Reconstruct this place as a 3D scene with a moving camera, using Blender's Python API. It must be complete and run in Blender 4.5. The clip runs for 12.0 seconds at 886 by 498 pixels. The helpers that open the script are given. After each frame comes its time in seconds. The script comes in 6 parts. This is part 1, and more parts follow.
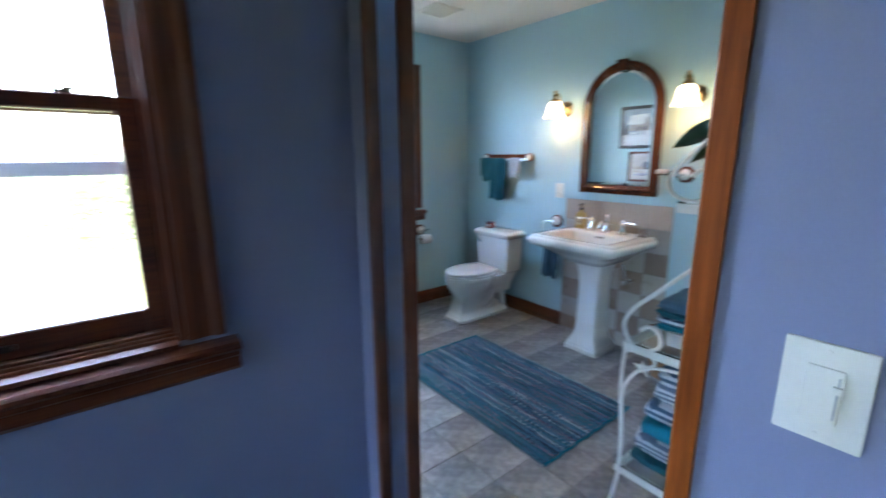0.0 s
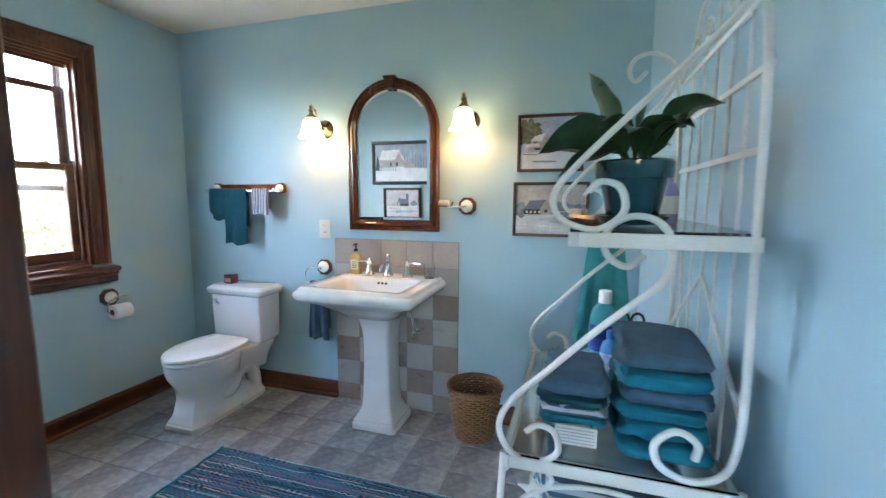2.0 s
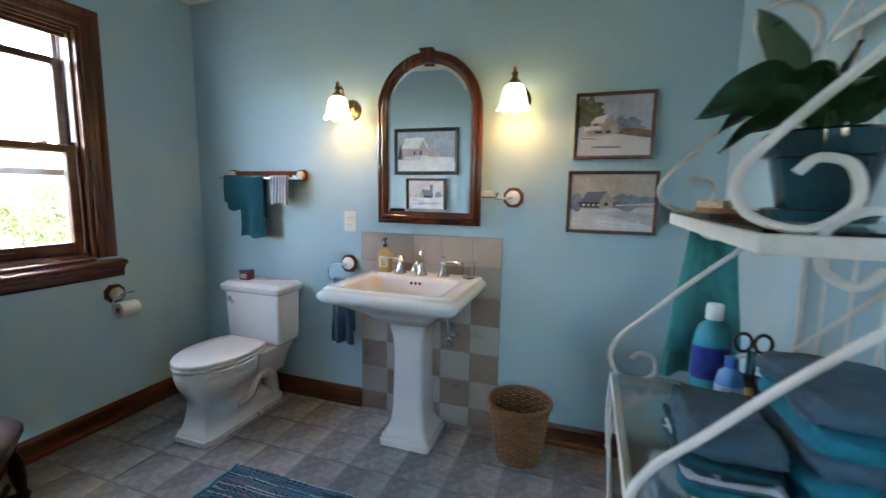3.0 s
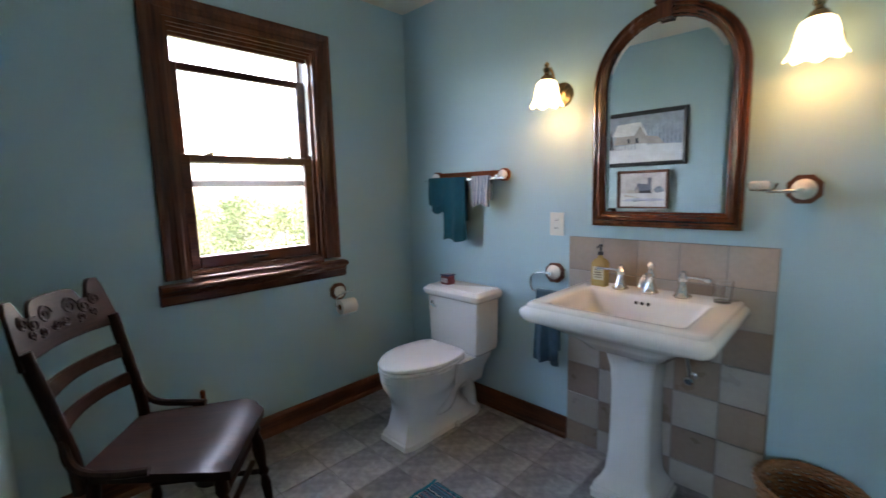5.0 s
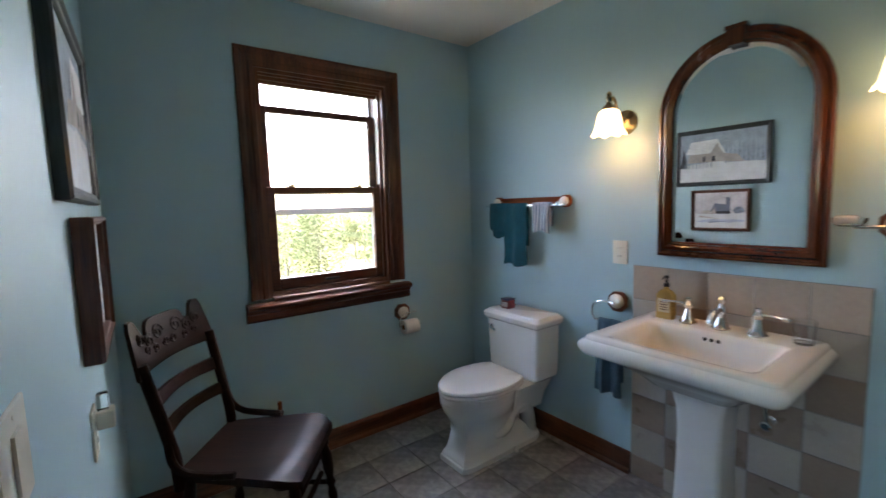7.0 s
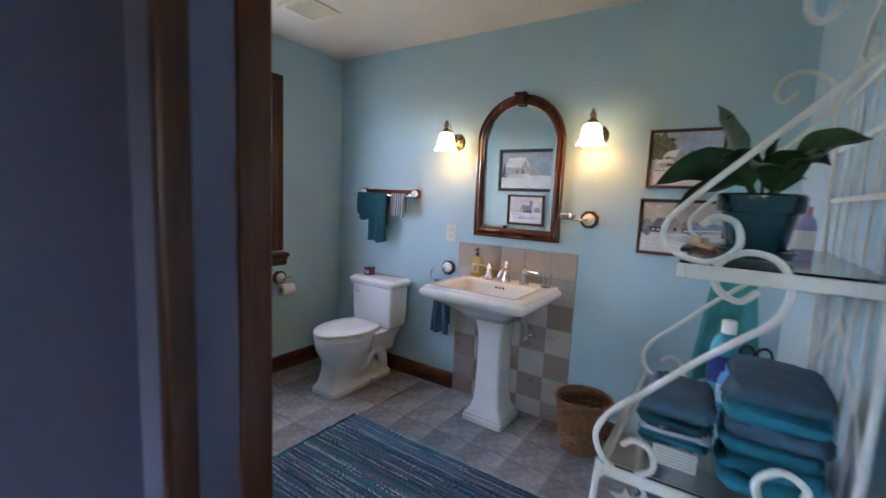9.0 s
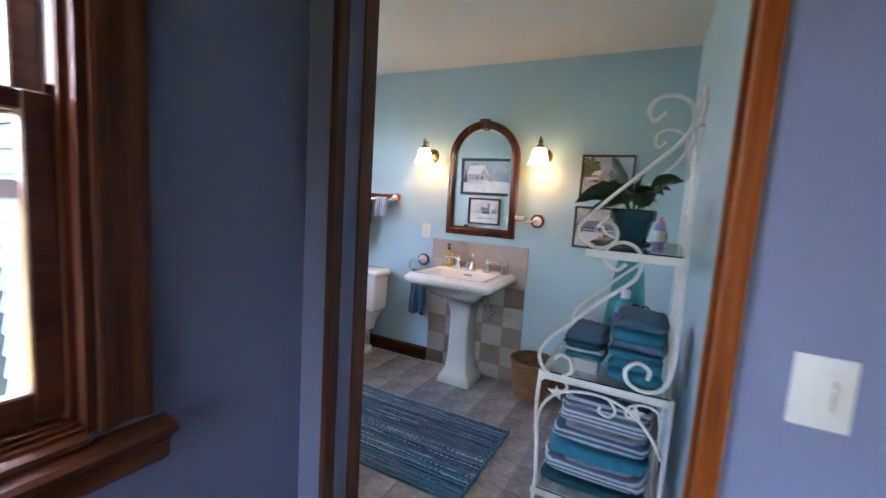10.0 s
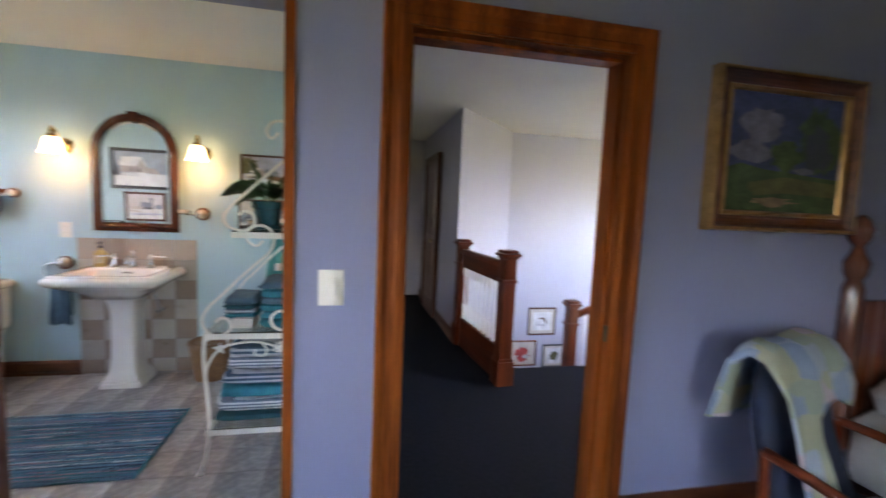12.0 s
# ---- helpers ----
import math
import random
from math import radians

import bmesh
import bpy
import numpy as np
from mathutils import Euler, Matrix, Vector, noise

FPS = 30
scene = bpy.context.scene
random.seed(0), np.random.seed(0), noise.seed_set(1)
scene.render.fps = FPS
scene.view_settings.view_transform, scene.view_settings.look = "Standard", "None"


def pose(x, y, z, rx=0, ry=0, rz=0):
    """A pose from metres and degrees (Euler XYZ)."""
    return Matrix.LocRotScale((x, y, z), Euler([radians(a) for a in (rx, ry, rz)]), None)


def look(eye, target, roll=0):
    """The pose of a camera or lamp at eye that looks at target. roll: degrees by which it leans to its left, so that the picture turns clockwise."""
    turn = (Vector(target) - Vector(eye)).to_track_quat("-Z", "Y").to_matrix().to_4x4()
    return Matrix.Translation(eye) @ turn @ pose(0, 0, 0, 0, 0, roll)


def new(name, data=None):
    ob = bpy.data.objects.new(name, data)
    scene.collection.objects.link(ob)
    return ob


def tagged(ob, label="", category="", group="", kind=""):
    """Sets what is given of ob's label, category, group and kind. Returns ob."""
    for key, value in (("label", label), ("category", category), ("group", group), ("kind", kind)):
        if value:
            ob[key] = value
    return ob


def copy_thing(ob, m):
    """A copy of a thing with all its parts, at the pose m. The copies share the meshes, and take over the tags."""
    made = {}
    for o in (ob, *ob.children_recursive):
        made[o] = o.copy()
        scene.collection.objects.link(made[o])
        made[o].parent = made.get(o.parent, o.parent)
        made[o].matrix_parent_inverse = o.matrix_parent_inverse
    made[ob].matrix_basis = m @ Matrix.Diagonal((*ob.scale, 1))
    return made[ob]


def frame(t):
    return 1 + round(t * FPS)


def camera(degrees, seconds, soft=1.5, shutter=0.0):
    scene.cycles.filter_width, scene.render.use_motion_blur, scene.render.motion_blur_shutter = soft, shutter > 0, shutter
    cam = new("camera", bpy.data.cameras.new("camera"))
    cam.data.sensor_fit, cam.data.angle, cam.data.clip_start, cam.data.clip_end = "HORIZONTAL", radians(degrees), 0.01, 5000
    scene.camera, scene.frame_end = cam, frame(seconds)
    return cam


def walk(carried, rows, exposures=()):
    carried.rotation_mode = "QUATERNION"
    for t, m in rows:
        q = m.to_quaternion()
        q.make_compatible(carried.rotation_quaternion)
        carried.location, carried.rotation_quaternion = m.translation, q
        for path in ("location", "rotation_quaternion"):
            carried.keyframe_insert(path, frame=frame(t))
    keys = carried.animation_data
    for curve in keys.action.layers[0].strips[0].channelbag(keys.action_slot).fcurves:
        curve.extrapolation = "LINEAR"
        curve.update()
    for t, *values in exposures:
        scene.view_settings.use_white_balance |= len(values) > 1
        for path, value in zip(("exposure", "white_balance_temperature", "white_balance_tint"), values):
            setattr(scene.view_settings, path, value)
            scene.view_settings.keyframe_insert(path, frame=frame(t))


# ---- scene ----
cam = camera(92.2, 12.0, shutter=0.5)
EXPOSURE = 4.5
# seconds, stops, kelvin of the white balance
TONE = [(0, 1.95, 5800), (1.5, 2.4, 6200), (2.5, 1.97, 6500), (4.5, 1.55, 6850), (6.5, 1.12, 6750), (7.5, 1.35, 7100), (9.5, 1.85, 6500), (10.5, 2.05, 7300), (12, 2.1, 7800)]
PATH = [
    (0, (0.037, 0.085, 1.416), (1.248, 1.619, 0.991), -0.2),
    (0.5, (0.116, 0.235, 1.376), (1.728, 1.369, 1.034), 1.7),
    (1, (0.281, 0.377, 1.355), (2.018, 1.334, 1.099), 1.1),
    (1.5, (0.407, 0.512, 1.345), (2.239, 1.284, 1.125), 0.5),
    (2, (0.533, 0.668, 1.334), (2.428, 1.265, 1.104), 0.3),
    (2.5, (0.647, 0.808, 1.313), (2.548, 1.377, 1.065), 0.8),
    (4.5, (0.971, 1.081, 1.341), (2.533, 2.296, 1.048), -0.2),
    (5, (0.998, 1.132, 1.32), (2.409, 2.525, 1.052), -1.4),
    (5.5, (1.038, 1.189, 1.346), (2.246, 2.76, 1.085), -2.6),
    (6, (1.036, 1.191, 1.363), (2.106, 2.863, 1.122), -2.5),
    (6.5, (1.015, 1.158, 1.381), (2.085, 2.833, 1.166), -2.2),
    (7, (0.977, 1.072, 1.402), (2.166, 2.667, 1.197), -1.7),
    (7.5, (0.913, 0.955, 1.414), (2.285, 2.393, 1.195), -1.0),
    (9.5, (0.104, 0.511, 1.38), (1.811, 1.525, 1.14), 3.5),
    (10, (-0.229, 0.423, 1.421), (1.536, 1.336, 1.187), 3.7),
    (10.5, (-0.482, 0.274, 1.409), (1.347, 1.06, 1.212), 3.3),
    (11, (-0.682, 0.216, 1.412), (1.246, 0.713, 1.228), 4.0),
    (11.5, (-0.789, 0.153, 1.426), (1.202, 0.224, 1.251), 3.2),
    (12, (-0.818, 0.096, 1.43), (1.129, -0.319, 1.239), 2.5),
]
walk(cam, [(t, look(eye, target, roll)) for t, eye, target, roll in PATH],
     exposures=[(t, EXPOSURE + e, k, 10 if t < 4 else 14 if t < 9 else 22) for t, e, k in TONE])

# ---- world and light ----
world = bpy.data.worlds.new("overcast_sky")
scene.world = world
world.use_nodes = True
wn, wl = world.node_tree.nodes, world.node_tree.links
sky = wn.new("ShaderNodeTexSky")
sky.sky_type, sky.sun_disc = "NISHITA", False
sky.sun_elevation, sky.sun_rotation = radians(55), radians(90)
sky.air_density, sky.dust_density, sky.ozone_density = 1.0, 4.0, 1.0
pale = wn.new("ShaderNodeHueSaturation")
pale.inputs["Saturation"].default_value, pale.inputs["Value"].default_value = 1.0, 1.0
wl.new(sky.outputs[0], pale.inputs["Color"])
wl.new(pale.outputs[0], wn["Background"].inputs[0])
wn["Background"].inputs[1].default_value = 0.15
sun = new("sun", bpy.data.lights.new("sun", "SUN"))
sun.data.energy, sun.data.angle, sun.data.color = 0.22, radians(12), (1, 0.97, 0.92)
sun.matrix_world = look((40, 0, 57), (0, 0, 0))


def area_light(name, eye, target, w, h, watts, color=(0.86, 0.94, 1.0)):
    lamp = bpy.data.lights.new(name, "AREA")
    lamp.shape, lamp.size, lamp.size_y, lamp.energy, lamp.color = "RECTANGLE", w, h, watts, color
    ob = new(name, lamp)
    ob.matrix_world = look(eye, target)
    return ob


area_light("bath_window_daylight", (1.93, 3.72, 1.92), (1.75, 0.6, 0.75), 0.72, 0.5, 0.027)
# added lamp outside the unseen west opening, brightens the partition and the rack
area_light("bedroom_west_fill", (-3.76, 0.15, 1.35), (0.7, 0.15, 1.2), 0.8, 0.9, 0.0018, (0.90, 0.94, 1.0))
area_light("hall_end_daylight", (7.5, -0.3, 1.6), (4, -0.4, 1.0), 0.8, 1.2, 0.011)
# added fill out of view at the stairwell's end, brightens hall and stairs
area_light("stairwell_fill", (3.6, -4.54, 1.4), (3.9, -1, 0.9), 0.65, 0.95, 0.0009, (0.92, 0.93, 1.0))

# ---- materials ----


def mat(name, color, rough=0.5, metal=0.0, var=0.12, scale=6.0, fine=90.0, bump=0.05, stretch=(1, 1, 1), spec=0.5, random=0.0, coat=0.0, ramp=None):
    """Principled surface with broad and fine variation of colour, gloss and relief."""
    m = bpy.data.materials.new(name)
    m.use_nodes = True
    n, l = m.node_tree.nodes, m.node_tree.links
    b = n["Principled BSDF"]
    b.inputs["Metallic"].default_value = metal
    b.inputs["Specular IOR Level"].default_value = spec
    b.inputs["Coat Weight"].default_value = coat
    b.inputs["Coat Roughness"].default_value = 0.15
    tc, mp = n.new("ShaderNodeTexCoord"), n.new("ShaderNodeMapping")
    mp.inputs["Scale"].default_value = stretch
    l.new(tc.outputs["Object"], mp.inputs["Vector"])
    big, small = n.new("ShaderNodeTexNoise"), n.new("ShaderNodeTexNoise")
    for t, s, d in ((big, scale, 4), (small, fine, 3)):
        t.inputs["Scale"].default_value, t.inputs["Detail"].default_value = s, d
        l.new(mp.outputs[0], t.inputs["Vector"])
    mix = n.new("ShaderNodeMath")
    mix.operation = "MULTIPLY_ADD"
    mix.inputs[1].default_value, mix.use_clamp = 0.35, False
    l.new(small.outputs["Fac"], mix.inputs[0])
    half = n.new("ShaderNodeMath")
    half.operation = "MULTIPLY"
    half.inputs[1].default_value = 0.65
    l.new(big.outputs["Fac"], half.inputs[0])
    l.new(half.outputs[0], mix.inputs[2])
    cr = n.new("ShaderNodeValToRGB")
    e = cr.color_ramp.elements
    if ramp:
        for i, (p, c) in enumerate(ramp):
            el = e[i] if i < 2 else e.new(p)
            el.position, el.color = p, (*c, 1)
    else:
        e[0].position, e[1].position = 0.3, 0.7
        e[0].color = (*[c * (1 - var) for c in color], 1)
        e[1].color = (*[min(1, c * (1 + var)) for c in color], 1)
    l.new(mix.outputs[0], cr.inputs[0])
    out = cr.outputs[0]
    if random:
        oi, hs = n.new("ShaderNodeObjectInfo"), n.new("ShaderNodeHueSaturation")
        mr = n.new("ShaderNodeMapRange")
        mr.inputs[3].default_value, mr.inputs[4].default_value = 1 - random, 1 + random
        l.new(oi.outputs["Random"], mr.inputs[0])
        l.new(mr.outputs[0], hs.inputs["Value"])
        l.new(out, hs.inputs["Color"])
        out = hs.outputs[0]
    l.new(out, b.inputs["Base Color"])
    rr = n.new("ShaderNodeMapRange")
    rr.inputs[3].default_value, rr.inputs[4].default_value = max(0.02, rough - 0.08), min(1, rough + 0.08)
    l.new(big.outputs["Fac"], rr.inputs[0])
    l.new(rr.outputs[0], b.inputs["Roughness"])
    if bump:
        bp = n.new("ShaderNodeBump")
        bp.inputs["Strength"].default_value, bp.inputs["Distance"].default_value = bump, 0.004
        l.new(mix.outputs[0], bp.inputs["Height"])
        l.new(bp.outputs[0], b.inputs["Normal"])
    return m


def wood(name, dark, light, axis, rough=0.32, coat=0.35, scale=14):
    s = [1, 1, 1]
    s[axis] = 0.06
    return mat(name, light, rough, scale=scale, fine=120, bump=0.12, stretch=s, coat=coat, ramp=[(0.36, dark), (0.62, light)])


def glow(name, color, strength, base=(0.9, 0.88, 0.82)):
    m = mat(name, base, 0.35, var=0.03)
    b = m.node_tree.nodes["Principled BSDF"]
    b.inputs["Emission Color"].default_value, b.inputs["Emission Strength"].default_value = (*color, 1), strength
    return m


def glass(name, color=(1, 1, 1), rough=0.0, ior=1.45):
    m = bpy.data.materials.new(name)
    m.use_nodes = True
    b = m.node_tree.nodes["Principled BSDF"]
    b.inputs["Base Color"].default_value, b.inputs["Roughness"].default_value = (*color, 1), rough
    b.inputs["Transmission Weight"].default_value, b.inputs["IOR"].default_value = 1.0, ior
    return m


AQUA = mat("aqua_wall_paint", (0.385, 0.568, 0.642), 0.5, var=0.04, scale=1.5, fine=260, bump=0.06)
PERI = mat("periwinkle_wall_paint", (0.20, 0.22, 0.34), 0.6, var=0.04, scale=1.5, fine=260, bump=0.06)
HALLP = mat("pale_lilac_wall_paint", (0.48, 0.48, 0.57), 0.55, var=0.03, scale=1.5, fine=260, bump=0.05)
CEIL = mat("ceiling_paint", (0.72, 0.70, 0.66), 0.8, var=0.03, scale=2, fine=220, bump=0.1)
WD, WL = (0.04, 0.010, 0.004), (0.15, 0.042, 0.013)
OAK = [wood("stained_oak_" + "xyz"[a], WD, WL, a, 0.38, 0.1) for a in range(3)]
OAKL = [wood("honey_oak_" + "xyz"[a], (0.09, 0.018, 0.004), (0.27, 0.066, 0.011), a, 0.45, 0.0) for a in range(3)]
MAHOG = wood("mahogany", (0.045, 0.011, 0.005), (0.13, 0.035, 0.013), 2, 0.25, 0.5)
CHERRY = [wood("cherry_rail_" + "xyz"[a], (0.07, 0.014, 0.006), (0.17, 0.036, 0.012), a, 0.35, 0.1) for a in range(3)]
CHAIRW = [wood("dark_walnut_" + "xyz"[a], (0.007, 0.0028, 0.0018), (0.030, 0.011, 0.006), a, 0.45, 0.02) for a in range(3)]
for m in CHAIRW + OAKL + CHERRY:
    m.node_tree.nodes["Principled BSDF"].inputs["Specular IOR Level"].default_value = 0.13
PORC = mat("white_porcelain", (0.80, 0.79, 0.77), 0.12, var=0.015, bump=0.0, coat=0.6)
PLASTIC = mat("ivory_plastic", (0.72, 0.70, 0.63), 0.35, var=0.03, bump=0.02)
CHROME = mat("chrome", (0.75, 0.75, 0.76), 0.12, 1.0, var=0.05, bump=0)
BRASS = mat("aged_brass", (0.42, 0.31, 0.18), 0.28, 1.0, var=0.15, bump=0.02)
WHITEM = mat("cream_painted_iron", (0.72, 0.72, 0.68), 0.4, var=0.06, scale=20, fine=160, bump=0.15)
SLATE = mat("slate_vinyl_tile", (0.2, 0.2, 0.21), 0.42, scale=3.2, fine=26, bump=0.12, random=0.09,
            ramp=[(0.27, (0.10, 0.10, 0.108)), (0.44, (0.19, 0.19, 0.20)), (0.55, (0.28, 0.275, 0.285)), (0.7, (0.44, 0.42, 0.42))])
GROUT = mat("grey_grout", (0.22, 0.22, 0.22), 0.9, var=0.1)
TILE_A = mat("taupe_wall_tile", (0.25, 0.195, 0.155), 0.3, var=0.12, scale=9, fine=60, bump=0.08, random=0.1)
TILE_C = mat("beige_wall_tile", (0.40, 0.325, 0.27), 0.3, var=0.12, scale=7, fine=60, bump=0.08, random=0.14)
TILE_B = mat("pale_grey_wall_tile", (0.38, 0.35, 0.32), 0.3, var=0.08, scale=9, fine=60, bump=0.08, random=0.1)
CARPET = mat("charcoal_carpet", (0.017, 0.019, 0.025), 0.98, spec=0.1, var=0.35, scale=40, fine=420, bump=0.9)
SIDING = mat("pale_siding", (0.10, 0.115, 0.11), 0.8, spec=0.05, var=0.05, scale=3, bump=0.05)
WICKER = mat("wicker_cane", (0.21, 0.10, 0.037), 0.5, var=0.35, scale=30, bump=0.3, random=0.1)
PANE = glass("window_glass")
RIPPLE = glass("rippled_shelf_glass", (0.86, 0.95, 0.92), 0.12)
CLEAR = glass("clear_glass")
MIRROR = mat("silvered_mirror", (0.92, 0.94, 0.93), 0.03, 1.0, var=0.0, bump=0.0)
MIRROR.node_tree.nodes["Principled BSDF"].inputs["Roughness"].default_value = 0.0
for link in list(MIRROR.node_tree.links):
    if link.to_socket.name == "Roughness":
        MIRROR.node_tree.links.remove(link)
SHADE = glow("lit_frosted_shade", (1.0, 0.66, 0.30), 0.13)
BLACK = mat("black_plastic", (0.015, 0.015, 0.016), 0.35, var=0.1)
GREY_CLAD = mat("aluminium_storm_frame", (0.42, 0.43, 0.44), 0.45, 0.3, var=0.06)


def towel_mat(name, color, var=0.2):
    return mat(name, color, 0.95, var=var, scale=25, fine=380, bump=1.0)


TEAL = towel_mat("teal_terry", (0.006, 0.19, 0.27))
DUSK = towel_mat("dusk_blue_terry", (0.055, 0.12, 0.18))
DEEP = towel_mat("deep_teal_terry", (0.004, 0.075, 0.10))
AQUAT = towel_mat("aqua_terry", (0.06, 0.32, 0.34))
WHITET = towel_mat("white_terry", (0.62, 0.62, 0.62), 0.08)

# ---- builders ----


def thing(name, m, label, category, group=""):
    ob = new(name)
    ob.empty_display_size = 0.1
    ob.matrix_world = m
    return tagged(ob, label, category, group)


def mesh_of(name, bm, materials, smooth=None):
    me = bpy.data.meshes.new(name)
    bm.normal_update()
    bm.to_mesh(me)
    bm.free()
    for m in materials if isinstance(materials, (list, tuple)) else [materials]:
        me.materials.append(m)
    if smooth:
        me.polygons.foreach_set("use_smooth", [True] * len(me.polygons))
        me.set_sharp_from_angle(angle=radians(smooth))
    return me


def part(name, bm, material, parent=None, label="", smooth=40):
    ob = new(name, mesh_of(name, bm, material, smooth))
    ob.parent = parent
    if label:
        ob["label"] = label
    return ob


def structure(name, bm, material, label, category, smooth=None):
    return tagged(part(name, bm, material, None, label, smooth), label, category, kind="structure")


def box(bm, x0, y0, z0, x1, y1, z1, bevel=0.0, mi=0, seg=2):
    r = bmesh.ops.create_cube(bm, size=1, matrix=Matrix.LocRotScale(((x0 + x1) / 2, (y0 + y1) / 2, (z0 + z1) / 2), None, (abs(x1 - x0), abs(y1 - y0), abs(z1 - z0))))
    faces = {f for v in r["verts"] for f in v.link_faces}
    for f in faces:
        f.material_index = mi
    if bevel:
        bmesh.ops.bevel(bm, geom=list({e for v in r["verts"] for e in v.link_edges}), offset=bevel, segments=seg, affect="EDGES", profile=0.6)
    return bm


def B(*a, **k):
    return box(bmesh.new(), *a, **k)


def lathe(bm, profile, seg=28, c=(0, 0, 0), axis="Z", cap=True):
    """Turned solid: (radius, height) pairs."""
    rings = []
    for r, h in profile:
        ring = []
        for i in range(seg):
            a = 2 * math.pi * i / seg
            p = (r * math.cos(a), r * math.sin(a), h)
            if axis == "X":
                p = (h, p[0], p[1])
            if axis == "Y":
                p = (p[0], h, p[1])
            ring.append(bm.verts.new((c[0] + p[0], c[1] + p[1], c[2] + p[2])))
        rings.append(ring)
    for a, b in zip(rings, rings[1:]):
        for i in range(seg):
            bm.faces.new((a[i], a[(i + 1) % seg], b[(i + 1) % seg], b[i]))
    if cap:
        for ring in (rings[0], rings[-1]):
            bm.faces.new(ring)
    bmesh.ops.recalc_face_normals(bm, faces=bm.faces)
    return bm


def tube(bm, pts, r, seg=8, taper=None):
    """Round bar along a line of points."""
    pts = [Vector(p) for p in pts]
    rings, side = [], None
    for i, p in enumerate(pts):
        d = (pts[min(i + 1, len(pts) - 1)] - pts[max(i - 1, 0)]).normalized()
        if side is None:
            side = d.orthogonal().normalized()
        side = (side - d * side.dot(d)).normalized()
        up = d.cross(side)
        rr = r if taper is None else r * taper[min(i, len(taper) - 1)]
        rings.append([bm.verts.new(p + rr * (math.cos(2 * math.pi * k / seg) * side + math.sin(2 * math.pi * k / seg) * up)) for k in range(seg)])
    for a, b in zip(rings, rings[1:]):
        for k in range(seg):
            bm.faces.new((a[k], a[(k + 1) % seg], b[(k + 1) % seg], b[k]))
    bm.faces.new(rings[0][::-1])
    bm.faces.new(rings[-1])
    return bm


def loft(bm, rings, cap=True, close=True):
    vs = [[bm.verts.new(p) for p in ring] for ring in rings]
    n = len(vs[0])
    for a, b in zip(vs, vs[1:]):
        for k in range(n if close else n - 1):
            bm.faces.new((a[k], a[(k + 1) % n], b[(k + 1) % n], b[k]))
    if cap:
        bm.faces.new(vs[0][::-1])
        bm.faces.new(vs[-1])
    bmesh.ops.recalc_face_normals(bm, faces=bm.faces)
    return bm


def smooth_points(pts, n=5):
    """Rounded line through control points."""
    out = []
    P = [Vector(p) for p in pts]
    P = [2 * P[0] - P[1]] + P + [2 * P[-1] - P[-2]]
    for i in range(1, len(P) - 2):
        for k in range(n):
            u = k / n
            out.append(0.5 * ((2 * P[i]) + (-P[i - 1] + P[i + 1]) * u + (2 * P[i - 1] - 5 * P[i] + 4 * P[i + 1] - P[i + 2]) * u * u + (-P[i - 1] + 3 * P[i] - 3 * P[i + 1] + P[i + 2]) * u ** 3))
    return out + [P[-2]]


def rrect(x0, y0, x1, y1, r, z, n=5):
    """Rounded rectangle at height z."""
    pts = []
    for cx, cy, a0 in ((x1 - r, y1 - r, 0), (x0 + r, y1 - r, 90), (x0 + r, y0 + r, 180), (x1 - r, y0 + r, 270)):
        for i in range(n):
            a = radians(a0 + 90 * i / (n - 1))
            pts.append((cx + r * math.cos(a), cy + r * math.sin(a), z))
    return pts


def prism(bm, outline, axis, a0, a1, mi=0):
    """Flat outline (two coordinates a point) pushed along an axis from a0 to a1."""
    def at(p, a):
        return {0: (a, p[0], p[1]), 1: (p[0], a, p[1]), 2: (p[0], p[1], a)}[axis]
    lo, hi = [bm.verts.new(at(p, a0)) for p in outline], [bm.verts.new(at(p, a1)) for p in outline]
    fs = [bm.faces.new(lo[::-1]), bm.faces.new(hi)]
    n = len(outline)
    fs += [bm.faces.new((lo[i], lo[(i + 1) % n], hi[(i + 1) % n], hi[i])) for i in range(n)]
    for f in fs:
        f.material_index = mi
    bmesh.ops.recalc_face_normals(bm, faces=fs)
    return bm






# ---- plan, in metres ----
W, N, D, DB, H = 2.965, 3.395, 0.672, 0.822, 2.475
BX, BN, BS = -3.7, 1.34, -3.6


def paint_by_side(bm, rules):
    """Give each face the paint of the room that it looks into."""
    bm.normal_update()
    for f in bm.faces:
        for test, mi in rules:
            if test(f.normal, f.calc_center_median()):
                f.material_index = mi
                break
    return bm


def wall_with_opening(bm, axis, a0, a1, u0, u1, z0, z1, holes):
    """Wall between a0 and a1 on the axis, running u0..u1, with holes (u0, u1, z0, z1)."""
    def add(ua, ub, za, zb):
        if ub - ua < 1e-4 or zb - za < 1e-4:
            return
        if axis == 0:
            box(bm, a0, ua, za, a1, ub, zb)
        else:
            box(bm, ua, a0, za, ub, a1, zb)
    u = u0
    for h0, h1, hz0, hz1 in sorted(holes):
        add(u, h0, z0, z1)
        add(h0, h1, z0, hz0)
        add(h0, h1, hz1, z1)
        u = h1
    add(u, u1, z0, z1)
    return bm




def west(y):
    """Face of the bathroom's west wall, which runs a little out of square."""
    return 0.845 + max(0.0, y - 1.24) * 0.0285


SKEW = math.degrees(math.atan(0.0285))
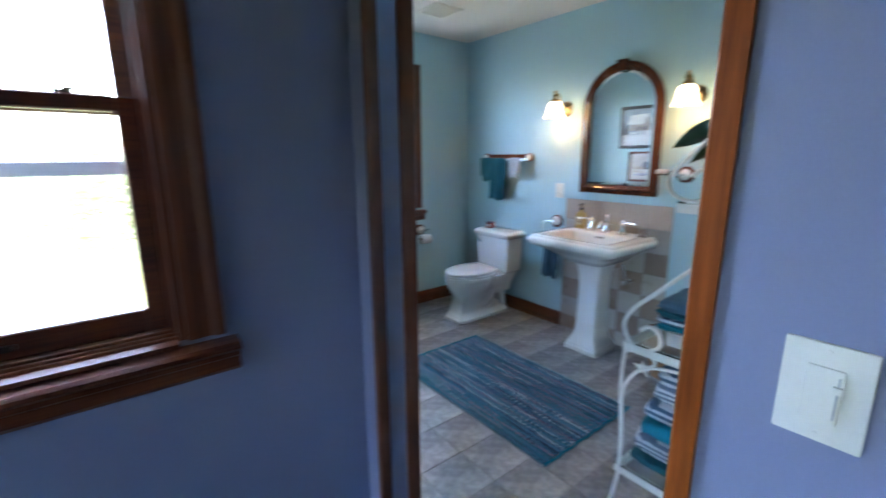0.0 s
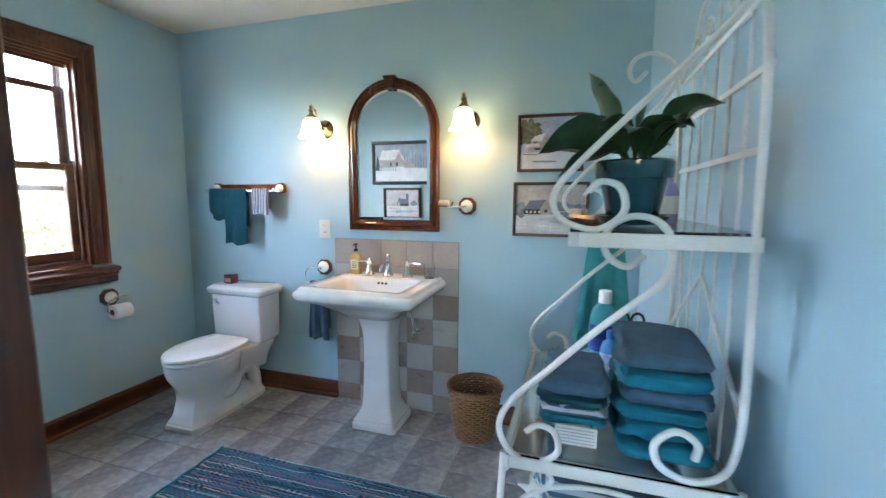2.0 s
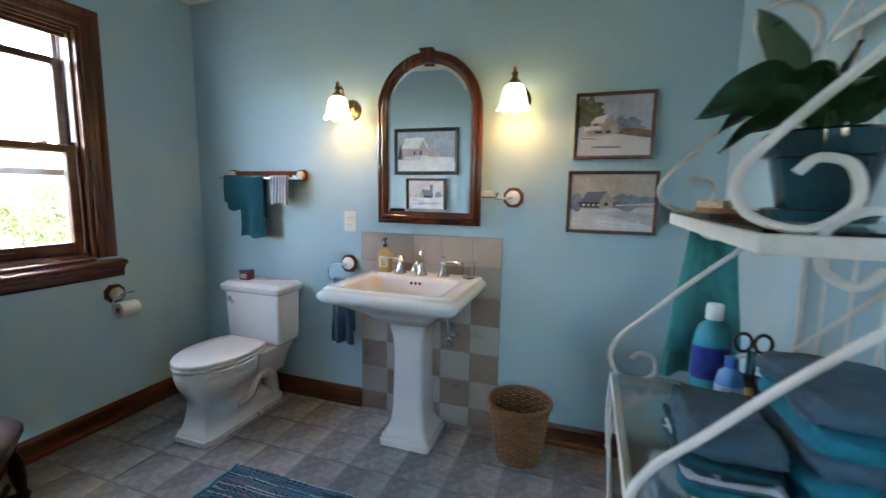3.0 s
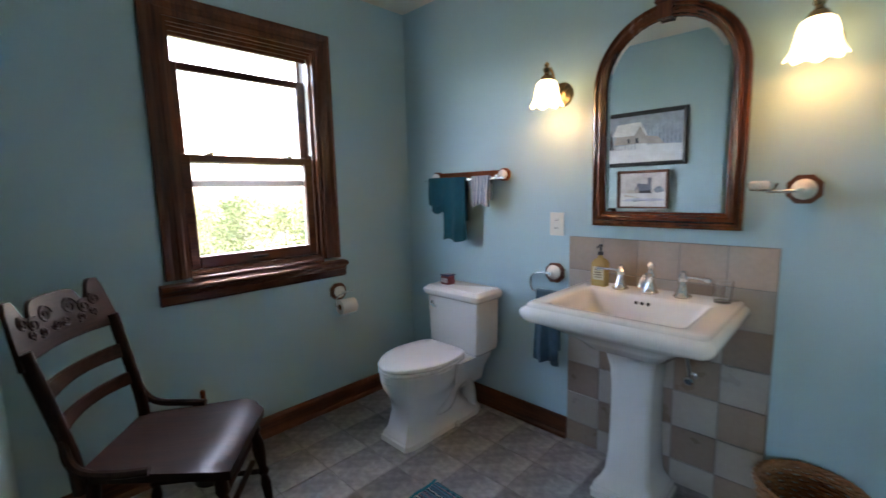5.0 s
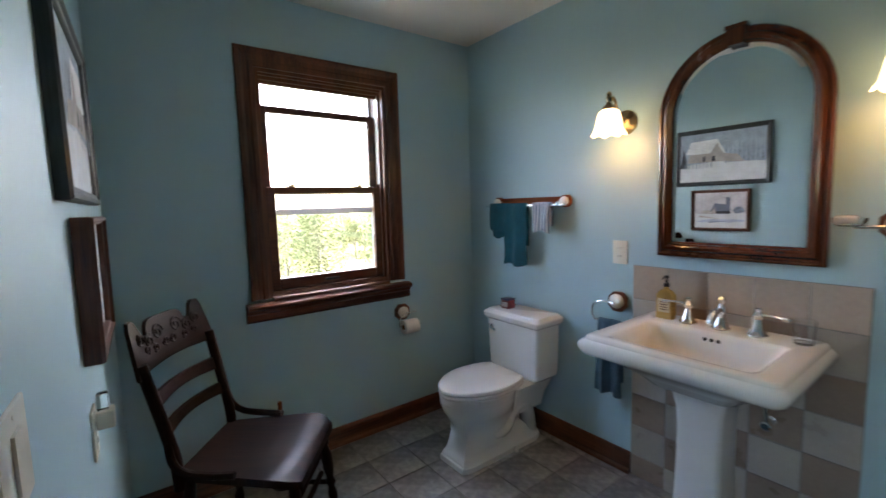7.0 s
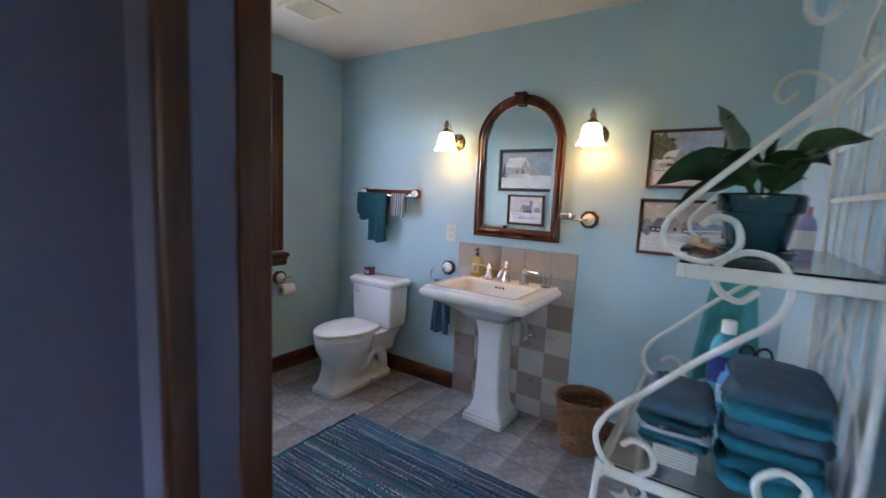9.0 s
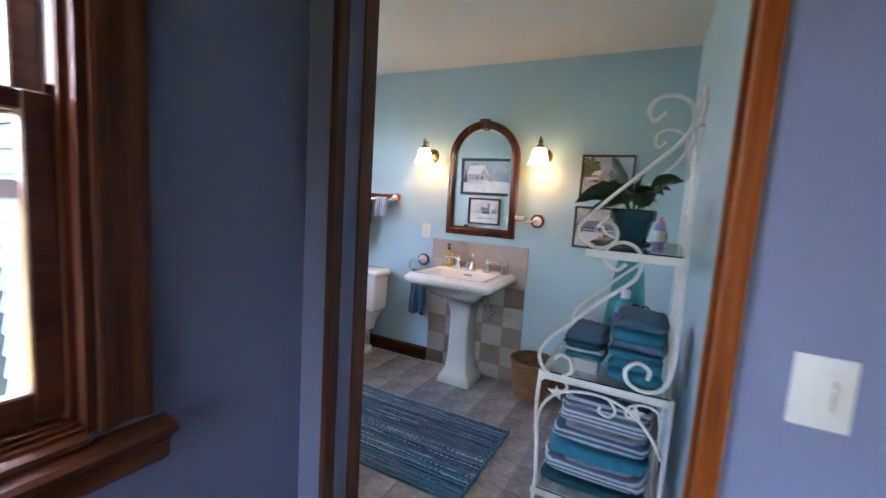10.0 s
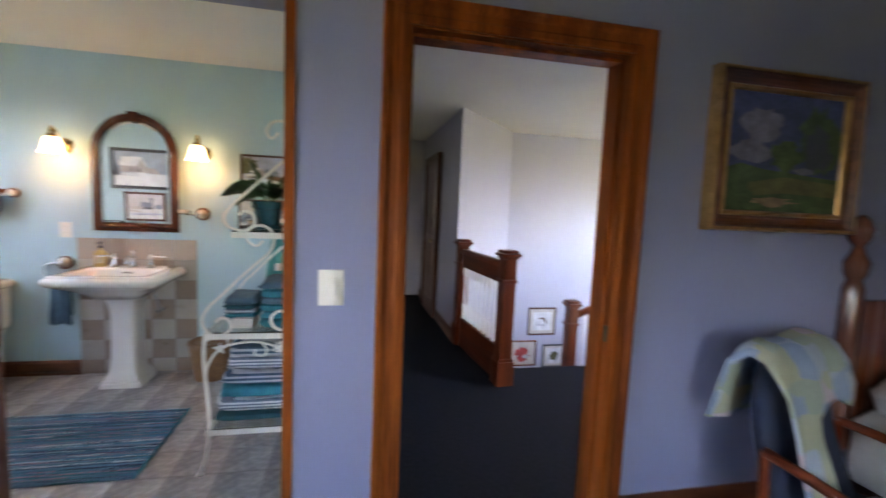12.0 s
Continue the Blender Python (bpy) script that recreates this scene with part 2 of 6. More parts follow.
# partition between bedroom, bathroom and hall
bm = wall_with_opening(bmesh.new(), 0, D, DB, BS, 1.49, 0, H, [(0.312, 1.236, 0, 2.085), (-0.933, -0.067, 0, 2.048)])
paint_by_side(bm, [(lambda n, c: n.x > 0.5 and c.y > 0.25, 1), (lambda n, c: n.x > 0.5, 2)])
structure("wall_partition", bm, [PERI, AQUA, HALLP], "periwinkle partition wall with cased opening to the bathroom", "wall")
bm = bmesh.new()
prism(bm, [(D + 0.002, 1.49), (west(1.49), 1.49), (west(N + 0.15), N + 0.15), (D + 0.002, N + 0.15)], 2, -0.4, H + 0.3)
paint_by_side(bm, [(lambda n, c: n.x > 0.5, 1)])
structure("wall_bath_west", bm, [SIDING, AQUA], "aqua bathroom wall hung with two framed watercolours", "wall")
structure("wall_bath_mirror", wall_with_opening(bmesh.new(), 0, W, W + 0.12, 0.2, N + 0.15, 0, H, []), AQUA, "aqua bathroom wall behind sink and toilet", "wall")
BWX0, BWX1, BWZ0, BWZ1 = 1.561, 2.296, 0.94, 2.116
structure("wall_bath_window", wall_with_opening(bmesh.new(), 1, N, N + 0.15, DB, W, 0, H, [(BWX0, BWX1, BWZ0, BWZ1)]), AQUA, "aqua bathroom wall around the wood-cased window", "wall")
bm = bmesh.new()
prism(bm, [(DB, 0.2), (W, 0.2), (W, 0.345), (DB, 0.25)], 2, 0, H)
paint_by_side(bm, [(lambda n, c: n.y < -0.5, 1)])
structure("wall_bath_rack", bm, [AQUA, HALLP], "pale aqua wall behind the iron rack", "wall")
# bedroom shell
NX0, NX1 = -0.572, 0.158
bm = wall_with_opening(bmesh.new(), 1, BN, BN + 0.15, BX, D, 0, H, [(NX0, NX1, 0.942, 2.12)])
paint_by_side(bm, [(lambda n, c: n.y > 0.5, 1)])
structure("wall_bedroom_window", bm, [PERI, SIDING], "periwinkle bedroom wall around the oak window", "wall")
# the opening is made up, out of view, to let light into the bedroom
structure("wall_bedroom_west", wall_with_opening(bmesh.new(), 0, BX - 0.15, BX, BS, BN + 0.15, 0, H, [(-0.3, 0.6, 0.85, 1.85)]), PERI, "plain periwinkle bedroom wall with an unseen opening added for light", "wall")
structure("wall_bedroom_south", B(BX, BS - 0.12, 0, D, BS, H), PERI, "plain periwinkle bedroom end wall", "wall")
# hall and stairwell shell
structure("wall_hall_end", wall_with_opening(bmesh.new(), 0, 6.0, 6.12, -1.4, 0.2, 0, H, [(-0.65, 0.1, 0, 2.05)]), HALLP, "pale lilac end wall of the hall", "wall")
structure("wall_hall_north", B(W + 0.12, 0.2, 0, 7.6, 0.3, H), HALLP, "pale lilac hall wall", "wall")
bm = bmesh.new()
prism(bm, [(3.57, -0.99), (6.0, -0.99), (6.0, -1.1), (4.75, -2.07), (4.70, -1.97)], 2, -2.7, H)
structure("wall_stair_angled", bm, HALLP, "pale lilac angled wall beside the stairwell", "wall")
structure("wall_stair_far", B(4.70, -4.5, -2.7, 4.85, -1.98, H), HALLP, "pale lilac stairwell wall hung with framed prints", "wall")
# the hole in this wall is invented, an unseen inlet for hall light
structure("wall_stair_south", wall_with_opening(bmesh.new(), 1, -4.6, -4.48, D, 4.85, -2.7, H, [(3.25, 3.95, 0.9, 1.9)]), HALLP, "pale lilac stairwell end wall", "wall")
structure("wall_far_room", B(7.6, -1.6, 0, 7.7, 0.3, H), HALLP, "pale wall of the far room", "wall")
structure("wall_far_room_south", B(6.12, -1.7, 0, 7.7, -1.6, H), HALLP, "pale side wall of the far room", "wall")
# ceilings
structure("ceiling_bath", B(DB - 0.005, 0.25, H, W + 0.1, N + 0.1, H + 0.1), CEIL, "white painted bathroom ceiling", "ceiling")
structure("ceiling_bedroom", B(BX - 0.15, BS - 0.1, H, DB - 0.006, BN + 0.15, H + 0.1), CEIL, "white painted bedroom ceiling", "ceiling")
structure("ceiling_hall", B(DB - 0.005, -4.6, H, 7.7, 0.249, H + 0.1), CEIL, "white painted hall ceiling", "ceiling")
# floors
bath_floor = structure("floor_bath", B(DB - 0.06, 0.2, -0.12, W + 0.1, N + 0.1, -0.004), GROUT, "grey slate-look tile floor of the bathroom", "floor")
structure("floor_bedroom", B(BX - 0.1, BS - 0.1, -0.12, DB - 0.061, BN + 0.1, 0.0), CARPET, "charcoal carpet of the bedroom", "floor")
bm = B(DB - 0.061, -4.5, -0.12, 2.74, 0.199, 0.0)
box(bm, 2.74, -1.13, -0.12, 7.6, 0.199, 0.0)
structure("floor_hall", bm, CARPET, "charcoal carpet of the hall and landing", "floor")
structure("floor_stair_bottom", B(2.7, -4.5, -2.75, 4.8, -1.0, -2.7), OAK[0], "wooden floor at the foot of the stairs", "floor")
structure("wall_stair_under", B(2.62, -4.5, -2.7, 2.74, -1.0, -0.121), HALLP, "pale lilac wall under the landing", "wall")
structure("wall_stair_side", B(2.74, -1.12, -2.7, 6.0, -1.0, -0.121), HALLP, "pale lilac wall under the hall", "wall")

# ---- trim ----




def baseboard(name, axis, a0, a1, wall, side, mats, label="stained oak baseboard along the wall"):
    """Moulded board: plinth, shoulder and bead; side is the way it faces."""
    t = 0.016
    o = [(0, 0), (t + 0.012, 0), (t + 0.012, 0.018), (t, 0.026), (t, 0.092), (t - 0.005, 0.104), (0.006, 0.112), (0, 0.112)]
    o = [(wall + side * u, v) for u, v in o]
    structure(name, prism(bmesh.new(), o, axis, a0, a1), mats[axis], label, "baseboard")


baseboard("baseboard_mirror_wall", 1, 2.172, N - 0.03, W, -1, OAK)
baseboard("baseboard_mirror_wall_south", 1, 0.35, 1.333, W, -1, OAK)
baseboard("baseboard_window_wall", 0, DB, W, N, -1, OAK)
baseboard("baseboard_west", 1, 1.29, N - 0.03, 0.845, 1, OAK)
bpy.data.objects["baseboard_west"].matrix_world = Matrix.Translation((west(1.29), 1.29, 0)) @ pose(0, 0, 0, 0, 0, -SKEW) @ Matrix.Translation((-0.845, -1.29, 0))
baseboard("baseboard_rack_wall", 0, DB, W - 0.03, 0.25, 1, OAK)
bpy.data.objects["baseboard_rack_wall"].matrix_world = Matrix.Translation((DB, 0.25, 0)) @ pose(0, 0, 0, 0, 0, math.degrees(math.atan(0.095 / (W - DB)))) @ Matrix.Translation((-DB, -0.25, 0))
baseboard("baseboard_bedroom", 1, BS, -1.015, D, -1, OAK, "tall stained oak baseboard along the wall")
bpy.data.objects["baseboard_bedroom"].scale.z = 2.3
baseboard("baseboard_bedroom_pier", 1, 0.03, 0.262, D, -1, OAK)
baseboard("baseboard_bedroom_window", 0, BX, D - 0.03, BN, -1, OAK)
baseboard("baseboard_hall", 0, 3.6, 6.0, -0.99, 1, OAK)


def corner_strip(name, face, out, reveal, side, ztop, on_face, in_reveal, t=0.009, mats=OAK):
    """Wooden corner guard: one leg on the wall face, one in the reveal, with an eased edge; out and side point off the two faces."""
    o = [(in_reveal, 0), (in_reveal, t), (-t * 0.6, t), (-t, t * 0.6), (-t, -on_face), (0, -on_face), (0, 0)]
    pts = [(face - out * u, reveal + side * v) for u, v in o]
    structure(name, prism(bmesh.new(), pts, 2, 0, ztop), mats[2], "narrow oak corner strip of the cased opening", "trim")


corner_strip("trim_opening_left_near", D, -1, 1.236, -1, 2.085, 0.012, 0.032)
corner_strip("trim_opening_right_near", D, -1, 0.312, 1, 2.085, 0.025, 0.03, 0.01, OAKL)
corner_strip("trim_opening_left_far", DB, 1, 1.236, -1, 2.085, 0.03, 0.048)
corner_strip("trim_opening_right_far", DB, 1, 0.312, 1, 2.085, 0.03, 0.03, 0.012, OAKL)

CAS = [(0, 0), (0.014, 0), (0.017, 0.008), (0.017, 0.026), (0.013, 0.034), (0.013, 0.056), (0.019, 0.066), (0.023, 0.074), (0.023, 0.088), (0.017, 0.092), (0, 0.092)]


def casing(bm, axis, face, side, u0, u1, z0, z1, sill=True):
    """Mitred moulded casing round an opening u0..u1, z0..z1 on a wall face."""
    corners = [(u0, z0, -1, 0 if sill else -1), (u0, z1, -1, 1), (u1, z1, 1, 1), (u1, z0, 1, 0 if sill else -1)]
    rings = []
    for u, z, du, dz in corners:
        ring = []
        for t, w in CAS:
            p, q, a = u + du * w, z + dz * w, face + side * t
            ring.append((a, p, q) if axis == 0 else (p, a, q))
        rings.append(ring)
    return loft(bm, rings)


def frame_bars(bm, axis, a0, a1, u0, u1, z0, z1, w, bottom=None, top=None):
    """Four bars of a sash between depth a0 and a1."""
    b, t = bottom or w, top or w
    for ua, ub, za, zb in ((u0, u0 + w, z0, z1), (u1 - w, u1, z0, z1), (u0 + w, u1 - w, z0, z0 + b), (u0 + w, u1 - w, z1 - t, z1)):
        if axis == 1:
            box(bm, ua, a0, za, ub, a1, zb, 0.004, seg=1)
        else:
            box(bm, a0, ua, za, a1, ub, zb, 0.004, seg=1)
    return bm


def window(name, x0, x1, z0, z1, face, drop, label, rise=0.585):
    """Double-hung window in a wall that faces -y, upper sash let down by drop, storm frame outside."""
    m = (OAK[0], OAK[2])
    win = thing(name, pose(0, 0, 0), label, "window")
    win["kind"] = "structure"
    part("casing", casing(bmesh.new(), 1, face, -1, x0, x1, z0, z1), OAK[2], win, "moulded stained oak casing", None)
    bm = bmesh.new()
    for xa, xb in ((x0, x0 + 0.018), (x1 - 0.018, x1)):
        box(bm, xa, face - 0.002, z0, xb, face + 0.14, z1)
        s = 1 if xa == x0 else -1
        e = xb if s > 0 else xa
        for ya in (0.028, 0.078):
            box(bm, e, face + ya, z0, e + s * 0.012, face + ya + 0.012, z1)
    box(bm, x0 + 0.018, face - 0.002, z1 - 0.018, x1 - 0.018, face + 0.14, z1)
    for i in range(3):
        box(bm, x0 + 0.018, face + 0.012 + 0.02 * i, z1 - 0.03 - 0.016 * i, x1 - 0.018, face + 0.024 + 0.02 * i, z1 - 0.018)
    part("window_frame", bm, OAK[2], win, "", None)
    bm = bmesh.new()
    for s in (0, 1):
        xa = x0 + 0.019 if s == 0 else x1 - 0.028
        box(bm, xa, face + 0.041, z0 + rise + 0.02, xa + 0.009, face + 0.077, z1 - 0.02)
    part("jamb_liner", bm, PLASTIC, win, "pale vinyl jamb liner", None)
    zs, xa, xb, mid = z0 + 0.03, x0 + 0.031, x1 - 0.031, z0 + rise
    low = part("lower_sash", frame_bars(bmesh.new(), 1, face + 0.04, face + 0.076, xa, xb, zs, mid, 0.045, 0.06, 0.036), OAK[0], win, "stained oak lower sash", None)
    part("pane", B(xa + 0.04, face + 0.056, zs + 0.055, xb - 0.04, face + 0.06, mid - 0.03), PANE, low).visible_shadow = False
    part("lift_handle", B((xa + xb) / 2 - 0.04, face + 0.026, zs + 0.022, (xa + xb) / 2 + 0.04, face + 0.042, zs + 0.036, 0.004), BLACK, low, "dark metal sash lift")
    bm = bmesh.new()
    for u in (0.2, 0.8):
        xm = xa + (xb - xa) * u
        box(bm, xm - 0.02, face + 0.05, mid, xm + 0.02, face + 0.075, mid + 0.008, 0.002)
        box(bm, xm - 0.004, face + 0.052, mid + 0.008, xm + 0.026, face + 0.06, mid + 0.014, 0.002)
    part("sash_locks", bm, BRASS, low, "small brass sash locks")
    up = part("upper_sash", frame_bars(bmesh.new(), 1, face + 0.09, face + 0.122, xa - 0.002, xb + 0.002, mid - 0.04, z1 - 0.03 - drop, 0.042, 0.036, 0.036), OAK[0], win, "stained oak upper sash let down a hand's width", None)
    part("pane", B(xa + 0.04, face + 0.104, mid - 0.01, xb - 0.04, face + 0.108, z1 - 0.06 - drop), PANE, up).visible_shadow = False
    bm = frame_bars(bmesh.new(), 1, face + 0.132, face + 0.15, x0 + 0.02, x1 - 0.02, z0, z1 - 0.02, 0.022)
    box(bm, x0 + 0.04, face + 0.132, z0 + 0.43, x1 - 0.04, face + 0.15, z0 + 0.465, 0.003)
    part("storm_frame", bm, GREY_CLAD, win, "grey aluminium storm window frame", None)
    bm = bmesh.new()
    o = [(face + 0.04, z0 - 0.012), (face - 0.045, z0 - 0.022), (face - 0.056, z0 - 0.03), (face - 0.056, z0 - 0.04), (face - 0.045, z0 - 0.05), (face - 0.034, z0 - 0.052),
         (face - 0.03, z0 - 0.068), (face - 0.022, z0 - 0.074), (face - 0.022, z0 - 0.104), (face - 0.012, z0 - 0.116), (face, z0 - 0.116), (face, z0 - 0.05), (face + 0.04, z0 - 0.05)]
    prism(bm, o, 0, x0 - 0.12, x1 + 0.12)
    prism(bm, [(face + 0.14, z0), (face + 0.14, z0 + 0.012), (face + 0.06, z0 + 0.028), (face - 0.02, z0 - 0.002), (face - 0.02, z0 - 0.013), (face + 0.04, z0 - 0.011)], 0, x0 + 0.019, x1 - 0.019)
    for i in range(3):
        box(bm, x0 + 0.02, face + 0.0 + 0.014 * i, z0 + 0.004 + 0.006 * i, x1 - 0.02, face + 0.008 + 0.014 * i, z0 + 0.014 + 0.006 * i, 0.002, seg=1)
    part("window_sill", bm, OAK[0], win, "stepped stained oak sill and apron", None)
    return win


window("window_1", BWX0, BWX1, BWZ0, BWZ1, N, 0.13, "double-hung bathroom window in stained oak casing, upper sash lowered")
window("window_2", NX0, NX1, 0.942, 2.12, BN, 0.0, "double-hung bedroom window in stained oak casing", 0.615)

# hall doorway
door = thing("door_1", pose(0, 0, 0), "open doorway to the hall cased in honey oak", "doorway")
door["kind"] = "structure"
bm = bmesh.new()
for ya, yb in ((-0.933, -0.915), (-0.085, -0.067)):
    box(bm, D - 0.003, ya, 0, DB + 0.003, yb, 2.03)
box(bm, D - 0.003, -0.933, 2.03, DB + 0.003, -0.067, 2.048)
for ya, yb in ((-0.915, -0.903), (-0.097, -0.085)):
    box(bm, D + 0.045, ya, 0, D + 0.08, yb, 2.018)
box(bm, D + 0.045, -0.915, 2.018, D + 0.08, -0.085, 2.03)
part("jamb", bm, OAKL[2], door, "", None)
part("casing", casing(bmesh.new(), 0, D, -1, -0.921, -0.079, 0.0, 2.036), OAKL[2], door, "moulded oak casing", None)
part("hall_casing", casing(bmesh.new(), 0, DB, 1, -0.921, -0.079, 0.0, 2.036), OAKL[2], door, "", None)
part("strike_plate", B(D + 0.01, -0.916, 0.92, D + 0.035, -0.912, 0.985), BLACK, door, "dark metal strike plate")

# bathroom wall tile panel and floor tiles sit last in the file

# ---- bathroom: mirror, lamps, fittings on the mirror wall ----
MY = 1.752


def arch_path(hw, zb, zs, n=22):
    pts = [(hw, zb), (hw, (zb + zs) / 2)]
    pts += [(hw * math.cos(math.pi * i / n), zs + hw * math.sin(math.pi * i / n)) for i in range(n + 1)]
    return pts + [(-hw, (zb + zs) / 2), (-hw, zb)]


def arched_mirror():
    t = thing("wall_mirror", pose(W - 0.004, MY, 1.143, 0, -0.9, 0), "arched wall mirror in a moulded mahogany frame above the sink", "mirror")
    prof = [(0, 0), (0, 0.02), (0.08, 0.026), (0.2, 0.028), (0.26, 0.022), (0.36, 0.021), (0.5, 0.034), (0.66, 0.036), (0.76, 0.026), (0.84, 0.026), (0.9, 0.018), (1, 0.016), (1, 0)]
    zs = 0.605
    rings = []
    outer, inner = arch_path(0.298, 0.0, zs), arch_path(0.238, 0.066, zs)
    for (oy, oz), (iy, iz) in zip(outer, inner):
        rings.append([(-d, oy + (iy - oy) * u, oz + (iz - oz) * u) for u, d in prof])
    rings.append(rings[0])
    bm = loft(bmesh.new(), rings, cap=False)
    bmesh.ops.remove_doubles(bm, verts=bm.verts, dist=1e-5)
    bmesh.ops.recalc_face_normals(bm, faces=bm.faces)
    part("frame", bm, MAHOG, t, "", 35)
    bm = bmesh.new()
    prism(bm, [(-0.034, 0.905), (0.034, 0.905), (0.026, 0.838), (-0.026, 0.838)], 0, -0.044, -0.004)
    box(bm, -0.05, -0.038, 0.898, -0.004, 0.038, 0.912, 0.003)
    part("keystone", bm, MAHOG, t, "carved keystone block")
    g = arch_path(0.24, 0.064, zs)
    g2 = arch_path(0.222, 0.082, zs)
    bm = bmesh.new()
    ring_o, ring_i = [bm.verts.new((-0.0115, y, z)) for y, z in g], [bm.verts.new((-0.0135, y, z)) for y, z in g2]
    bm.faces.new(ring_i)
    for i in range(len(g)):
        k = (i + 1) % len(g)
        bm.faces.new((ring_o[i], ring_o[k], ring_i[k], ring_i[i]))
    bmesh.ops.recalc_face_normals(bm, faces=bm.faces)
    part("mirror_glass", bm, MIRROR, t, "bevelled silvered glass", None)
    part("back_board", prism(bmesh.new(), g, 0, -0.010, -0.001), BLACK, t, "", None)
    return t


arched_mirror()


def sconce(y, z):
    t = thing("wall_lamp", pose(W, y, z), "lit brass wall lamp with a white bell glass shade", "lamp", "lamps beside the mirror")
    part("backplate", lathe(bmesh.new(), [(0.058, 0), (0.058, -0.006), (0.05, -0.012), (0.04, -0.014), (0.034, -0.02), (0.018, -0.026)], 28, (0, 0.012 - 0.012, 0.03), "X"), BRASS, t)
    pts = [(-0.02, 0, 0.03), (-0.05, 0, 0.03), (-0.075, 0, 0.045), (-0.085, 0, 0.08), (-0.095, 0, 0.115), (-0.115, 0, 0.135), (-0.14, 0, 0.13), (-0.148, 0, 0.11)]
    part("arm", tube(bmesh.new(), pts, 0.007, 10), BRASS, t)
    part("cap", lathe(bmesh.new(), [(0.03, 0.068), (0.031, 0.08), (0.024, 0.094), (0.014, 0.1), (0.012, 0.11), (0.016, 0.116), (0.016, 0.128), (0.009, 0.136), (0.012, 0.145), (0.006, 0.156)], 20, (-0.148, 0, 0)), BRASS, t, "brass cap and finial")
    bm = bmesh.new()
    seg, rings = 48, []
    for inner in (0, 1):
        prof = [(0.03, 0.076), (0.044, 0.066), (0.052, 0.045), (0.057, 0.015), (0.063, -0.012), (0.073, -0.03), (0.079, -0.038)]
        if inner:
            prof = [(r - 0.004, h) for r, h in prof[::-1]]
        for r, h in prof:
            k = max(0, (0.03 - h) / 0.07)
            rings.append([(-0.148 + r * (1 + 0.05 * k * math.cos(8 * a)) * math.cos(a), r * (1 + 0.05 * k * math.cos(8 * a)) * math.sin(a), h - 0.006 * k * math.cos(8 * a)) for a in [2 * math.pi * i / seg for i in range(seg)]])
    part("shade", loft(bm, rings, cap=False), SHADE, t, "scalloped white glass bell shade", 60)
    lamp = bpy.data.lights.new("sconce_bulb", "POINT")
    lamp.energy, lamp.color, lamp.shadow_soft_size = SCONCE_W, (1.0, 0.42, 0.11), 0.035
    ob = new("sconce_bulb", lamp)
    ob.location = (W - 0.148, y, z - 0.03)


SCONCE_W = 0.03
sconce(2.225, 1.742)
sconce(1.275, 1.748)


def rosette(bm, u, z, size=0.05, depth=0.018):
    """Eight-sided wooden plate on a wall facing -x."""
    s, c = size, size * 0.45
    prism(bm, [(u - s, z - c), (u - c, z - s), (u + c, z - s), (u + s, z - c), (u + s, z + c), (u + c, z + s), (u - c, z + s), (u - s, z + c)], 0, -depth, 0)
    return bm


def cloth(bm, p, width, length, back, folds=3.0, amp=0.008, thick=0.007, gather=0.0, seed=0):
    """Towel hung over a bar along y at p: front drop, turn over the bar, back drop."""
    rng = random.Random(seed)
    ph = rng.random() * 6
    nu, rows = 15, []
    rad = 0.013
    prof = [(-rad, -length * k / 9) for k in range(9, -1, -1)] + [(rad * math.cos(a), rad * math.sin(a)) for a in np.linspace(math.pi * 0.8, 0.2 * math.pi, 4)] + [(rad, -back * k / 4) for k in range(5)]
    for side in (1, -1):
        for j, (dx, dz) in enumerate(prof):
            down = min(1, max(0, -dz / max(length, 0.01)))
            row = []
            for i in range(nu):
                u = i / (nu - 1) - 0.5
                wob = amp * (0.25 + down) * math.sin(u * folds * 6.28 + ph) + 0.004 * math.sin(dz * 23 + u * 5 + ph)
                sgn = 1 if dx > 0.002 and dz < 0 else -1
                off = side * thick / 2 * (-1 if sgn < 0 else 1)
                row.append((p[0] + dx + off + (wob if sgn < 0 else wob * 0.5) - 0.006 * down, p[1] + u * width * (1 - gather * (1 - down)), p[2] + dz + (side * thick / 2 if dz >= 0 else 0) + 0.008 * math.sin(u * 7 + ph) * (down > 0.9)))
            rows.append(row)
    m = len(prof)
    vs = [[bm.verts.new(q) for q in r] for r in rows]
    for base in (0, m):
        for j in range(m - 1):
            for i in range(nu - 1):
                q = (vs[base + j][i], vs[base + j][i + 1], vs[base + j + 1][i + 1], vs[base + j + 1][i])
                bm.faces.new(q if base else q[::-1])
    for j in range(m - 1):
        for i in (0, nu - 1):
            bm.faces.new((vs[j][i], vs[j + 1][i], vs[m + j + 1][i], vs[m + j][i]))
    for j in (0, m - 1):
        for i in range(nu - 1):
            bm.faces.new((vs[j][i], vs[j][i + 1], vs[m + j][i + 1], vs[m + j][i]))
    bmesh.ops.recalc_face_normals(bm, faces=bm.faces)
    return bm


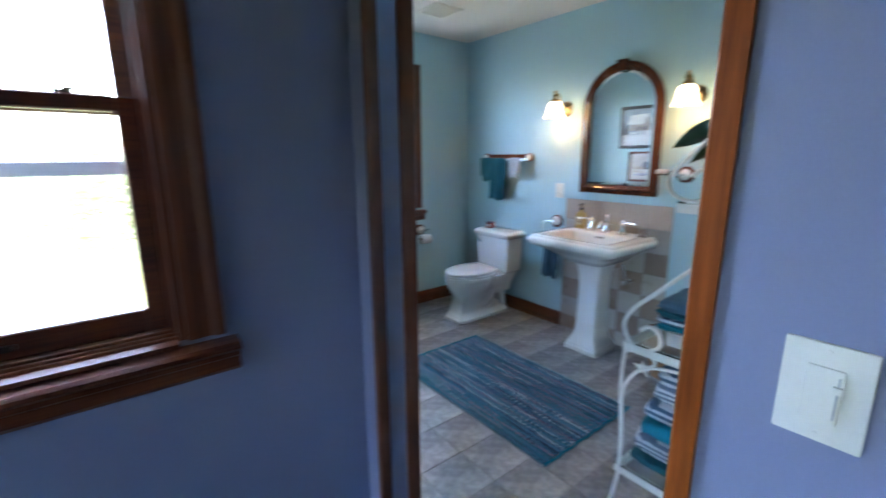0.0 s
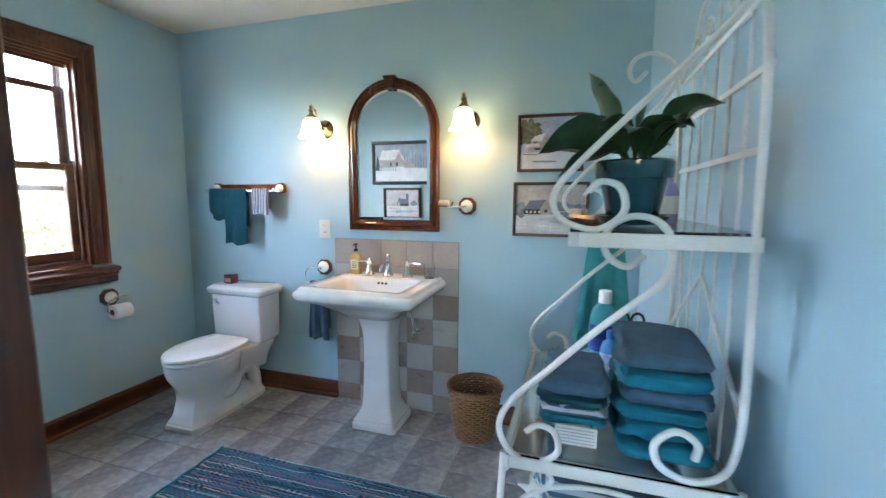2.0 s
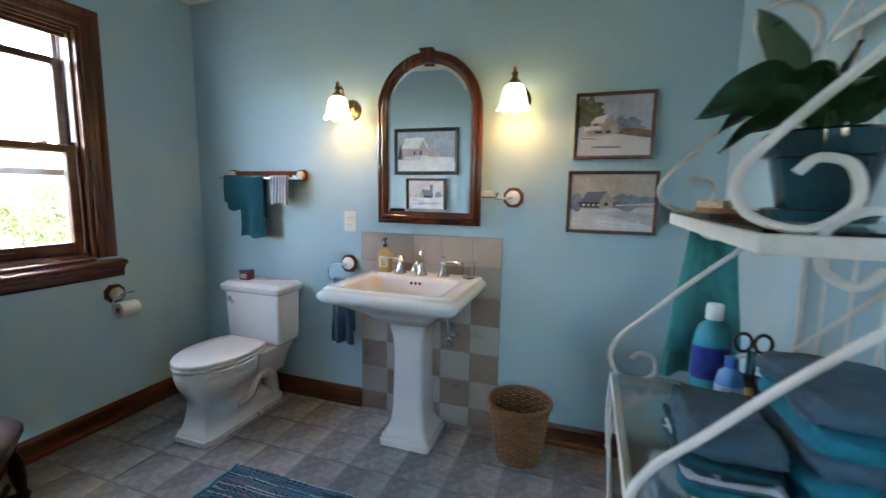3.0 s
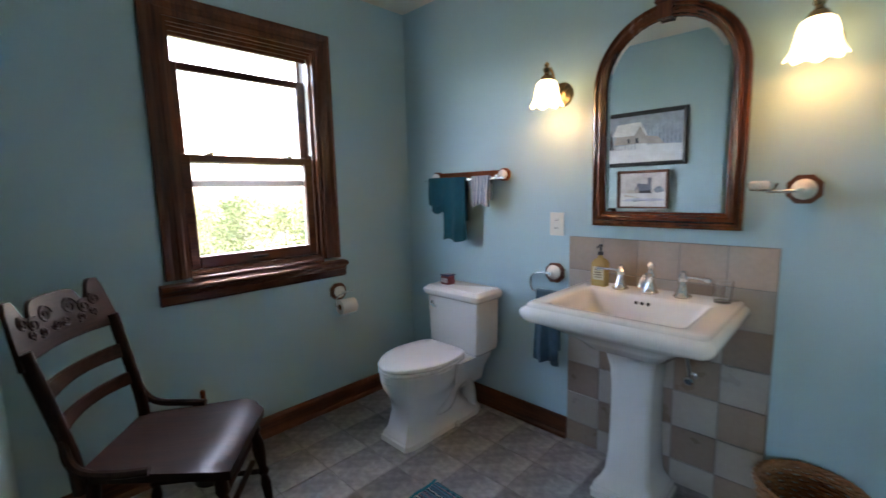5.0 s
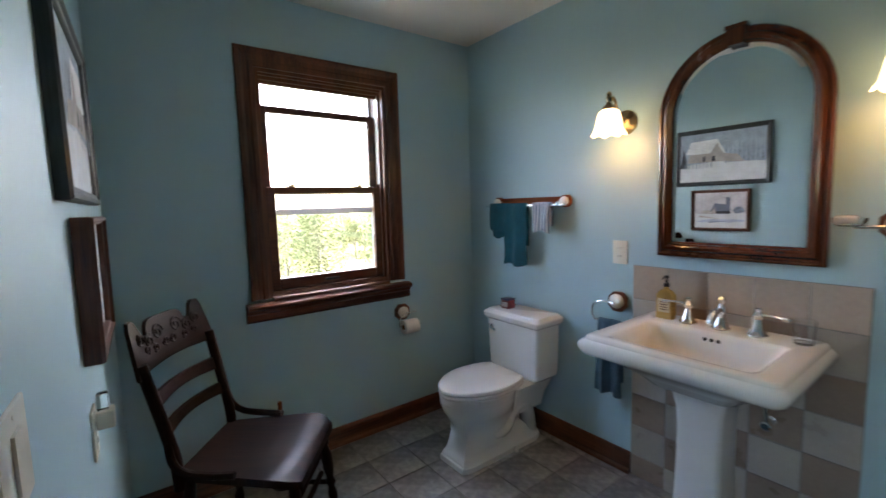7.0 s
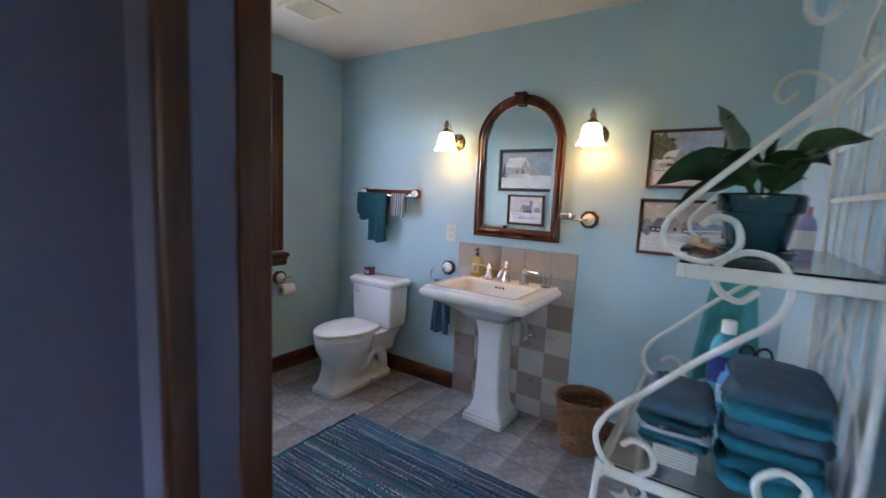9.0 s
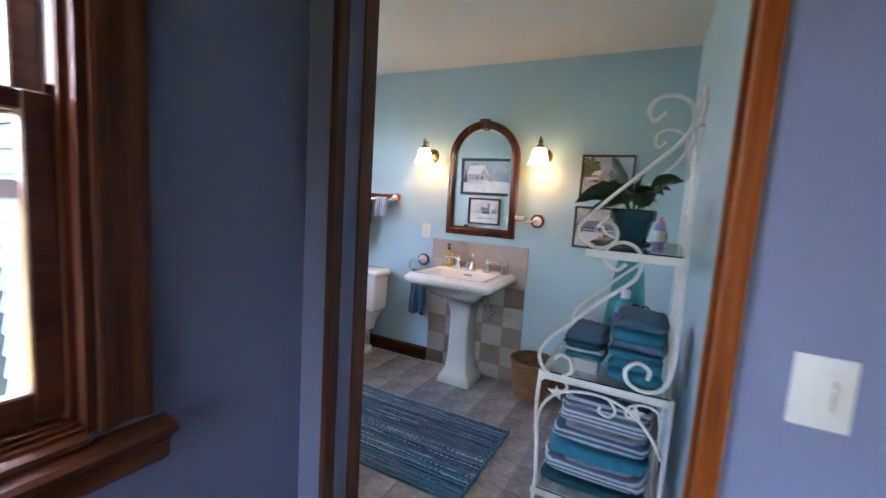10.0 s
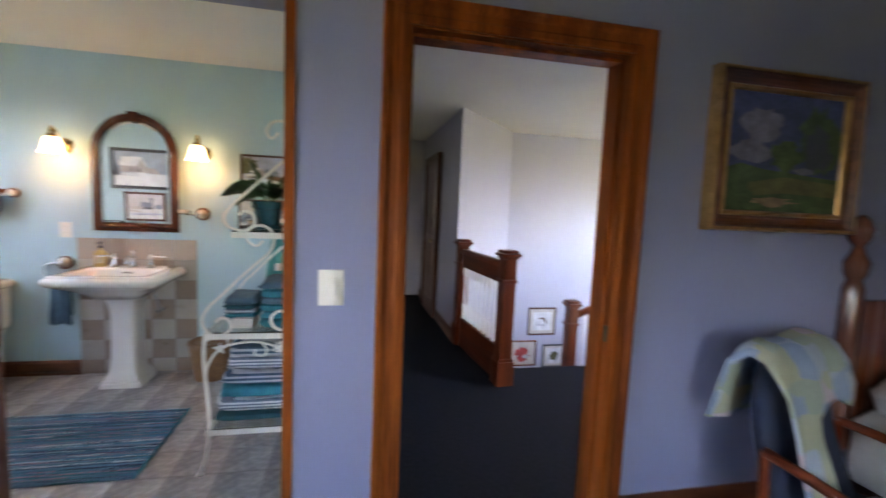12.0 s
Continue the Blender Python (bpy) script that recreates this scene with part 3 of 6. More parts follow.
def stripes(name, base, line, count, axis, lo=0.45):
    """Cloth with woven stripes across an axis."""
    m = towel_mat(name, base)
    n, l = m.node_tree.nodes, m.node_tree.links
    b = n["Principled BSDF"]
    src = [k for k in l if k.to_node == b and k.to_socket.name == "Base Color"][0]
    tc, sx, mul, fr, gt, mx = (n.new(k) for k in ("ShaderNodeTexCoord", "ShaderNodeSeparateXYZ", "ShaderNodeMath", "ShaderNodeMath", "ShaderNodeMath", "ShaderNodeMix"))
    mul.operation, fr.operation, gt.operation, mx.data_type = "MULTIPLY", "FRACT", "GREATER_THAN", "RGBA"
    mul.inputs[1].default_value, gt.inputs[1].default_value = count, lo
    l.new(tc.outputs["Object"], sx.inputs[0])
    l.new(sx.outputs[axis], mul.inputs[0])
    l.new(mul.outputs[0], fr.inputs[0])
    l.new(fr.outputs[0], gt.inputs[0])
    l.new(gt.outputs[0], mx.inputs["Factor"])
    l.new(src.from_socket, mx.inputs["A"])
    mx.inputs["B"].default_value = (*line, 1)
    l.new(mx.outputs["Result"], b.inputs["Base Color"])
    return m


STRIPE_Y = stripes("striped_hand_towel", (0.52, 0.52, 0.55), (0.10, 0.14, 0.20), 55, 1, 0.6)
STRIPE_Z = stripes("striped_bath_towel", (0.05, 0.10, 0.16), (0.42, 0.46, 0.52), 42, 2, 0.55)

rail = thing("towel_rail", pose(W, 2.83, 1.405), "chrome towel rail on a long wooden wall plate", "towel rail")
bm = prism(bmesh.new(), [(-0.29, -0.012), (-0.28, -0.026), (0.28, -0.026), (0.29, -0.012), (0.29, 0.012), (0.28, 0.026), (-0.28, 0.026), (-0.29, 0.012)], 0, -0.016, 0)
part("wooden_plate", bm, OAKL[1], rail, "honey oak plate", None)
for yy in (-0.262, 0.262):
    part("rosette", rosette(bmesh.new(), yy, 0, 0.034, 0.022), OAKL[1], rail, "", None)
    part("porcelain_boss", lathe(bmesh.new(), [(0.026, -0.02), (0.028, -0.032), (0.02, -0.046), (0.012, -0.05)], 20, (0, yy, 0), "X"), PORC, rail, "white porcelain boss")
    part("post", lathe(bmesh.new(), [(0.009, -0.048), (0.009, -0.085), (0.012, -0.09), (0.004, -0.094)], 14, (0, yy, -0.012), "X"), CHROME, rail)
part("bar", tube(bmesh.new(), [(-0.08, -0.30, -0.02), (-0.08, 0.31, -0.02)], 0.007, 12), CHROME, rail)
ob = part("hand_towel", cloth(bmesh.new(), (W - 0.08, 2.875, 1.385), 0.165, 0.36, 0.24, 1.5, 0.01, seed=2), DEEP)
tagged(ob, "deep teal hand towel hung over the chrome rail", "towel")
ob = part("hand_towel", cloth(bmesh.new(), (W - 0.083, 3.02, 1.387), 0.14, 0.155, 0.2, 1.0, 0.006, seed=5), DEEP)
tagged(ob, "short folded teal towel hung over the chrome rail", "towel")
ob = part("face_cloth", cloth(bmesh.new(), (W - 0.08, 2.675, 1.386), 0.125, 0.15, 0.12, 1.6, 0.009, seed=7), STRIPE_Y)
tagged(ob, "white and grey striped face cloth on the rail", "towel")

ring = thing("towel_ring", pose(W, 2.25, 0.888), "chrome towel ring on an octagonal wooden plate beside the sink", "towel ring")
part("wooden_plate", rosette(bmesh.new(), 0, 0, 0.05, 0.018), OAK[2], ring, "dark wood octagon plate", None)
part("porcelain_boss", lathe(bmesh.new(), [(0.036, -0.018), (0.038, -0.03), (0.028, -0.046), (0.014, -0.052)], 24, (0, 0, 0.004), "X"), PORC, ring)
part("post", lathe(bmesh.new(), [(0.01, -0.05), (0.01, -0.066), (0.004, -0.07)], 14, (0, 0, 0), "X"), CHROME, ring)
part("ring", tube(bmesh.new(), [(-0.062, 0.0, 0.004), (-0.062, 0.06, 0.004), (-0.062, 0.095, -0.006), (-0.062, 0.112, -0.03), (-0.062, 0.114, -0.075), (-0.062, 0.10, -0.098), (-0.062, -0.04, -0.1)], 0.005, 10), CHROME, ring)
ob = part("hand_towel", cloth(bmesh.new(), (W - 0.062, 2.262, 0.79), 0.15, 0.37, 0.3, 2.0, 0.014, gather=0.25, seed=9), DUSK)
tagged(ob, "dusk blue hand towel hanging from the ring", "towel")

dish = thing("soap_holder", pose(W, 1.283, 1.297), "glass soap dish on an octagonal wooden wall plate", "soap dish")
part("wooden_plate", rosette(bmesh.new(), 0, 0, 0.05, 0.018), OAK[2], dish, "", None)
part("porcelain_boss", lathe(bmesh.new(), [(0.034, -0.018), (0.036, -0.03), (0.024, -0.048), (0.014, -0.055)], 24, (0, 0, 0), "X"), PORC, dish)
part("bracket", tube(bmesh.new(), [(-0.05, 0, 0), (-0.085, 0.02, -0.004), (-0.085, 0.10, -0.006)], 0.006, 10), CHROME, dish)
part("dish", lathe(bmesh.new(), [(0.01, 0.0), (0.034, 0.004), (0.044, 0.02), (0.046, 0.03), (0.042, 0.03), (0.032, 0.01), (0.006, 0.006)], 24, (-0.085, 0.11, -0.006)), CLEAR, dish, "clear glass dish")
tagged(part("soap_bar", B(W - 0.113, 1.37, 1.302, W - 0.057, 1.43, 1.33, 0.011, seg=3), PORC), "white soap bar lying in the glass dish", "soap")


def wall_plate(name, m, w, h, label, cat, kind):
    """Cover plate with an outlet, a rocker or a dimmer; faces -x before the pose."""
    t = thing(name, m, label, cat)
    part("cover_plate", B(-0.006, -w / 2, -h / 2, 0, w / 2, h / 2, 0.0035, seg=2), PLASTIC, t)
    if kind == "outlet":
        for z in (-0.021, 0.021):
            rec = part("receptacle", B(-0.0075, -0.017, z - 0.015, -0.005, 0.017, z + 0.015, 0.001), PLASTIC, t)
            bm = bmesh.new()
            for y in (-0.007, 0.007):
                box(bm, -0.0082, y - 0.0012, z - 0.003, -0.0074, y + 0.0012, z + 0.006)
            part("slots", bm, BLACK, rec, "dark contact slots", None)
    else:
        part("paddle", B(-0.010, -0.017, -0.034, -0.005, 0.017, 0.034, 0.0015), PLASTIC, t)
    if kind == "dimmer":
        part("slider", B(-0.0125, -0.0145, -0.026, -0.0095, -0.0125, 0.026), GREY_CLAD, t, "grey slot of the dimmer", None)
        part("slider_tab", B(-0.017, -0.018, 0.008, -0.0095, -0.009, 0.016, 0.001), PLASTIC, t)
    for z in (-h * 0.42, h * 0.42):
        part("screw", lathe(bmesh.new(), [(0.003, -0.0052), (0.003, -0.0072), (0.001, -0.0076)], 10, (0, 0, z), "X"), PLASTIC, t)
    return t


wall_plate("outlet", pose(W, 2.246, 1.14), 0.079, 0.118, "ivory outlet with cover plate on the aqua wall", "outlet", "outlet")
wall_plate("dimmer_switch", pose(D, 0.165, 1.142), 0.084, 0.124, "ivory dimmer switch beside the bathroom opening", "switch", "dimmer")
wall_plate("light_switch", pose(west(1.70), 1.70, 1.14, 0, 0, 180 - SKEW), 0.12, 0.118, "ivory switch plate on the aqua wall", "switch", "rocker")
wall_plate("outlet", pose(west(2.36), 2.36, 0.885, 0, 0, 180 - SKEW), 0.079, 0.118, "ivory outlet holding a night light", "outlet", "outlet")
nl = thing("night_light", pose(west(2.36), 2.36, 0.915, 0, 0, -SKEW), "small white plug-in night light", "night light")
part("plug_body", B(0.009, -0.022, -0.022, 0.045, 0.022, 0.022, 0.005), PLASTIC, nl)
part("lens", B(0.012, -0.018, 0.022, 0.036, 0.018, 0.062, 0.006), CLEAR, nl, "clear plastic lens")

tp = thing("paper_holder", pose(2.36, N, 0.715), "chrome toilet paper holder on an octagonal wooden plate", "paper holder")


def turned(bm):
    bmesh.ops.rotate(bm, verts=bm.verts, cent=(0, 0, 0), matrix=Matrix.Rotation(radians(90), 3, "Z"))
    return bm


part("wooden_plate", turned(rosette(bmesh.new(), 0, 0.015, 0.05, 0.018)), OAK[2], tp, "dark wood octagon plate", None)
part("porcelain_boss", lathe(bmesh.new(), [(0.034, -0.018), (0.036, -0.03), (0.024, -0.046), (0.012, -0.052)], 24, (0, 0, 0.015), "Y"), PORC, tp)
part("arm", tube(bmesh.new(), [(0.0, -0.05, 0.015), (0.0, -0.075, 0.013), (-0.045, -0.08, 0.005), (-0.062, -0.08, -0.02), (-0.062, -0.08, -0.055), (-0.05, -0.08, -0.067), (0.085, -0.08, -0.067), (0.088, -0.08, -0.062)], 0.0045, 10), CHROME, tp)
part("cross_pin", tube(bmesh.new(), [(-0.01, -0.075, 0.02), (0.06, -0.078, 0.022)], 0.004, 8), CHROME, tp)
roll = thing("paper_roll", pose(2.372, N - 0.08, 0.648), "white toilet paper roll on its chrome arm", "toilet paper")
part("paper", lathe(bmesh.new(), [(0.019, -0.05), (0.043, -0.05), (0.044, -0.045), (0.044, 0.045), (0.043, 0.05), (0.019, 0.05), (0.019, -0.05)], 28, (0, 0, 0), "X", cap=False), mat("tissue_paper", (0.82, 0.81, 0.79), 0.9, var=0.03, bump=0.3), roll)
part("cardboard_core", lathe(bmesh.new(), [(0.017, -0.05), (0.0185, -0.05), (0.0185, 0.05), (0.017, 0.05), (0.017, -0.05)], 20, (0, 0, 0), "X", cap=False), WICKER, roll, "brown card core")

# ---- pedestal sink ----
sink = thing("pedestal_sink", pose(W, MY, 0), "white porcelain pedestal sink with stepped rim and square column", "sink")
bm = bmesh.new()
hw, f = 0.345, -0.58


def rim(d, z, r=0.03):
    return rrect(f + d, -hw + d, -0.0, hw - d, r, z)


rings = [rim(0.19, 0.68, 0.06), rim(0.15, 0.72, 0.07), rim(0.085, 0.765, 0.06), rim(0.05, 0.785), rim(0.045, 0.79), rim(0.02, 0.795), rim(0.008, 0.808), rim(0.0, 0.826), rim(0.002, 0.842), rim(0.012, 0.853), rim(0.02, 0.856), rim(0.024, 0.868), rim(0.032, 0.872)]


def bowl(d, z, r):
    return rrect(f + 0.075 + d, -0.245 + d, -0.165 - d * 0.6, 0.245 - d, r, z)


rings += [bowl(-0.012, 0.872, 0.03), bowl(0.0, 0.868, 0.03), bowl(0.012, 0.85, 0.035), bowl(0.03, 0.79, 0.05), bowl(0.06, 0.755, 0.06), bowl(0.12, 0.742, 0.06)]
part("basin", loft(bm, rings), PORC, sink, "", 50)
bm = bmesh.new()


def sq(h, z, cx=-0.2, r=0.02):
    return rrect(cx - h, -h, cx + h, h, r, z)


col = [sq(0.138, 0.0), sq(0.138, 0.03), sq(0.132, 0.034), sq(0.13, 0.052), sq(0.122, 0.056), sq(0.116, 0.075), sq(0.108, 0.085), sq(0.094, 0.12), sq(0.087, 0.2), sq(0.083, 0.35), sq(0.082, 0.5), sq(0.087, 0.58), sq(0.1, 0.64), sq(0.125, 0.7), sq(0.15, 0.72)]
part("pedestal", loft(bm, col), PORC, sink, "square fluted column on a stepped foot", 30)
tap = part("spout", tube(bmesh.new(), smooth_points([(-0.095, 0, 0.872), (-0.095, 0, 0.915), (-0.105, 0, 0.945), (-0.135, 0, 0.955), (-0.17, 0, 0.945), (-0.192, 0, 0.922), (-0.195, 0, 0.912)], 3), 0.014, 12, [1.7, 1.4, 1.1, 1.0, 1.0, 0.95, 0.95, 0.9, 0.9, 0.9, 0.95, 1.0, 1.05]), CHROME, sink, "chrome faucet spout")
part("bell_base", lathe(bmesh.new(), [(0.034, 0.872), (0.034, 0.877), (0.028, 0.882), (0.022, 0.9), (0.016, 0.918)], 20, (-0.095, 0, 0)), CHROME, tap)
part("finial", lathe(bmesh.new(), [(0.016, 0.935), (0.02, 0.95), (0.013, 0.965), (0.008, 0.975), (0.016, 0.988), (0.016, 0.996), (0.006, 1.006)], 18, (-0.095, 0, 0)), CHROME, tap)
for yy in (-0.125, 0.125):
    sg = 1 if yy > 0 else -1
    h = part("tap_handle", lathe(bmesh.new(), [(0.034, 0.872), (0.034, 0.877), (0.029, 0.882), (0.021, 0.9), (0.014, 0.928), (0.013, 0.936), (0.02, 0.944), (0.021, 0.952), (0.014, 0.962), (0.010, 0.968), (0.013, 0.976), (0.004, 0.982)], 20, (-0.095, yy, 0)), CHROME, sink, "chrome lever tap on a bell base")
    bm = tube(bmesh.new(), [(-0.095, yy, 0.954), (-0.1, yy + sg * 0.03, 0.957), (-0.108, yy + sg * 0.07, 0.957), (-0.112, yy + sg * 0.085, 0.956), (-0.115, yy + sg * 0.1, 0.955), (-0.116, yy + sg * 0.104, 0.955)], 0.007, 10, [1, 0.75, 0.8, 1.4, 1.4, 0.5])
    part("lever", bm, CHROME, h)
bm = bmesh.new()
for yy in (-0.024, 0, 0.024):
    lathe(bm, [(0.0075, 0), (0.0075, -0.003)], 12, (-0.178, yy, 0.842), "X")
part("overflow_holes", bm, BLACK, sink, "three dark overflow holes")
part("drain", lathe(bmesh.new(), [(0.024, 0.742), (0.024, 0.746), (0.012, 0.747)], 18, (-0.34, 0, 0)), CHROME, sink)
bm = tube(bmesh.new(), [(-0.02, -0.16, 0.52), (-0.07, -0.16, 0.52), (-0.075, -0.16, 0.56), (-0.08, -0.14, 0.66)], 0.009, 10)
lathe(bm, [(0.02, 0), (0.02, -0.008), (0.012, -0.014)], 16, (0, -0.16, 0.52), "X")
lathe(bm, [(0.016, -0.05), (0.018, -0.06), (0.018, -0.085), (0.012, -0.09)], 14, (0, -0.16, 0.52), "X")
part("supply_valve", bm, CHROME, sink, "chrome supply valve behind the column")

soapb = thing("soap_bottle", pose(W - 0.085, 1.975, 0.872), "clear bottle of amber hand soap with a black pump", "soap bottle")
part("bottle", loft(bmesh.new(), [rrect(-0.022, -0.036, 0.022, 0.036, 0.008, 0.0), rrect(-0.022, -0.036, 0.022, 0.036, 0.008, 0.105), rrect(-0.018, -0.026, 0.018, 0.026, 0.012, 0.122), rrect(-0.011, -0.011, 0.011, 0.011, 0.0105, 0.13), rrect(-0.011, -0.011, 0.011, 0.011, 0.0105, 0.142)]), mat("amber_soap", (0.50, 0.34, 0.12), 0.12, var=0.05, bump=0, coat=0.4), soapb)
part("label", B(-0.0235, -0.026, 0.03, -0.0222, 0.026, 0.09), mat("cream_label", (0.62, 0.55, 0.36), 0.6, var=0.08), soapb, "cream paper label", None)
bm = bmesh.new()
for k in range(4):
    box(bm, -0.0242, -0.016, 0.04 + 0.011 * k, -0.0236, 0.016, 0.044 + 0.011 * k)
part("label_print", bm, mat("brown_print", (0.12, 0.07, 0.03), 0.6), soapb, "brown lines of small print", None)
bm = lathe(bmesh.new(), [(0.013, 0.142), (0.013, 0.158), (0.005, 0.16), (0.005, 0.178), (0.01, 0.18), (0.01, 0.19), (0.004, 0.192)], 16)
tube(bm, [(0, 0, 0.185), (-0.03, 0.0, 0.184), (-0.036, 0, 0.178)], 0.004, 8)
part("pump", bm, BLACK, soapb, "black pump top")
tumbler = part("drinking_glass", lathe(bmesh.new(), [(0.0, 0.003), (0.026, 0.003), (0.028, 0.0), (0.034, 0.085), (0.032, 0.085), (0.026, 0.008), (0.0, 0.008)], 24, (0, 0, 0), cap=False), CLEAR)
tumbler.location = (W - 0.09, 1.49, 0.873)
tagged(tumbler, "clear drinking glass on the sink ledge", "glass")

# ---- toilet ----
toilet = thing("toilet", pose(W - 0.02, 2.80, 0), "white two-piece toilet with lid closed", "toilet")


def rr(x0, x1, h, r, z, dy=0.0):
    return rrect(x0, -h + dy, x1, h + dy, r, z)


tank = part("tank", loft(bmesh.new(), [rr(-0.185, -0.012, 0.175, 0.03, 0.385), rr(-0.195, -0.006, 0.19, 0.025, 0.4), rr(-0.197, -0.005, 0.192, 0.022, 0.415), rr(-0.198, -0.004, 0.194, 0.02, 0.43), rr(-0.203, 0.0, 0.2, 0.02, 0.69), rr(-0.203, 0.0, 0.2, 0.02, 0.70)]), PORC, toilet, "", 35)
part("tank_lid", loft(bmesh.new(), [rr(-0.206, 0.003, 0.203, 0.02, 0.70), rr(-0.216, 0.008, 0.213, 0.02, 0.708), rr(-0.222, 0.01, 0.22, 0.02, 0.72), rr(-0.224, 0.011, 0.222, 0.02, 0.738), rr(-0.216, 0.008, 0.216, 0.02, 0.748), rr(-0.205, 0.002, 0.206, 0.02, 0.752), rr(-0.2, -0.002, 0.2, 0.02, 0.76), rr(-0.19, -0.008, 0.19, 0.02, 0.762)]), PORC, tank, "", 35)
bm = lathe(bmesh.new(), [(0.016, -0.203), (0.016, -0.212), (0.01, -0.216)], 16, (0, 0.155, 0.655), "X")
tube(bm, [(-0.214, 0.155, 0.655), (-0.226, 0.15, 0.654), (-0.232, 0.10, 0.646)], 0.007, 10, [1, 1, 1.3])
part("flush_lever", bm, CHROME, tank, "chrome flush lever")


def egg(s, z, cx=-0.44, front=0.265, back=0.2, w=0.185, n=36):
    pts = []
    for i in range(n):
        a = 2 * math.pi * i / n
        c, q = math.cos(a), math.sin(a)
        rx = front if c < 0 else back
        pts.append((cx + s * rx * c, s * w * q * (1 - 0.1 * max(0, -c) ** 2), z))
    return pts


def lid_ring(s, z):
    """Seat outline with a straight back edge."""
    return [(min(x, -0.255 - 0.02 * (1 - s)), y, h) for x, y, h in egg(s, z, back=0.30)]


def blend(a, b, k):
    return [tuple(p + (q - p) * k for p, q in zip(u, v)) for u, v in zip(a, b)]


def base_rect(x0, x1, h, z, n=36):
    """Squared ring with the same count of points as the egg."""
    pts = []
    for i in range(n):
        a = 2 * math.pi * i / n
        c, q = math.cos(a), math.sin(a)
        m = max(abs(c), abs(q))
        pts.append(((x0 + x1) / 2 + (x1 - x0) / 2 * c / m, h * q / m, z))
    return pts


rings = [base_rect(-0.668, -0.07, 0.117, 0.0), base_rect(-0.668, -0.07, 0.117, 0.028), base_rect(-0.66, -0.075, 0.112, 0.034), base_rect(-0.655, -0.08, 0.108, 0.05), base_rect(-0.642, -0.10, 0.098, 0.062), base_rect(-0.632, -0.14, 0.09, 0.085)]
r150 = blend(base_rect(-0.625, -0.2, 0.086, 0.16), egg(0.6, 0.16), 0.25)
rings += [r150, blend(base_rect(-0.63, -0.19, 0.09, 0.215), egg(0.72, 0.215), 0.5), blend(base_rect(-0.65, -0.18, 0.1, 0.265), egg(0.86, 0.265), 0.8), egg(0.95, 0.31), egg(0.985, 0.345), egg(0.985, 0.352), egg(1.0, 0.358), egg(1.0, 0.39), egg(0.97, 0.398)]
part("bowl", loft(bmesh.new(), rings), PORC, toilet, "porcelain bowl on a stepped square foot", 32)
bm = loft(bmesh.new(), [rr(-0.30, -0.03, 0.10, 0.03, 0.2), rr(-0.31, -0.02, 0.115, 0.03, 0.28), rr(-0.33, -0.015, 0.15, 0.03, 0.34), rr(-0.33, -0.01, 0.165, 0.03, 0.384)])
part("rear_deck", bm, PORC, toilet, "", 40)
bm = bmesh.new()
for sd in (-1, 1):
    tube(bm, smooth_points([(-0.12, sd * 0.058, 0.05), (-0.14, sd * 0.06, 0.17), (-0.20, sd * 0.066, 0.245), (-0.28, sd * 0.066, 0.22), (-0.33, sd * 0.06, 0.14), (-0.42, sd * 0.05, 0.12)]), 0.046, 14)
part("trapway", bm, PORC, toilet, "", 60)
part("bolt_cap", lathe(bmesh.new(), [(0.016, 0.028), (0.015, 0.045), (0.006, 0.052)], 14, (-0.3, -0.125, -0.02)), PORC, toilet)
seat = part("seat", loft(bmesh.new(), [lid_ring(1.0, 0.399), lid_ring(1.02, 0.403), lid_ring(1.02, 0.414), lid_ring(1.0, 0.418)]), PORC, toilet, "white seat", 35)
part("lid", loft(bmesh.new(), [lid_ring(1.0, 0.421), lid_ring(1.025, 0.425), lid_ring(1.025, 0.435), lid_ring(1.005, 0.441), lid_ring(0.9, 0.447), lid_ring(0.5, 0.450)]), PORC, toilet, "closed white lid", 35)
for yy in (-0.075, 0.075):
    part("hinge", B(-0.262, yy - 0.015, 0.392, -0.225, yy + 0.015, 0.43, 0.006), PORC, toilet)
tin = thing("small_tin", pose(W - 0.14, 2.9, 0.762), "small dark red printed tin on the toilet tank", "tin")
part("body", B(-0.03, -0.032, 0.0, 0.03, 0.032, 0.052, 0.006), mat("dark_red_print", (0.16, 0.03, 0.035), 0.35, var=0.6, scale=40, fine=120), tin)
part("lid", B(-0.031, -0.033, 0.052, 0.031, 0.033, 0.062, 0.003), mat("dark_blue_tin", (0.04, 0.05, 0.1), 0.3, 0.4, var=0.3, scale=30), tin)
part("printed_panel", B(-0.0312, -0.024, 0.012, -0.0302, 0.024, 0.04), mat("pale_print", (0.5, 0.42, 0.42), 0.4, var=0.5, scale=60), tin, "pale printed panel", None)

# ---- wicker basket ----
basket = thing("waste_basket", pose(2.785, 1.185, 0), "brown woven wicker waste basket on the floor", "basket")
bm, rng = bmesh.new(), random.Random(4)
for k in range(20):
    z = 0.008 + k * 0.0142
    r = 0.105 + 0.042 * (z / 0.29) ** 1.1
    pts = []
    for i in range(73):
        a = 2 * math.pi * i / 72
        pts.append(((r + 0.005 * math.cos(18 * a + math.pi * k)) * math.cos(a), (r + 0.005 * math.cos(18 * a + math.pi * k)) * math.sin(a), z + rng.uniform(-0.001, 0.001)))
    tube(bm, pts, 0.0068, 5)
part("weave", bm, WICKER, basket, "", 60)
for k in range(18):
    a = 2 * math.pi * (k + 0.5) / 18
    part("stake", tube(bmesh.new(), [((0.105 + 0.042 * u) * math.cos(a), (0.105 + 0.042 * u) * math.sin(a), 0.29 * u) for u in (0, 0.35, 0.7, 1)], 0.005, 5), WICKER, basket)
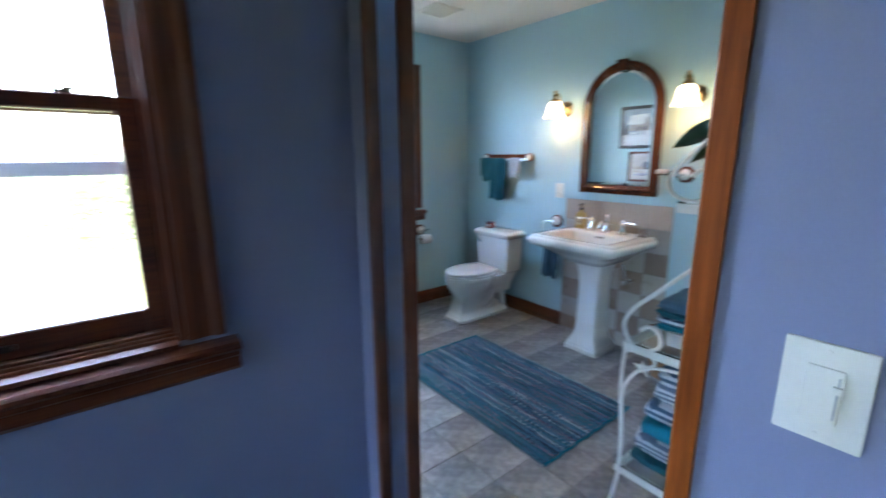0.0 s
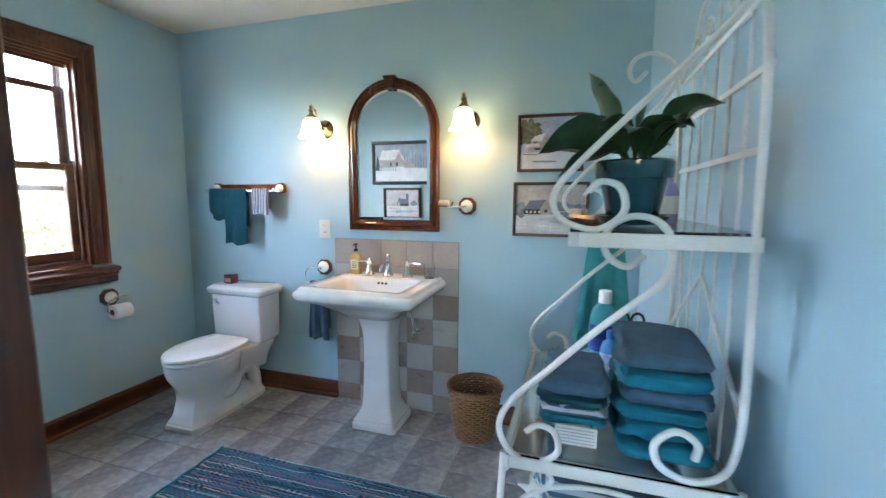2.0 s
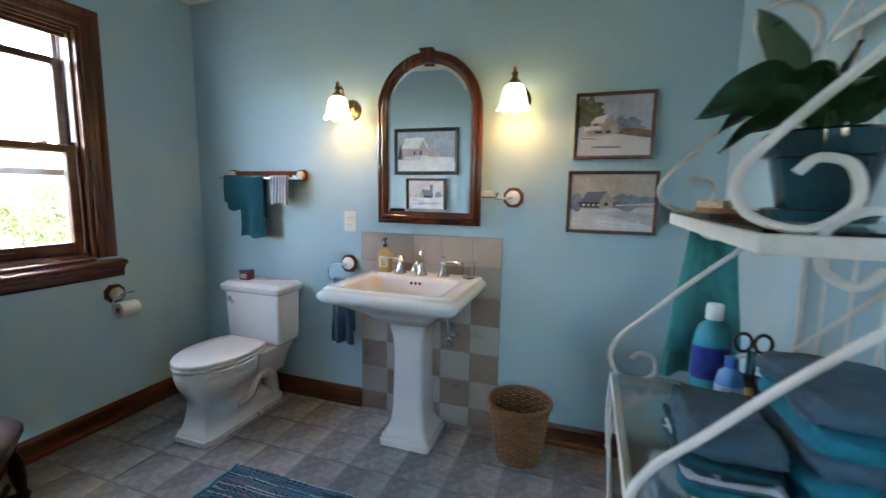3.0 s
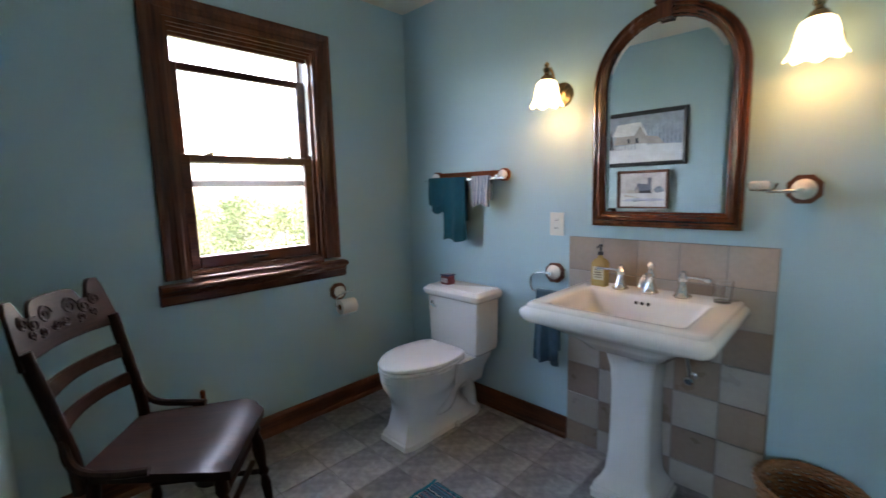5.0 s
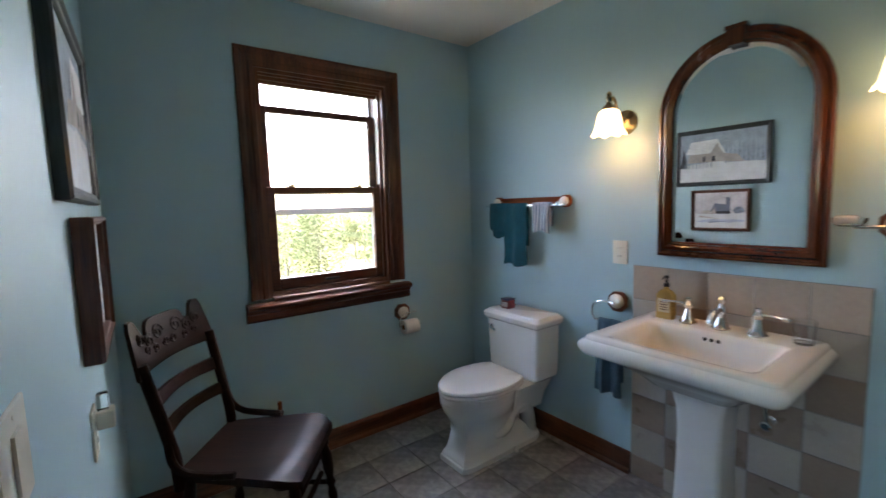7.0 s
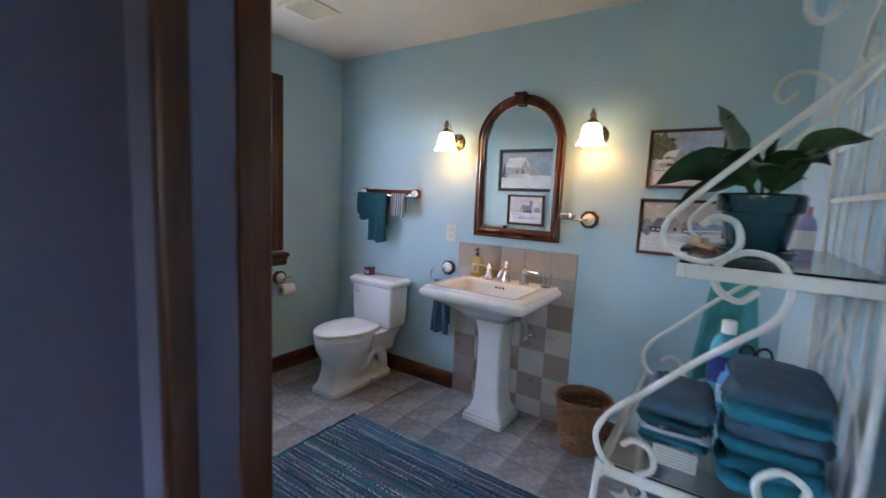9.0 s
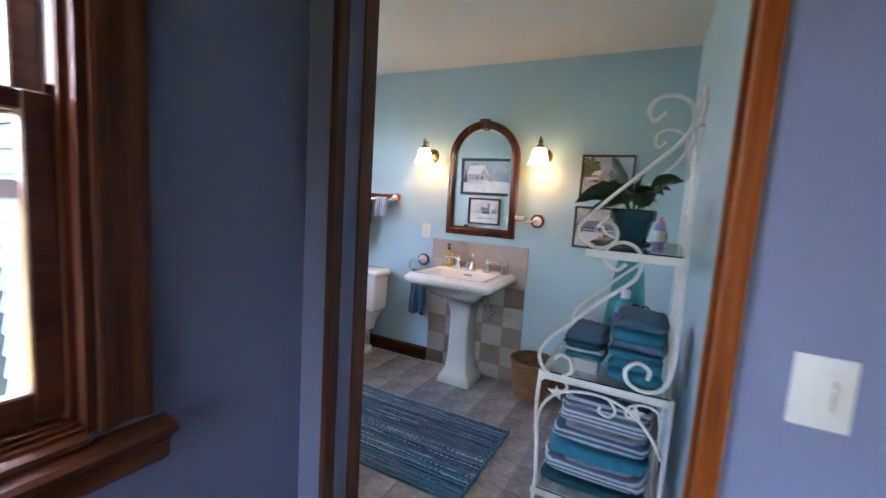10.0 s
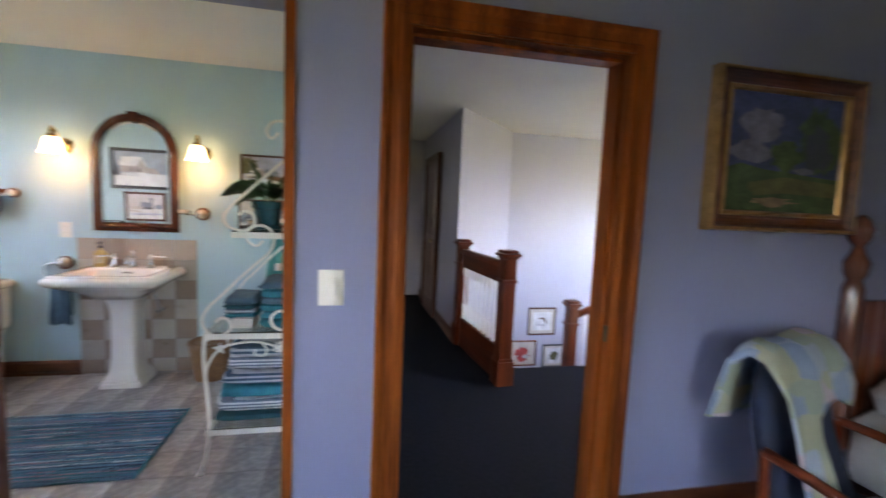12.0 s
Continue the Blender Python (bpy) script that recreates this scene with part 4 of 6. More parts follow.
bm = bmesh.new()
for ph in (0, 2.1, 4.2):
    tube(bm, [((0.151 + 0.006 * math.cos(11 * a + ph)) * math.cos(a), (0.151 + 0.006 * math.cos(11 * a + ph)) * math.sin(a), 0.293 + 0.007 * math.sin(11 * a + ph)) for a in np.linspace(0, 2 * math.pi, 110)], 0.0065, 5)
part("braided_rim", bm, WICKER, basket, "thick braided rim", 60)
part("bottom", lathe(bmesh.new(), [(0.105, 0.004), (0.105, 0.012)], 24), WICKER, basket)

# ---- ceiling vent ----
vent = thing("ceiling_vent", pose(2.17, 2.82, H), "cream ceiling fan grille", "vent")
part("frame", B(-0.13, -0.13, -0.012, 0.13, 0.13, 0, 0.004), PLASTIC, vent)
for k in range(9):
    part("slat", B(-0.1, -0.105 + k * 0.024, -0.017, 0.1, -0.093 + k * 0.024, -0.012, 0.001), PLASTIC, vent)

# ---- framed watercolours ----


def flat(name, c, rough=0.75, var=0.25, scale=14):
    return mat(name, c, rough, var=var, scale=scale, fine=70, bump=0.1)


SNOW, SKYW, GREYW = flat("painted_snow", (0.62, 0.64, 0.66), var=0.12), flat("painted_sky", (0.42, 0.47, 0.60), var=0.25), flat("painted_grey_sky", (0.50, 0.50, 0.52))
BARN, ROOF, TREE = flat("painted_barn", (0.40, 0.36, 0.34)), flat("painted_roof", (0.16, 0.18, 0.24)), flat("painted_foliage", (0.13, 0.15, 0.09), var=0.6, scale=40)
BROWNP, WHITEP, DARKP, TANP = flat("painted_brush", (0.20, 0.13, 0.08), var=0.5, scale=30), flat("painted_white", (0.7, 0.7, 0.7)), flat("painted_dark", (0.05, 0.055, 0.07)), flat("painted_tan_sky", (0.50, 0.46, 0.42))
BLUEG = flat("painted_blue_wood", (0.22, 0.27, 0.34), var=0.5, scale=40)
BLUESKY, GREENP, OLIVE, VIOLET = flat("oil_blue_sky", (0.045, 0.06, 0.15), var=0.5, scale=9), flat("oil_green", (0.05, 0.085, 0.035), var=0.6, scale=16), flat("oil_olive", (0.10, 0.10, 0.04), var=0.5, scale=16), flat("oil_cloud", (0.13, 0.13, 0.20), var=0.5)


def blob(cx, cy, rx, ry, n=18, seed=1, rough=0.22):
    rng = random.Random(seed)
    return [(cx + rx * (1 + rng.uniform(-rough, rough)) * math.cos(2 * math.pi * i / n), cy + ry * (1 + rng.uniform(-rough, rough)) * math.sin(2 * math.pi * i / n)) for i in range(n)]


def picture(m, w, h, fw, depth, frame_mats, ground, shapes, label, name="framed_painting", profile=None, cove=None):
    """Framed picture that faces -x before the pose; shapes in fractions of the image."""
    t = thing(name, m, label, "picture")
    prof = profile or [(0, 0), (0, 0.8), (0.12, 1.0), (0.45, 1.0), (0.6, 0.8), (0.85, 0.72), (1.0, 0.5), (1.0, 0.0)]
    for i in range(4):
        c = [(-w / 2, -h / 2), (w / 2, -h / 2), (w / 2, h / 2), (-w / 2, h / 2)]
        a, b = c[i], c[(i + 1) % 4]
        rings = []
        for p in (a, b):
            sy, sz = -math.copysign(1, p[0]), -math.copysign(1, p[1])
            rings.append([(-depth * d, p[0] + sy * fw * u, p[1] + sz * fw * u) for u, d in prof])
        bm = loft(bmesh.new(), rings)
        rail_mats = [frame_mats[1 if i % 2 == 0 else 2]]
        if cove:
            rail_mats.append(cove)
            bm.faces.ensure_lookup_table()
            for k in range(len(prof) - 1):
                if 0.22 < (prof[k][0] + prof[k + 1][0]) / 2 < 0.76:
                    bm.faces[k].material_index = 1
        part("frame_rail", bm, rail_mats, t, "", None)
    iw, ih = w - 2 * fw + 0.002, h - 2 * fw + 0.002
    mats, bm = [ground], B(-depth * 0.42, -iw / 2, -ih / 2, -0.002, iw / 2, ih / 2)
    lim = 0.497
    for k, (material, pts) in enumerate(shapes):
        if material not in mats:
            mats.append(material)
        x = -depth * 0.42 - 0.0004 * (k + 1)
        q = [(x, -(min(1, max(0, u)) - 0.5) * iw * 0.994, (min(1, max(0, v)) - 0.5) * ih * 0.994) for u, v in pts]
        f = bm.faces.new([bm.verts.new(p) for p in q])
        f.normal_update()
        if f.normal.x > 0:
            f.normal_flip()
        f.material_index = mats.index(material)
    part("painting", bm, mats, t, "painted sheet", None)
    return t


def quad(x0, y0, x1, y1):
    return [(x0, y0), (x1, y0), (x1, y1), (x0, y1)]


THINW = [wood("thin_brown_frame_" + "xyz"[a], (0.05, 0.022, 0.016), (0.13, 0.06, 0.045), a, 0.4, 0.2) for a in range(3)]
shapes = [(SNOW, [(0, 0), (1, 0), (1, 0.28), (0.6, 0.36), (0, 0.3)]), (BLUEG, blob(0.68, 0.5, 0.22, 0.14, 26, 3, 0.5)), (TREE, blob(0.18, 0.72, 0.2, 0.26, 30, 4, 0.4)), (BROWNP, [(0.56, 0.36), (1, 0.28), (1, 0.4), (0.8, 0.45), (0.6, 0.44)]),
          (BARN, [(0.12, 0.36), (0.55, 0.36), (0.55, 0.5), (0.46, 0.68), (0.36, 0.54), (0.12, 0.46)]), (WHITEP, [(0.16, 0.54), (0.36, 0.54), (0.42, 0.7), (0.24, 0.64)]), (WHITEP, [(0.08, 0.42), (0.34, 0.44), (0.3, 0.5), (0.1, 0.48)]), (DARKP, quad(0.24, 0.37, 0.34, 0.41)), (DARKP, quad(0.39, 0.37, 0.46, 0.42)), (BROWNP, [(0.05, 0.3), (0.3, 0.28), (0.28, 0.27), (0.05, 0.28)]), (BLUEG, blob(0.4, 0.14, 0.25, 0.02, 14, 8))]
picture(pose(W, 0.825, 1.642), 0.352, 0.306, 0.016, 0.02, THINW, SKYW, shapes, "watercolour of a snowy barn under trees in a thin brown frame")
shapes = [(SNOW, [(0, 0), (1, 0), (1, 0.42), (0, 0.36)]), (BLUEG, blob(0.75, 0.52, 0.28, 0.13, 26, 5, 0.5)), (BLUEG, blob(0.08, 0.48, 0.1, 0.14, 16, 6, 0.4)), (ROOF, [(0.12, 0.5), (0.2, 0.68), (0.45, 0.7), (0.38, 0.5)]), (BARN, [(0.36, 0.42), (0.36, 0.52), (0.44, 0.7), (0.53, 0.55), (0.52, 0.43)]), (DARKP, quad(0.12, 0.4, 0.36, 0.5)), (BROWNP, quad(0.52, 0.44, 0.6, 0.52)), (GREYW, [(0.3, 0.3), (1, 0.1), (1, 0.3), (0.6, 0.36)]), (DARKP, quad(0.42, 0.44, 0.46, 0.5))]
shapes += [(WHITEP, quad(0.02 + 0.16 * k, 0.02, 0.05 + 0.16 * k, 0.24 - 0.01 * k)) for k in range(6)] + [(WHITEP, [(0, 0.18), (0.9, 0.1), (0.9, 0.13), (0, 0.22)]), (WHITEP, [(0, 0.1), (0.9, 0.05), (0.9, 0.07), (0, 0.13)]), (WHITEP, [(0.55, 0.44), (1, 0.48), (1, 0.5), (0.55, 0.46)])]
shapes += [(WHITEP, quad(0.15 + 0.06 * k, 0.43, 0.18 + 0.06 * k, 0.47)) for k in range(4)]
picture(pose(W, 0.815, 1.283), 0.405, 0.30, 0.016, 0.02, THINW, TANP, shapes, "snowy farm watercolour with white fence in thin brown frame")
DARKF = [wood("charcoal_frame_" + "xyz"[a], (0.012, 0.016, 0.02), (0.04, 0.05, 0.06), a, 0.35, 0.3) for a in range(3)]
shapes = [(SNOW, [(0, 0), (1, 0), (1, 0.35), (0.5, 0.42), (0, 0.34)])] + [(BLUEG, [(0.02 + 0.05 * k, 0.36), (0.045 + 0.05 * k, 0.36), (0.035 + 0.05 * k, 0.72 + 0.08 * (k % 3))]) for k in range(9)]
shapes += [(BARN, [(0.22, 0.36), (0.3, 0.52), (0.46, 0.56), (0.5, 0.4)]), (WHITEP, [(0.44, 0.56), (0.54, 0.86), (0.86, 0.84), (0.92, 0.6), (0.76, 0.56)]), (BARN, [(0.48, 0.4), (0.46, 0.56), (0.54, 0.78), (0.62, 0.58), (0.88, 0.58), (0.9, 0.4)]), (DARKP, [(0.9, 0.3), (1, 0.3), (0.95, 0.72)]), (DARKP, quad(0.56, 0.42, 0.6, 0.52)), (DARKP, quad(0.68, 0.42, 0.71, 0.52))]
shapes += [(BLUEG, quad(0.6 + 0.045 * k, 0.28, 0.615 + 0.045 * k, 0.4)) for k in range(8)]
picture(pose(west(2.56), 2.56, 1.672, 0, 0, 180 - SKEW), 0.70, 0.475, 0.036, 0.03, DARKF, flat("painted_winter_sky", (0.33, 0.39, 0.47)), shapes, "winter watercolour of a snowy barn in a charcoal frame")
shapes = [(SNOW, [(0, 0), (1, 0), (1, 0.4), (0, 0.44)]), (SKYW, blob(0.5, 0.2, 0.45, 0.05, 16, 3, 0.4)), (BLUEG, blob(0.14, 0.5, 0.1, 0.1, 14, 2)), (ROOF, [(0.3, 0.44), (0.36, 0.66), (0.6, 0.7), (0.68, 0.46)]), (DARKP, quad(0.3, 0.4, 0.66, 0.48)), (ROOF, quad(0.3, 0.5, 0.38, 0.86)), (TANP, quad(0.68, 0.4, 0.84, 0.5)), (BARN, [(0.56, 0.4), (0.6, 0.6), (0.68, 0.4)])]
shapes += [(BLUEG, [(0.3, 0.2), (0.7, 0.14), (0.7, 0.18)]), (TANP, [(0.5, 0.26), (0.9, 0.3), (0.9, 0.36)])]
picture(pose(west(2.555) + 0.002, 2.555, 1.226, 0, -0.8, 180 - SKEW), 0.435, 0.345, 0.024, 0.042, OAK, flat("painted_pale_sky", (0.55, 0.53, 0.55)), shapes, "watercolour of a farm with a silo in a deep brown frame")

# ---- iron and glass rack ----
RX0, RX1, RY = 1.462, 2.16, 0.412
RXM = (RX0 + RX1) / 2
rack = thing("iron_rack", Matrix.Translation((0, -0.127, 0)) @ Matrix.Diagonal((1, 1.15, 1, 1)), "cream painted wrought iron rack with glass shelves against the wall", "rack")


for x in (RX0, RX1):
    def S(pts):
        return smooth_points([(x, y, z) for y, z in pts])
    # upper brace with scrolls at both ends
    part("upper_scroll", tube(bmesh.new(), S([(0.515, 1.765), (0.545, 1.735), (0.563, 1.77), (0.545, 1.81), (0.5, 1.822), (0.45, 1.79), (0.437, 1.735), (0.46, 1.675), (0.518, 1.605), (0.61, 1.504), (0.70, 1.401), (0.735, 1.343), (0.72, 1.295), (0.66, 1.275), (0.615, 1.31), (0.622, 1.36), (0.655, 1.372), (0.675, 1.352)]), 0.0068, 8), WHITEM, rack, "scrolled side bar")
    part("middle_scroll", tube(bmesh.new(), S([(0.578, 1.226), (0.605, 1.2), (0.64, 1.225), (0.64, 1.275), (0.6, 1.303), (0.555, 1.29), (0.533, 1.24), (0.546, 1.175), (0.60, 1.115), (0.663, 1.047), (0.74, 0.955), (0.80, 0.885), (0.826, 0.82), (0.806, 0.762), (0.757, 0.742), (0.712, 0.772), (0.718, 0.82), (0.75, 0.832), (0.772, 0.812)]), 0.0068, 8), WHITEM, rack, "scrolled side bar")
    part("upright", tube(bmesh.new(), S([(0.44, 1.76), (0.42, 1.6), (0.415, 1.3), (0.41, 1.0), (0.412, 0.87), (0.43, 0.79), (0.48, 0.762), (0.53, 0.782), (0.543, 0.83), (0.51, 0.865), (0.475, 0.845), (0.477, 0.81)]), 0.0074, 8), WHITEM, rack, "back upright ending in a scroll")
    part("back_leg", tube(bmesh.new(), S([(0.40, 0.755), (0.402, 0.4), (0.398, 0.12), (0.385, 0.0)]), 0.0074, 8), WHITEM, rack)
    leg = part("front_leg", tube(bmesh.new(), S([(0.815, 0.755), (0.82, 0.6), (0.806, 0.42), (0.80, 0.25), (0.815, 0.1), (0.84, 0.012)]), 0.0074, 8), WHITEM, rack)
    part("foot", lathe(bmesh.new(), [(0.013, 0.0), (0.016, 0.008), (0.009, 0.018)], 12, (x, 0.84, 0)), WHITEM, leg)
    part("side_arch", tube(bmesh.new(), S([(0.818, 0.5), (0.80, 0.6), (0.74, 0.68), (0.62, 0.705), (0.52, 0.675), (0.45, 0.6), (0.41, 0.52)]), 0.006, 8), WHITEM, rack, "arched brace under the shelf")
    part("small_scroll", tube(bmesh.new(), S([(0.585, 0.70), (0.56, 0.665), (0.575, 0.63), (0.61, 0.64), (0.607, 0.665)]), 0.005, 6), WHITEM, rack)
    part("small_scroll", tube(bmesh.new(), S([(0.42, 0.66), (0.44, 0.70), (0.48, 0.71), (0.52, 0.69), (0.525, 0.655), (0.50, 0.65)]), 0.005, 6), WHITEM, rack)
    part("small_scroll", tube(bmesh.new(), S([(0.82, 0.70), (0.79, 0.735), (0.75, 0.735), (0.72, 0.71), (0.735, 0.685), (0.76, 0.69)]), 0.005, 6), WHITEM, rack)
    for cy in (0.50, 0.755):
        bm = prism(bmesh.new(), [(cy + (0.032 if k % 2 == 0 else 0.014) * math.cos(math.pi * k / 5 + 0.3), 0.672 + (0.032 if k % 2 == 0 else 0.014) * math.sin(math.pi * k / 5 + 0.3)) for k in range(10)], 0, x - 0.003, x + 0.003)
        part("iron_leaf", bm, WHITEM, rack, "flat ivy leaf ornament", None)


def shelf(z, y1, name="shelf_frame"):
    bm = bmesh.new()
    for ya, yb in ((RY - 0.008, RY + 0.008), (y1 - 0.008, y1 + 0.008)):
        box(bm, RX0 - 0.008, ya, z - 0.03, RX1 + 0.008, yb, z, 0.002, seg=1)
    for xa in (RX0, RX1):
        box(bm, xa - 0.008, RY + 0.0085, z - 0.03, xa + 0.008, y1 - 0.0085, z, 0.002, seg=1)
    fr = part(name, bm, WHITEM, rack, "", None)
    part("glass", B(RX0 - 0.006, RY - 0.006, z + 0.0005, RX1 + 0.006, y1 + 0.006, z + 0.006, 0.001, seg=1), RIPPLE, fr, "rippled glass shelf", None)


shelf(1.268, 0.698)
shelf(0.752, 0.812)
shelf(0.245, 0.806)
for z in (1.43, 1.58, 1.72):
    part("back_rail", B(RX0, RY - 0.004, z - 0.007, RX1, RY + 0.004, z + 0.007, 0.001, seg=1), WHITEM, rack, "", None)
for k in range(1, 6):
    x = RX0 + (RX1 - RX0) * k / 6
    part("back_rod", tube(bmesh.new(), [(x, RY, 0.75), (x, RY, 1.73 + 0.12 * math.sin(math.pi * k / 6))], 0.004, 6), WHITEM, rack)
part("back_arch", tube(bmesh.new(), smooth_points([(RX0, RY + 0.01, 1.72), (RX0 + 0.1, RY, 1.80), (RXM - 0.165, RY, 1.88), (RXM, RY, 1.92), (RXM + 0.165, RY, 1.88), (RX1 - 0.1, RY, 1.80), (RX1, RY + 0.01, 1.72)]), 0.007, 8), WHITEM, rack, "arched back rail")
for s in (-1, 1):
    for r, cx in ((0.045, 0.1), (0.032, 0.22)):
        part("back_scroll", tube(bmesh.new(), [(RXM + s * (cx + (r * (1 - i / 26)) * math.cos(i * 0.33)), RY, 1.79 + (r * (1 - i / 26)) * math.sin(i * 0.33)) for i in range(22)], 0.004, 6), WHITEM, rack)
    part("back_brace", tube(bmesh.new(), [(RXM, RY, 1.14), (RXM - s * 0.345, RY, 0.9)], 0.005, 6), WHITEM, rack)

# ---- things on the rack ----


def folded_towel(x0, y0, x1, y1, z, h, material, seed, label, group="folded towels on the rack"):
    """Soft folded block with a rolled fold towards the room, ribs and sag."""
    nx, n = 30, 40
    bm = bmesh.new()
    rings = []
    for i in range(nx + 1):
        u = i / nx
        x = x0 + (x1 - x0) * u
        q = min(1.0, 4.2 * min(u, 1 - u) + 0.03)
        e = (1 - (1 - q) ** 2) ** 0.5
        sway = 0.009 * noise.noise(Vector((x * 11, seed * 1.7, 0)))
        ring = []
        for k in range(n):
            a = 2 * math.pi * k / n
            c, s = math.cos(a), math.sin(a)
            yy = math.copysign(abs(c) ** 0.36, c)
            zz = math.copysign(abs(s) ** 0.55, s)
            w = noise.noise(Vector((x * 9 + seed * 3.1, yy * 1.3, zz + seed)))
            w2 = noise.noise(Vector((x * 30 + seed, yy * 5, zz * 4)))
            w3 = noise.noise(Vector((x * 6 + seed, yy * 2.2 + 4, seed)))
            w4 = noise.noise(Vector((x * 55 + seed, yy * 9, zz * 3)))
            top = 0.16 * w3 + 0.06 * w if zz > 0 else 0
            ring.append((x + 0.008 * w2 + 0.010 * w * (1 - e), (y0 + y1) / 2 + (y1 - y0) / 2 * yy * (0.84 + 0.16 * e) + 0.02 * w + 0.005 * w4, z + sway + h / 2 + h / 2 * zz * (0.55 + 0.45 * e) * (1.08 + top + 0.16 * w2) + 0.004 * w4))
        rings.append(ring)
    loft(bm, rings)
    m = min(v.co.z for v in bm.verts)
    for v in bm.verts:
        v.co.z += (z - m) if v.co.z < z + h * 0.3 else 0
    ob = part("folded_towel", bm, material, None, "", 75)
    return tagged(ob, label, "towel", group)


z = 0.7585
rng = random.Random(11)
for k, (m, h) in enumerate([(TEAL, 0.045), (TEAL, 0.044), (TEAL, 0.046), (DUSK, 0.048), (TEAL, 0.046), (DUSK, 0.052)]):
    d = rng.uniform(-0.012, 0.012)
    folded_towel(1.512 + d, 0.375, 1.79 + d, 0.565 + 0.4 * d, z, h, m, 20 + k, ("thick teal" if m == TEAL else "thick dusk blue") + " terry towel folded in the tall pile")
    z += h - 0.006
z = 0.7585
part_box = thing("tissue_box", pose(1.565, 0.65, 0.7585), "small white paper carton under the folded towels", "carton")
part("carton", B(-0.035, -0.045, 0, 0.12, 0.05, 0.048, 0.002), mat("white_card", (0.66, 0.65, 0.62), 0.7, var=0.05), part_box)
bm = bmesh.new()
for k in range(5):
    box(bm, -0.0365, -0.04, 0.007 + 0.008 * k, -0.0352, 0.045, 0.009 + 0.008 * k)
part("grey_lines", bm, mat("grey_print", (0.4, 0.4, 0.4), 0.7), part_box, "faint grey ribs", None)
z = 0.8065
for k, (m, h) in enumerate([(TEAL, 0.03), (STRIPE_Z, 0.026), (DEEP, 0.022), (DUSK, 0.048)]):
    folded_towel(1.512, 0.585, 1.735, 0.735, z, h, m, 40 + k, {0: "teal hand towel", 1: "white striped hand towel", 2: "deep teal hand towel", 3: "grey blue hand towel"}[k] + " folded in the low pile")
    z += h - 0.002
STRIPE_ZW = stripes("fine_striped_bath_towel", (0.12, 0.16, 0.22), (0.50, 0.53, 0.57), 58, 2, 0.5)
z = 0.2515
for k, (m, h, o) in enumerate([(DEEP, 0.05, 0.0), (STRIPE_ZW, 0.075, 0.004), (TEAL, 0.07, 0.02), (STRIPE_Z, 0.085, 0.03), (STRIPE_ZW, 0.08, 0.05), (STRIPE_Z, 0.06, 0.06)]):
    folded_towel(1.507 + o * 0.4, 0.385, 1.945, 0.79 - o, z, h, m, 60 + k, {0: "deep teal bath towel", 1: "fine striped bath towel", 2: "teal bath towel", 3: "striped bath towel"}.get(k, "striped bath towel") + " folded on the bottom shelf")
    z += h - 0.003

hung = part("bath_towel", cloth(bmesh.new(), (0, 0, 0), 0.22, 0.5, 0.42, 2.4, 0.02, gather=0.55, seed=3), AQUAT)
hung.matrix_world = pose(2.19, 0.565, 1.268, 0, 0, 180)
tagged(hung, "aqua terry bath towel hanging at the end of the rack", "towel")

potm = mat("glazed_teal_ceramic", (0.008, 0.045, 0.056), 0.08, var=0.25, scale=10, bump=0.02, coat=0.8)
plant = thing("potted_plant", pose(1.648, 0.545, 1.2745), "dark green leafy plant in a glazed teal pot and saucer", "potted plant")
part("pot", lathe(bmesh.new(), [(0.052, 0.012), (0.056, 0.014), (0.076, 0.108), (0.084, 0.11), (0.087, 0.115), (0.088, 0.148), (0.083, 0.153), (0.076, 0.15), (0.074, 0.13), (0.0, 0.128)], 36, cap=False), potm, plant, "glazed teal flower pot", 40)
part("saucer", lathe(bmesh.new(), [(0.0, 0.0), (0.06, 0.0), (0.074, 0.006), (0.082, 0.024), (0.078, 0.026), (0.066, 0.012), (0.0, 0.011)], 36, cap=False), potm, plant, "", 40)
part("soil", lathe(bmesh.new(), [(0.075, 0.129), (0.04, 0.136), (0.0, 0.138)], 20, cap=False), mat("potting_soil", (0.03, 0.02, 0.014), 0.95, var=0.5, scale=60, bump=0.8), plant)
LEAF = mat("glossy_dark_leaf", (0.02, 0.055, 0.018), 0.3, var=0.45, scale=18, fine=60, bump=0.15, coat=0.0)


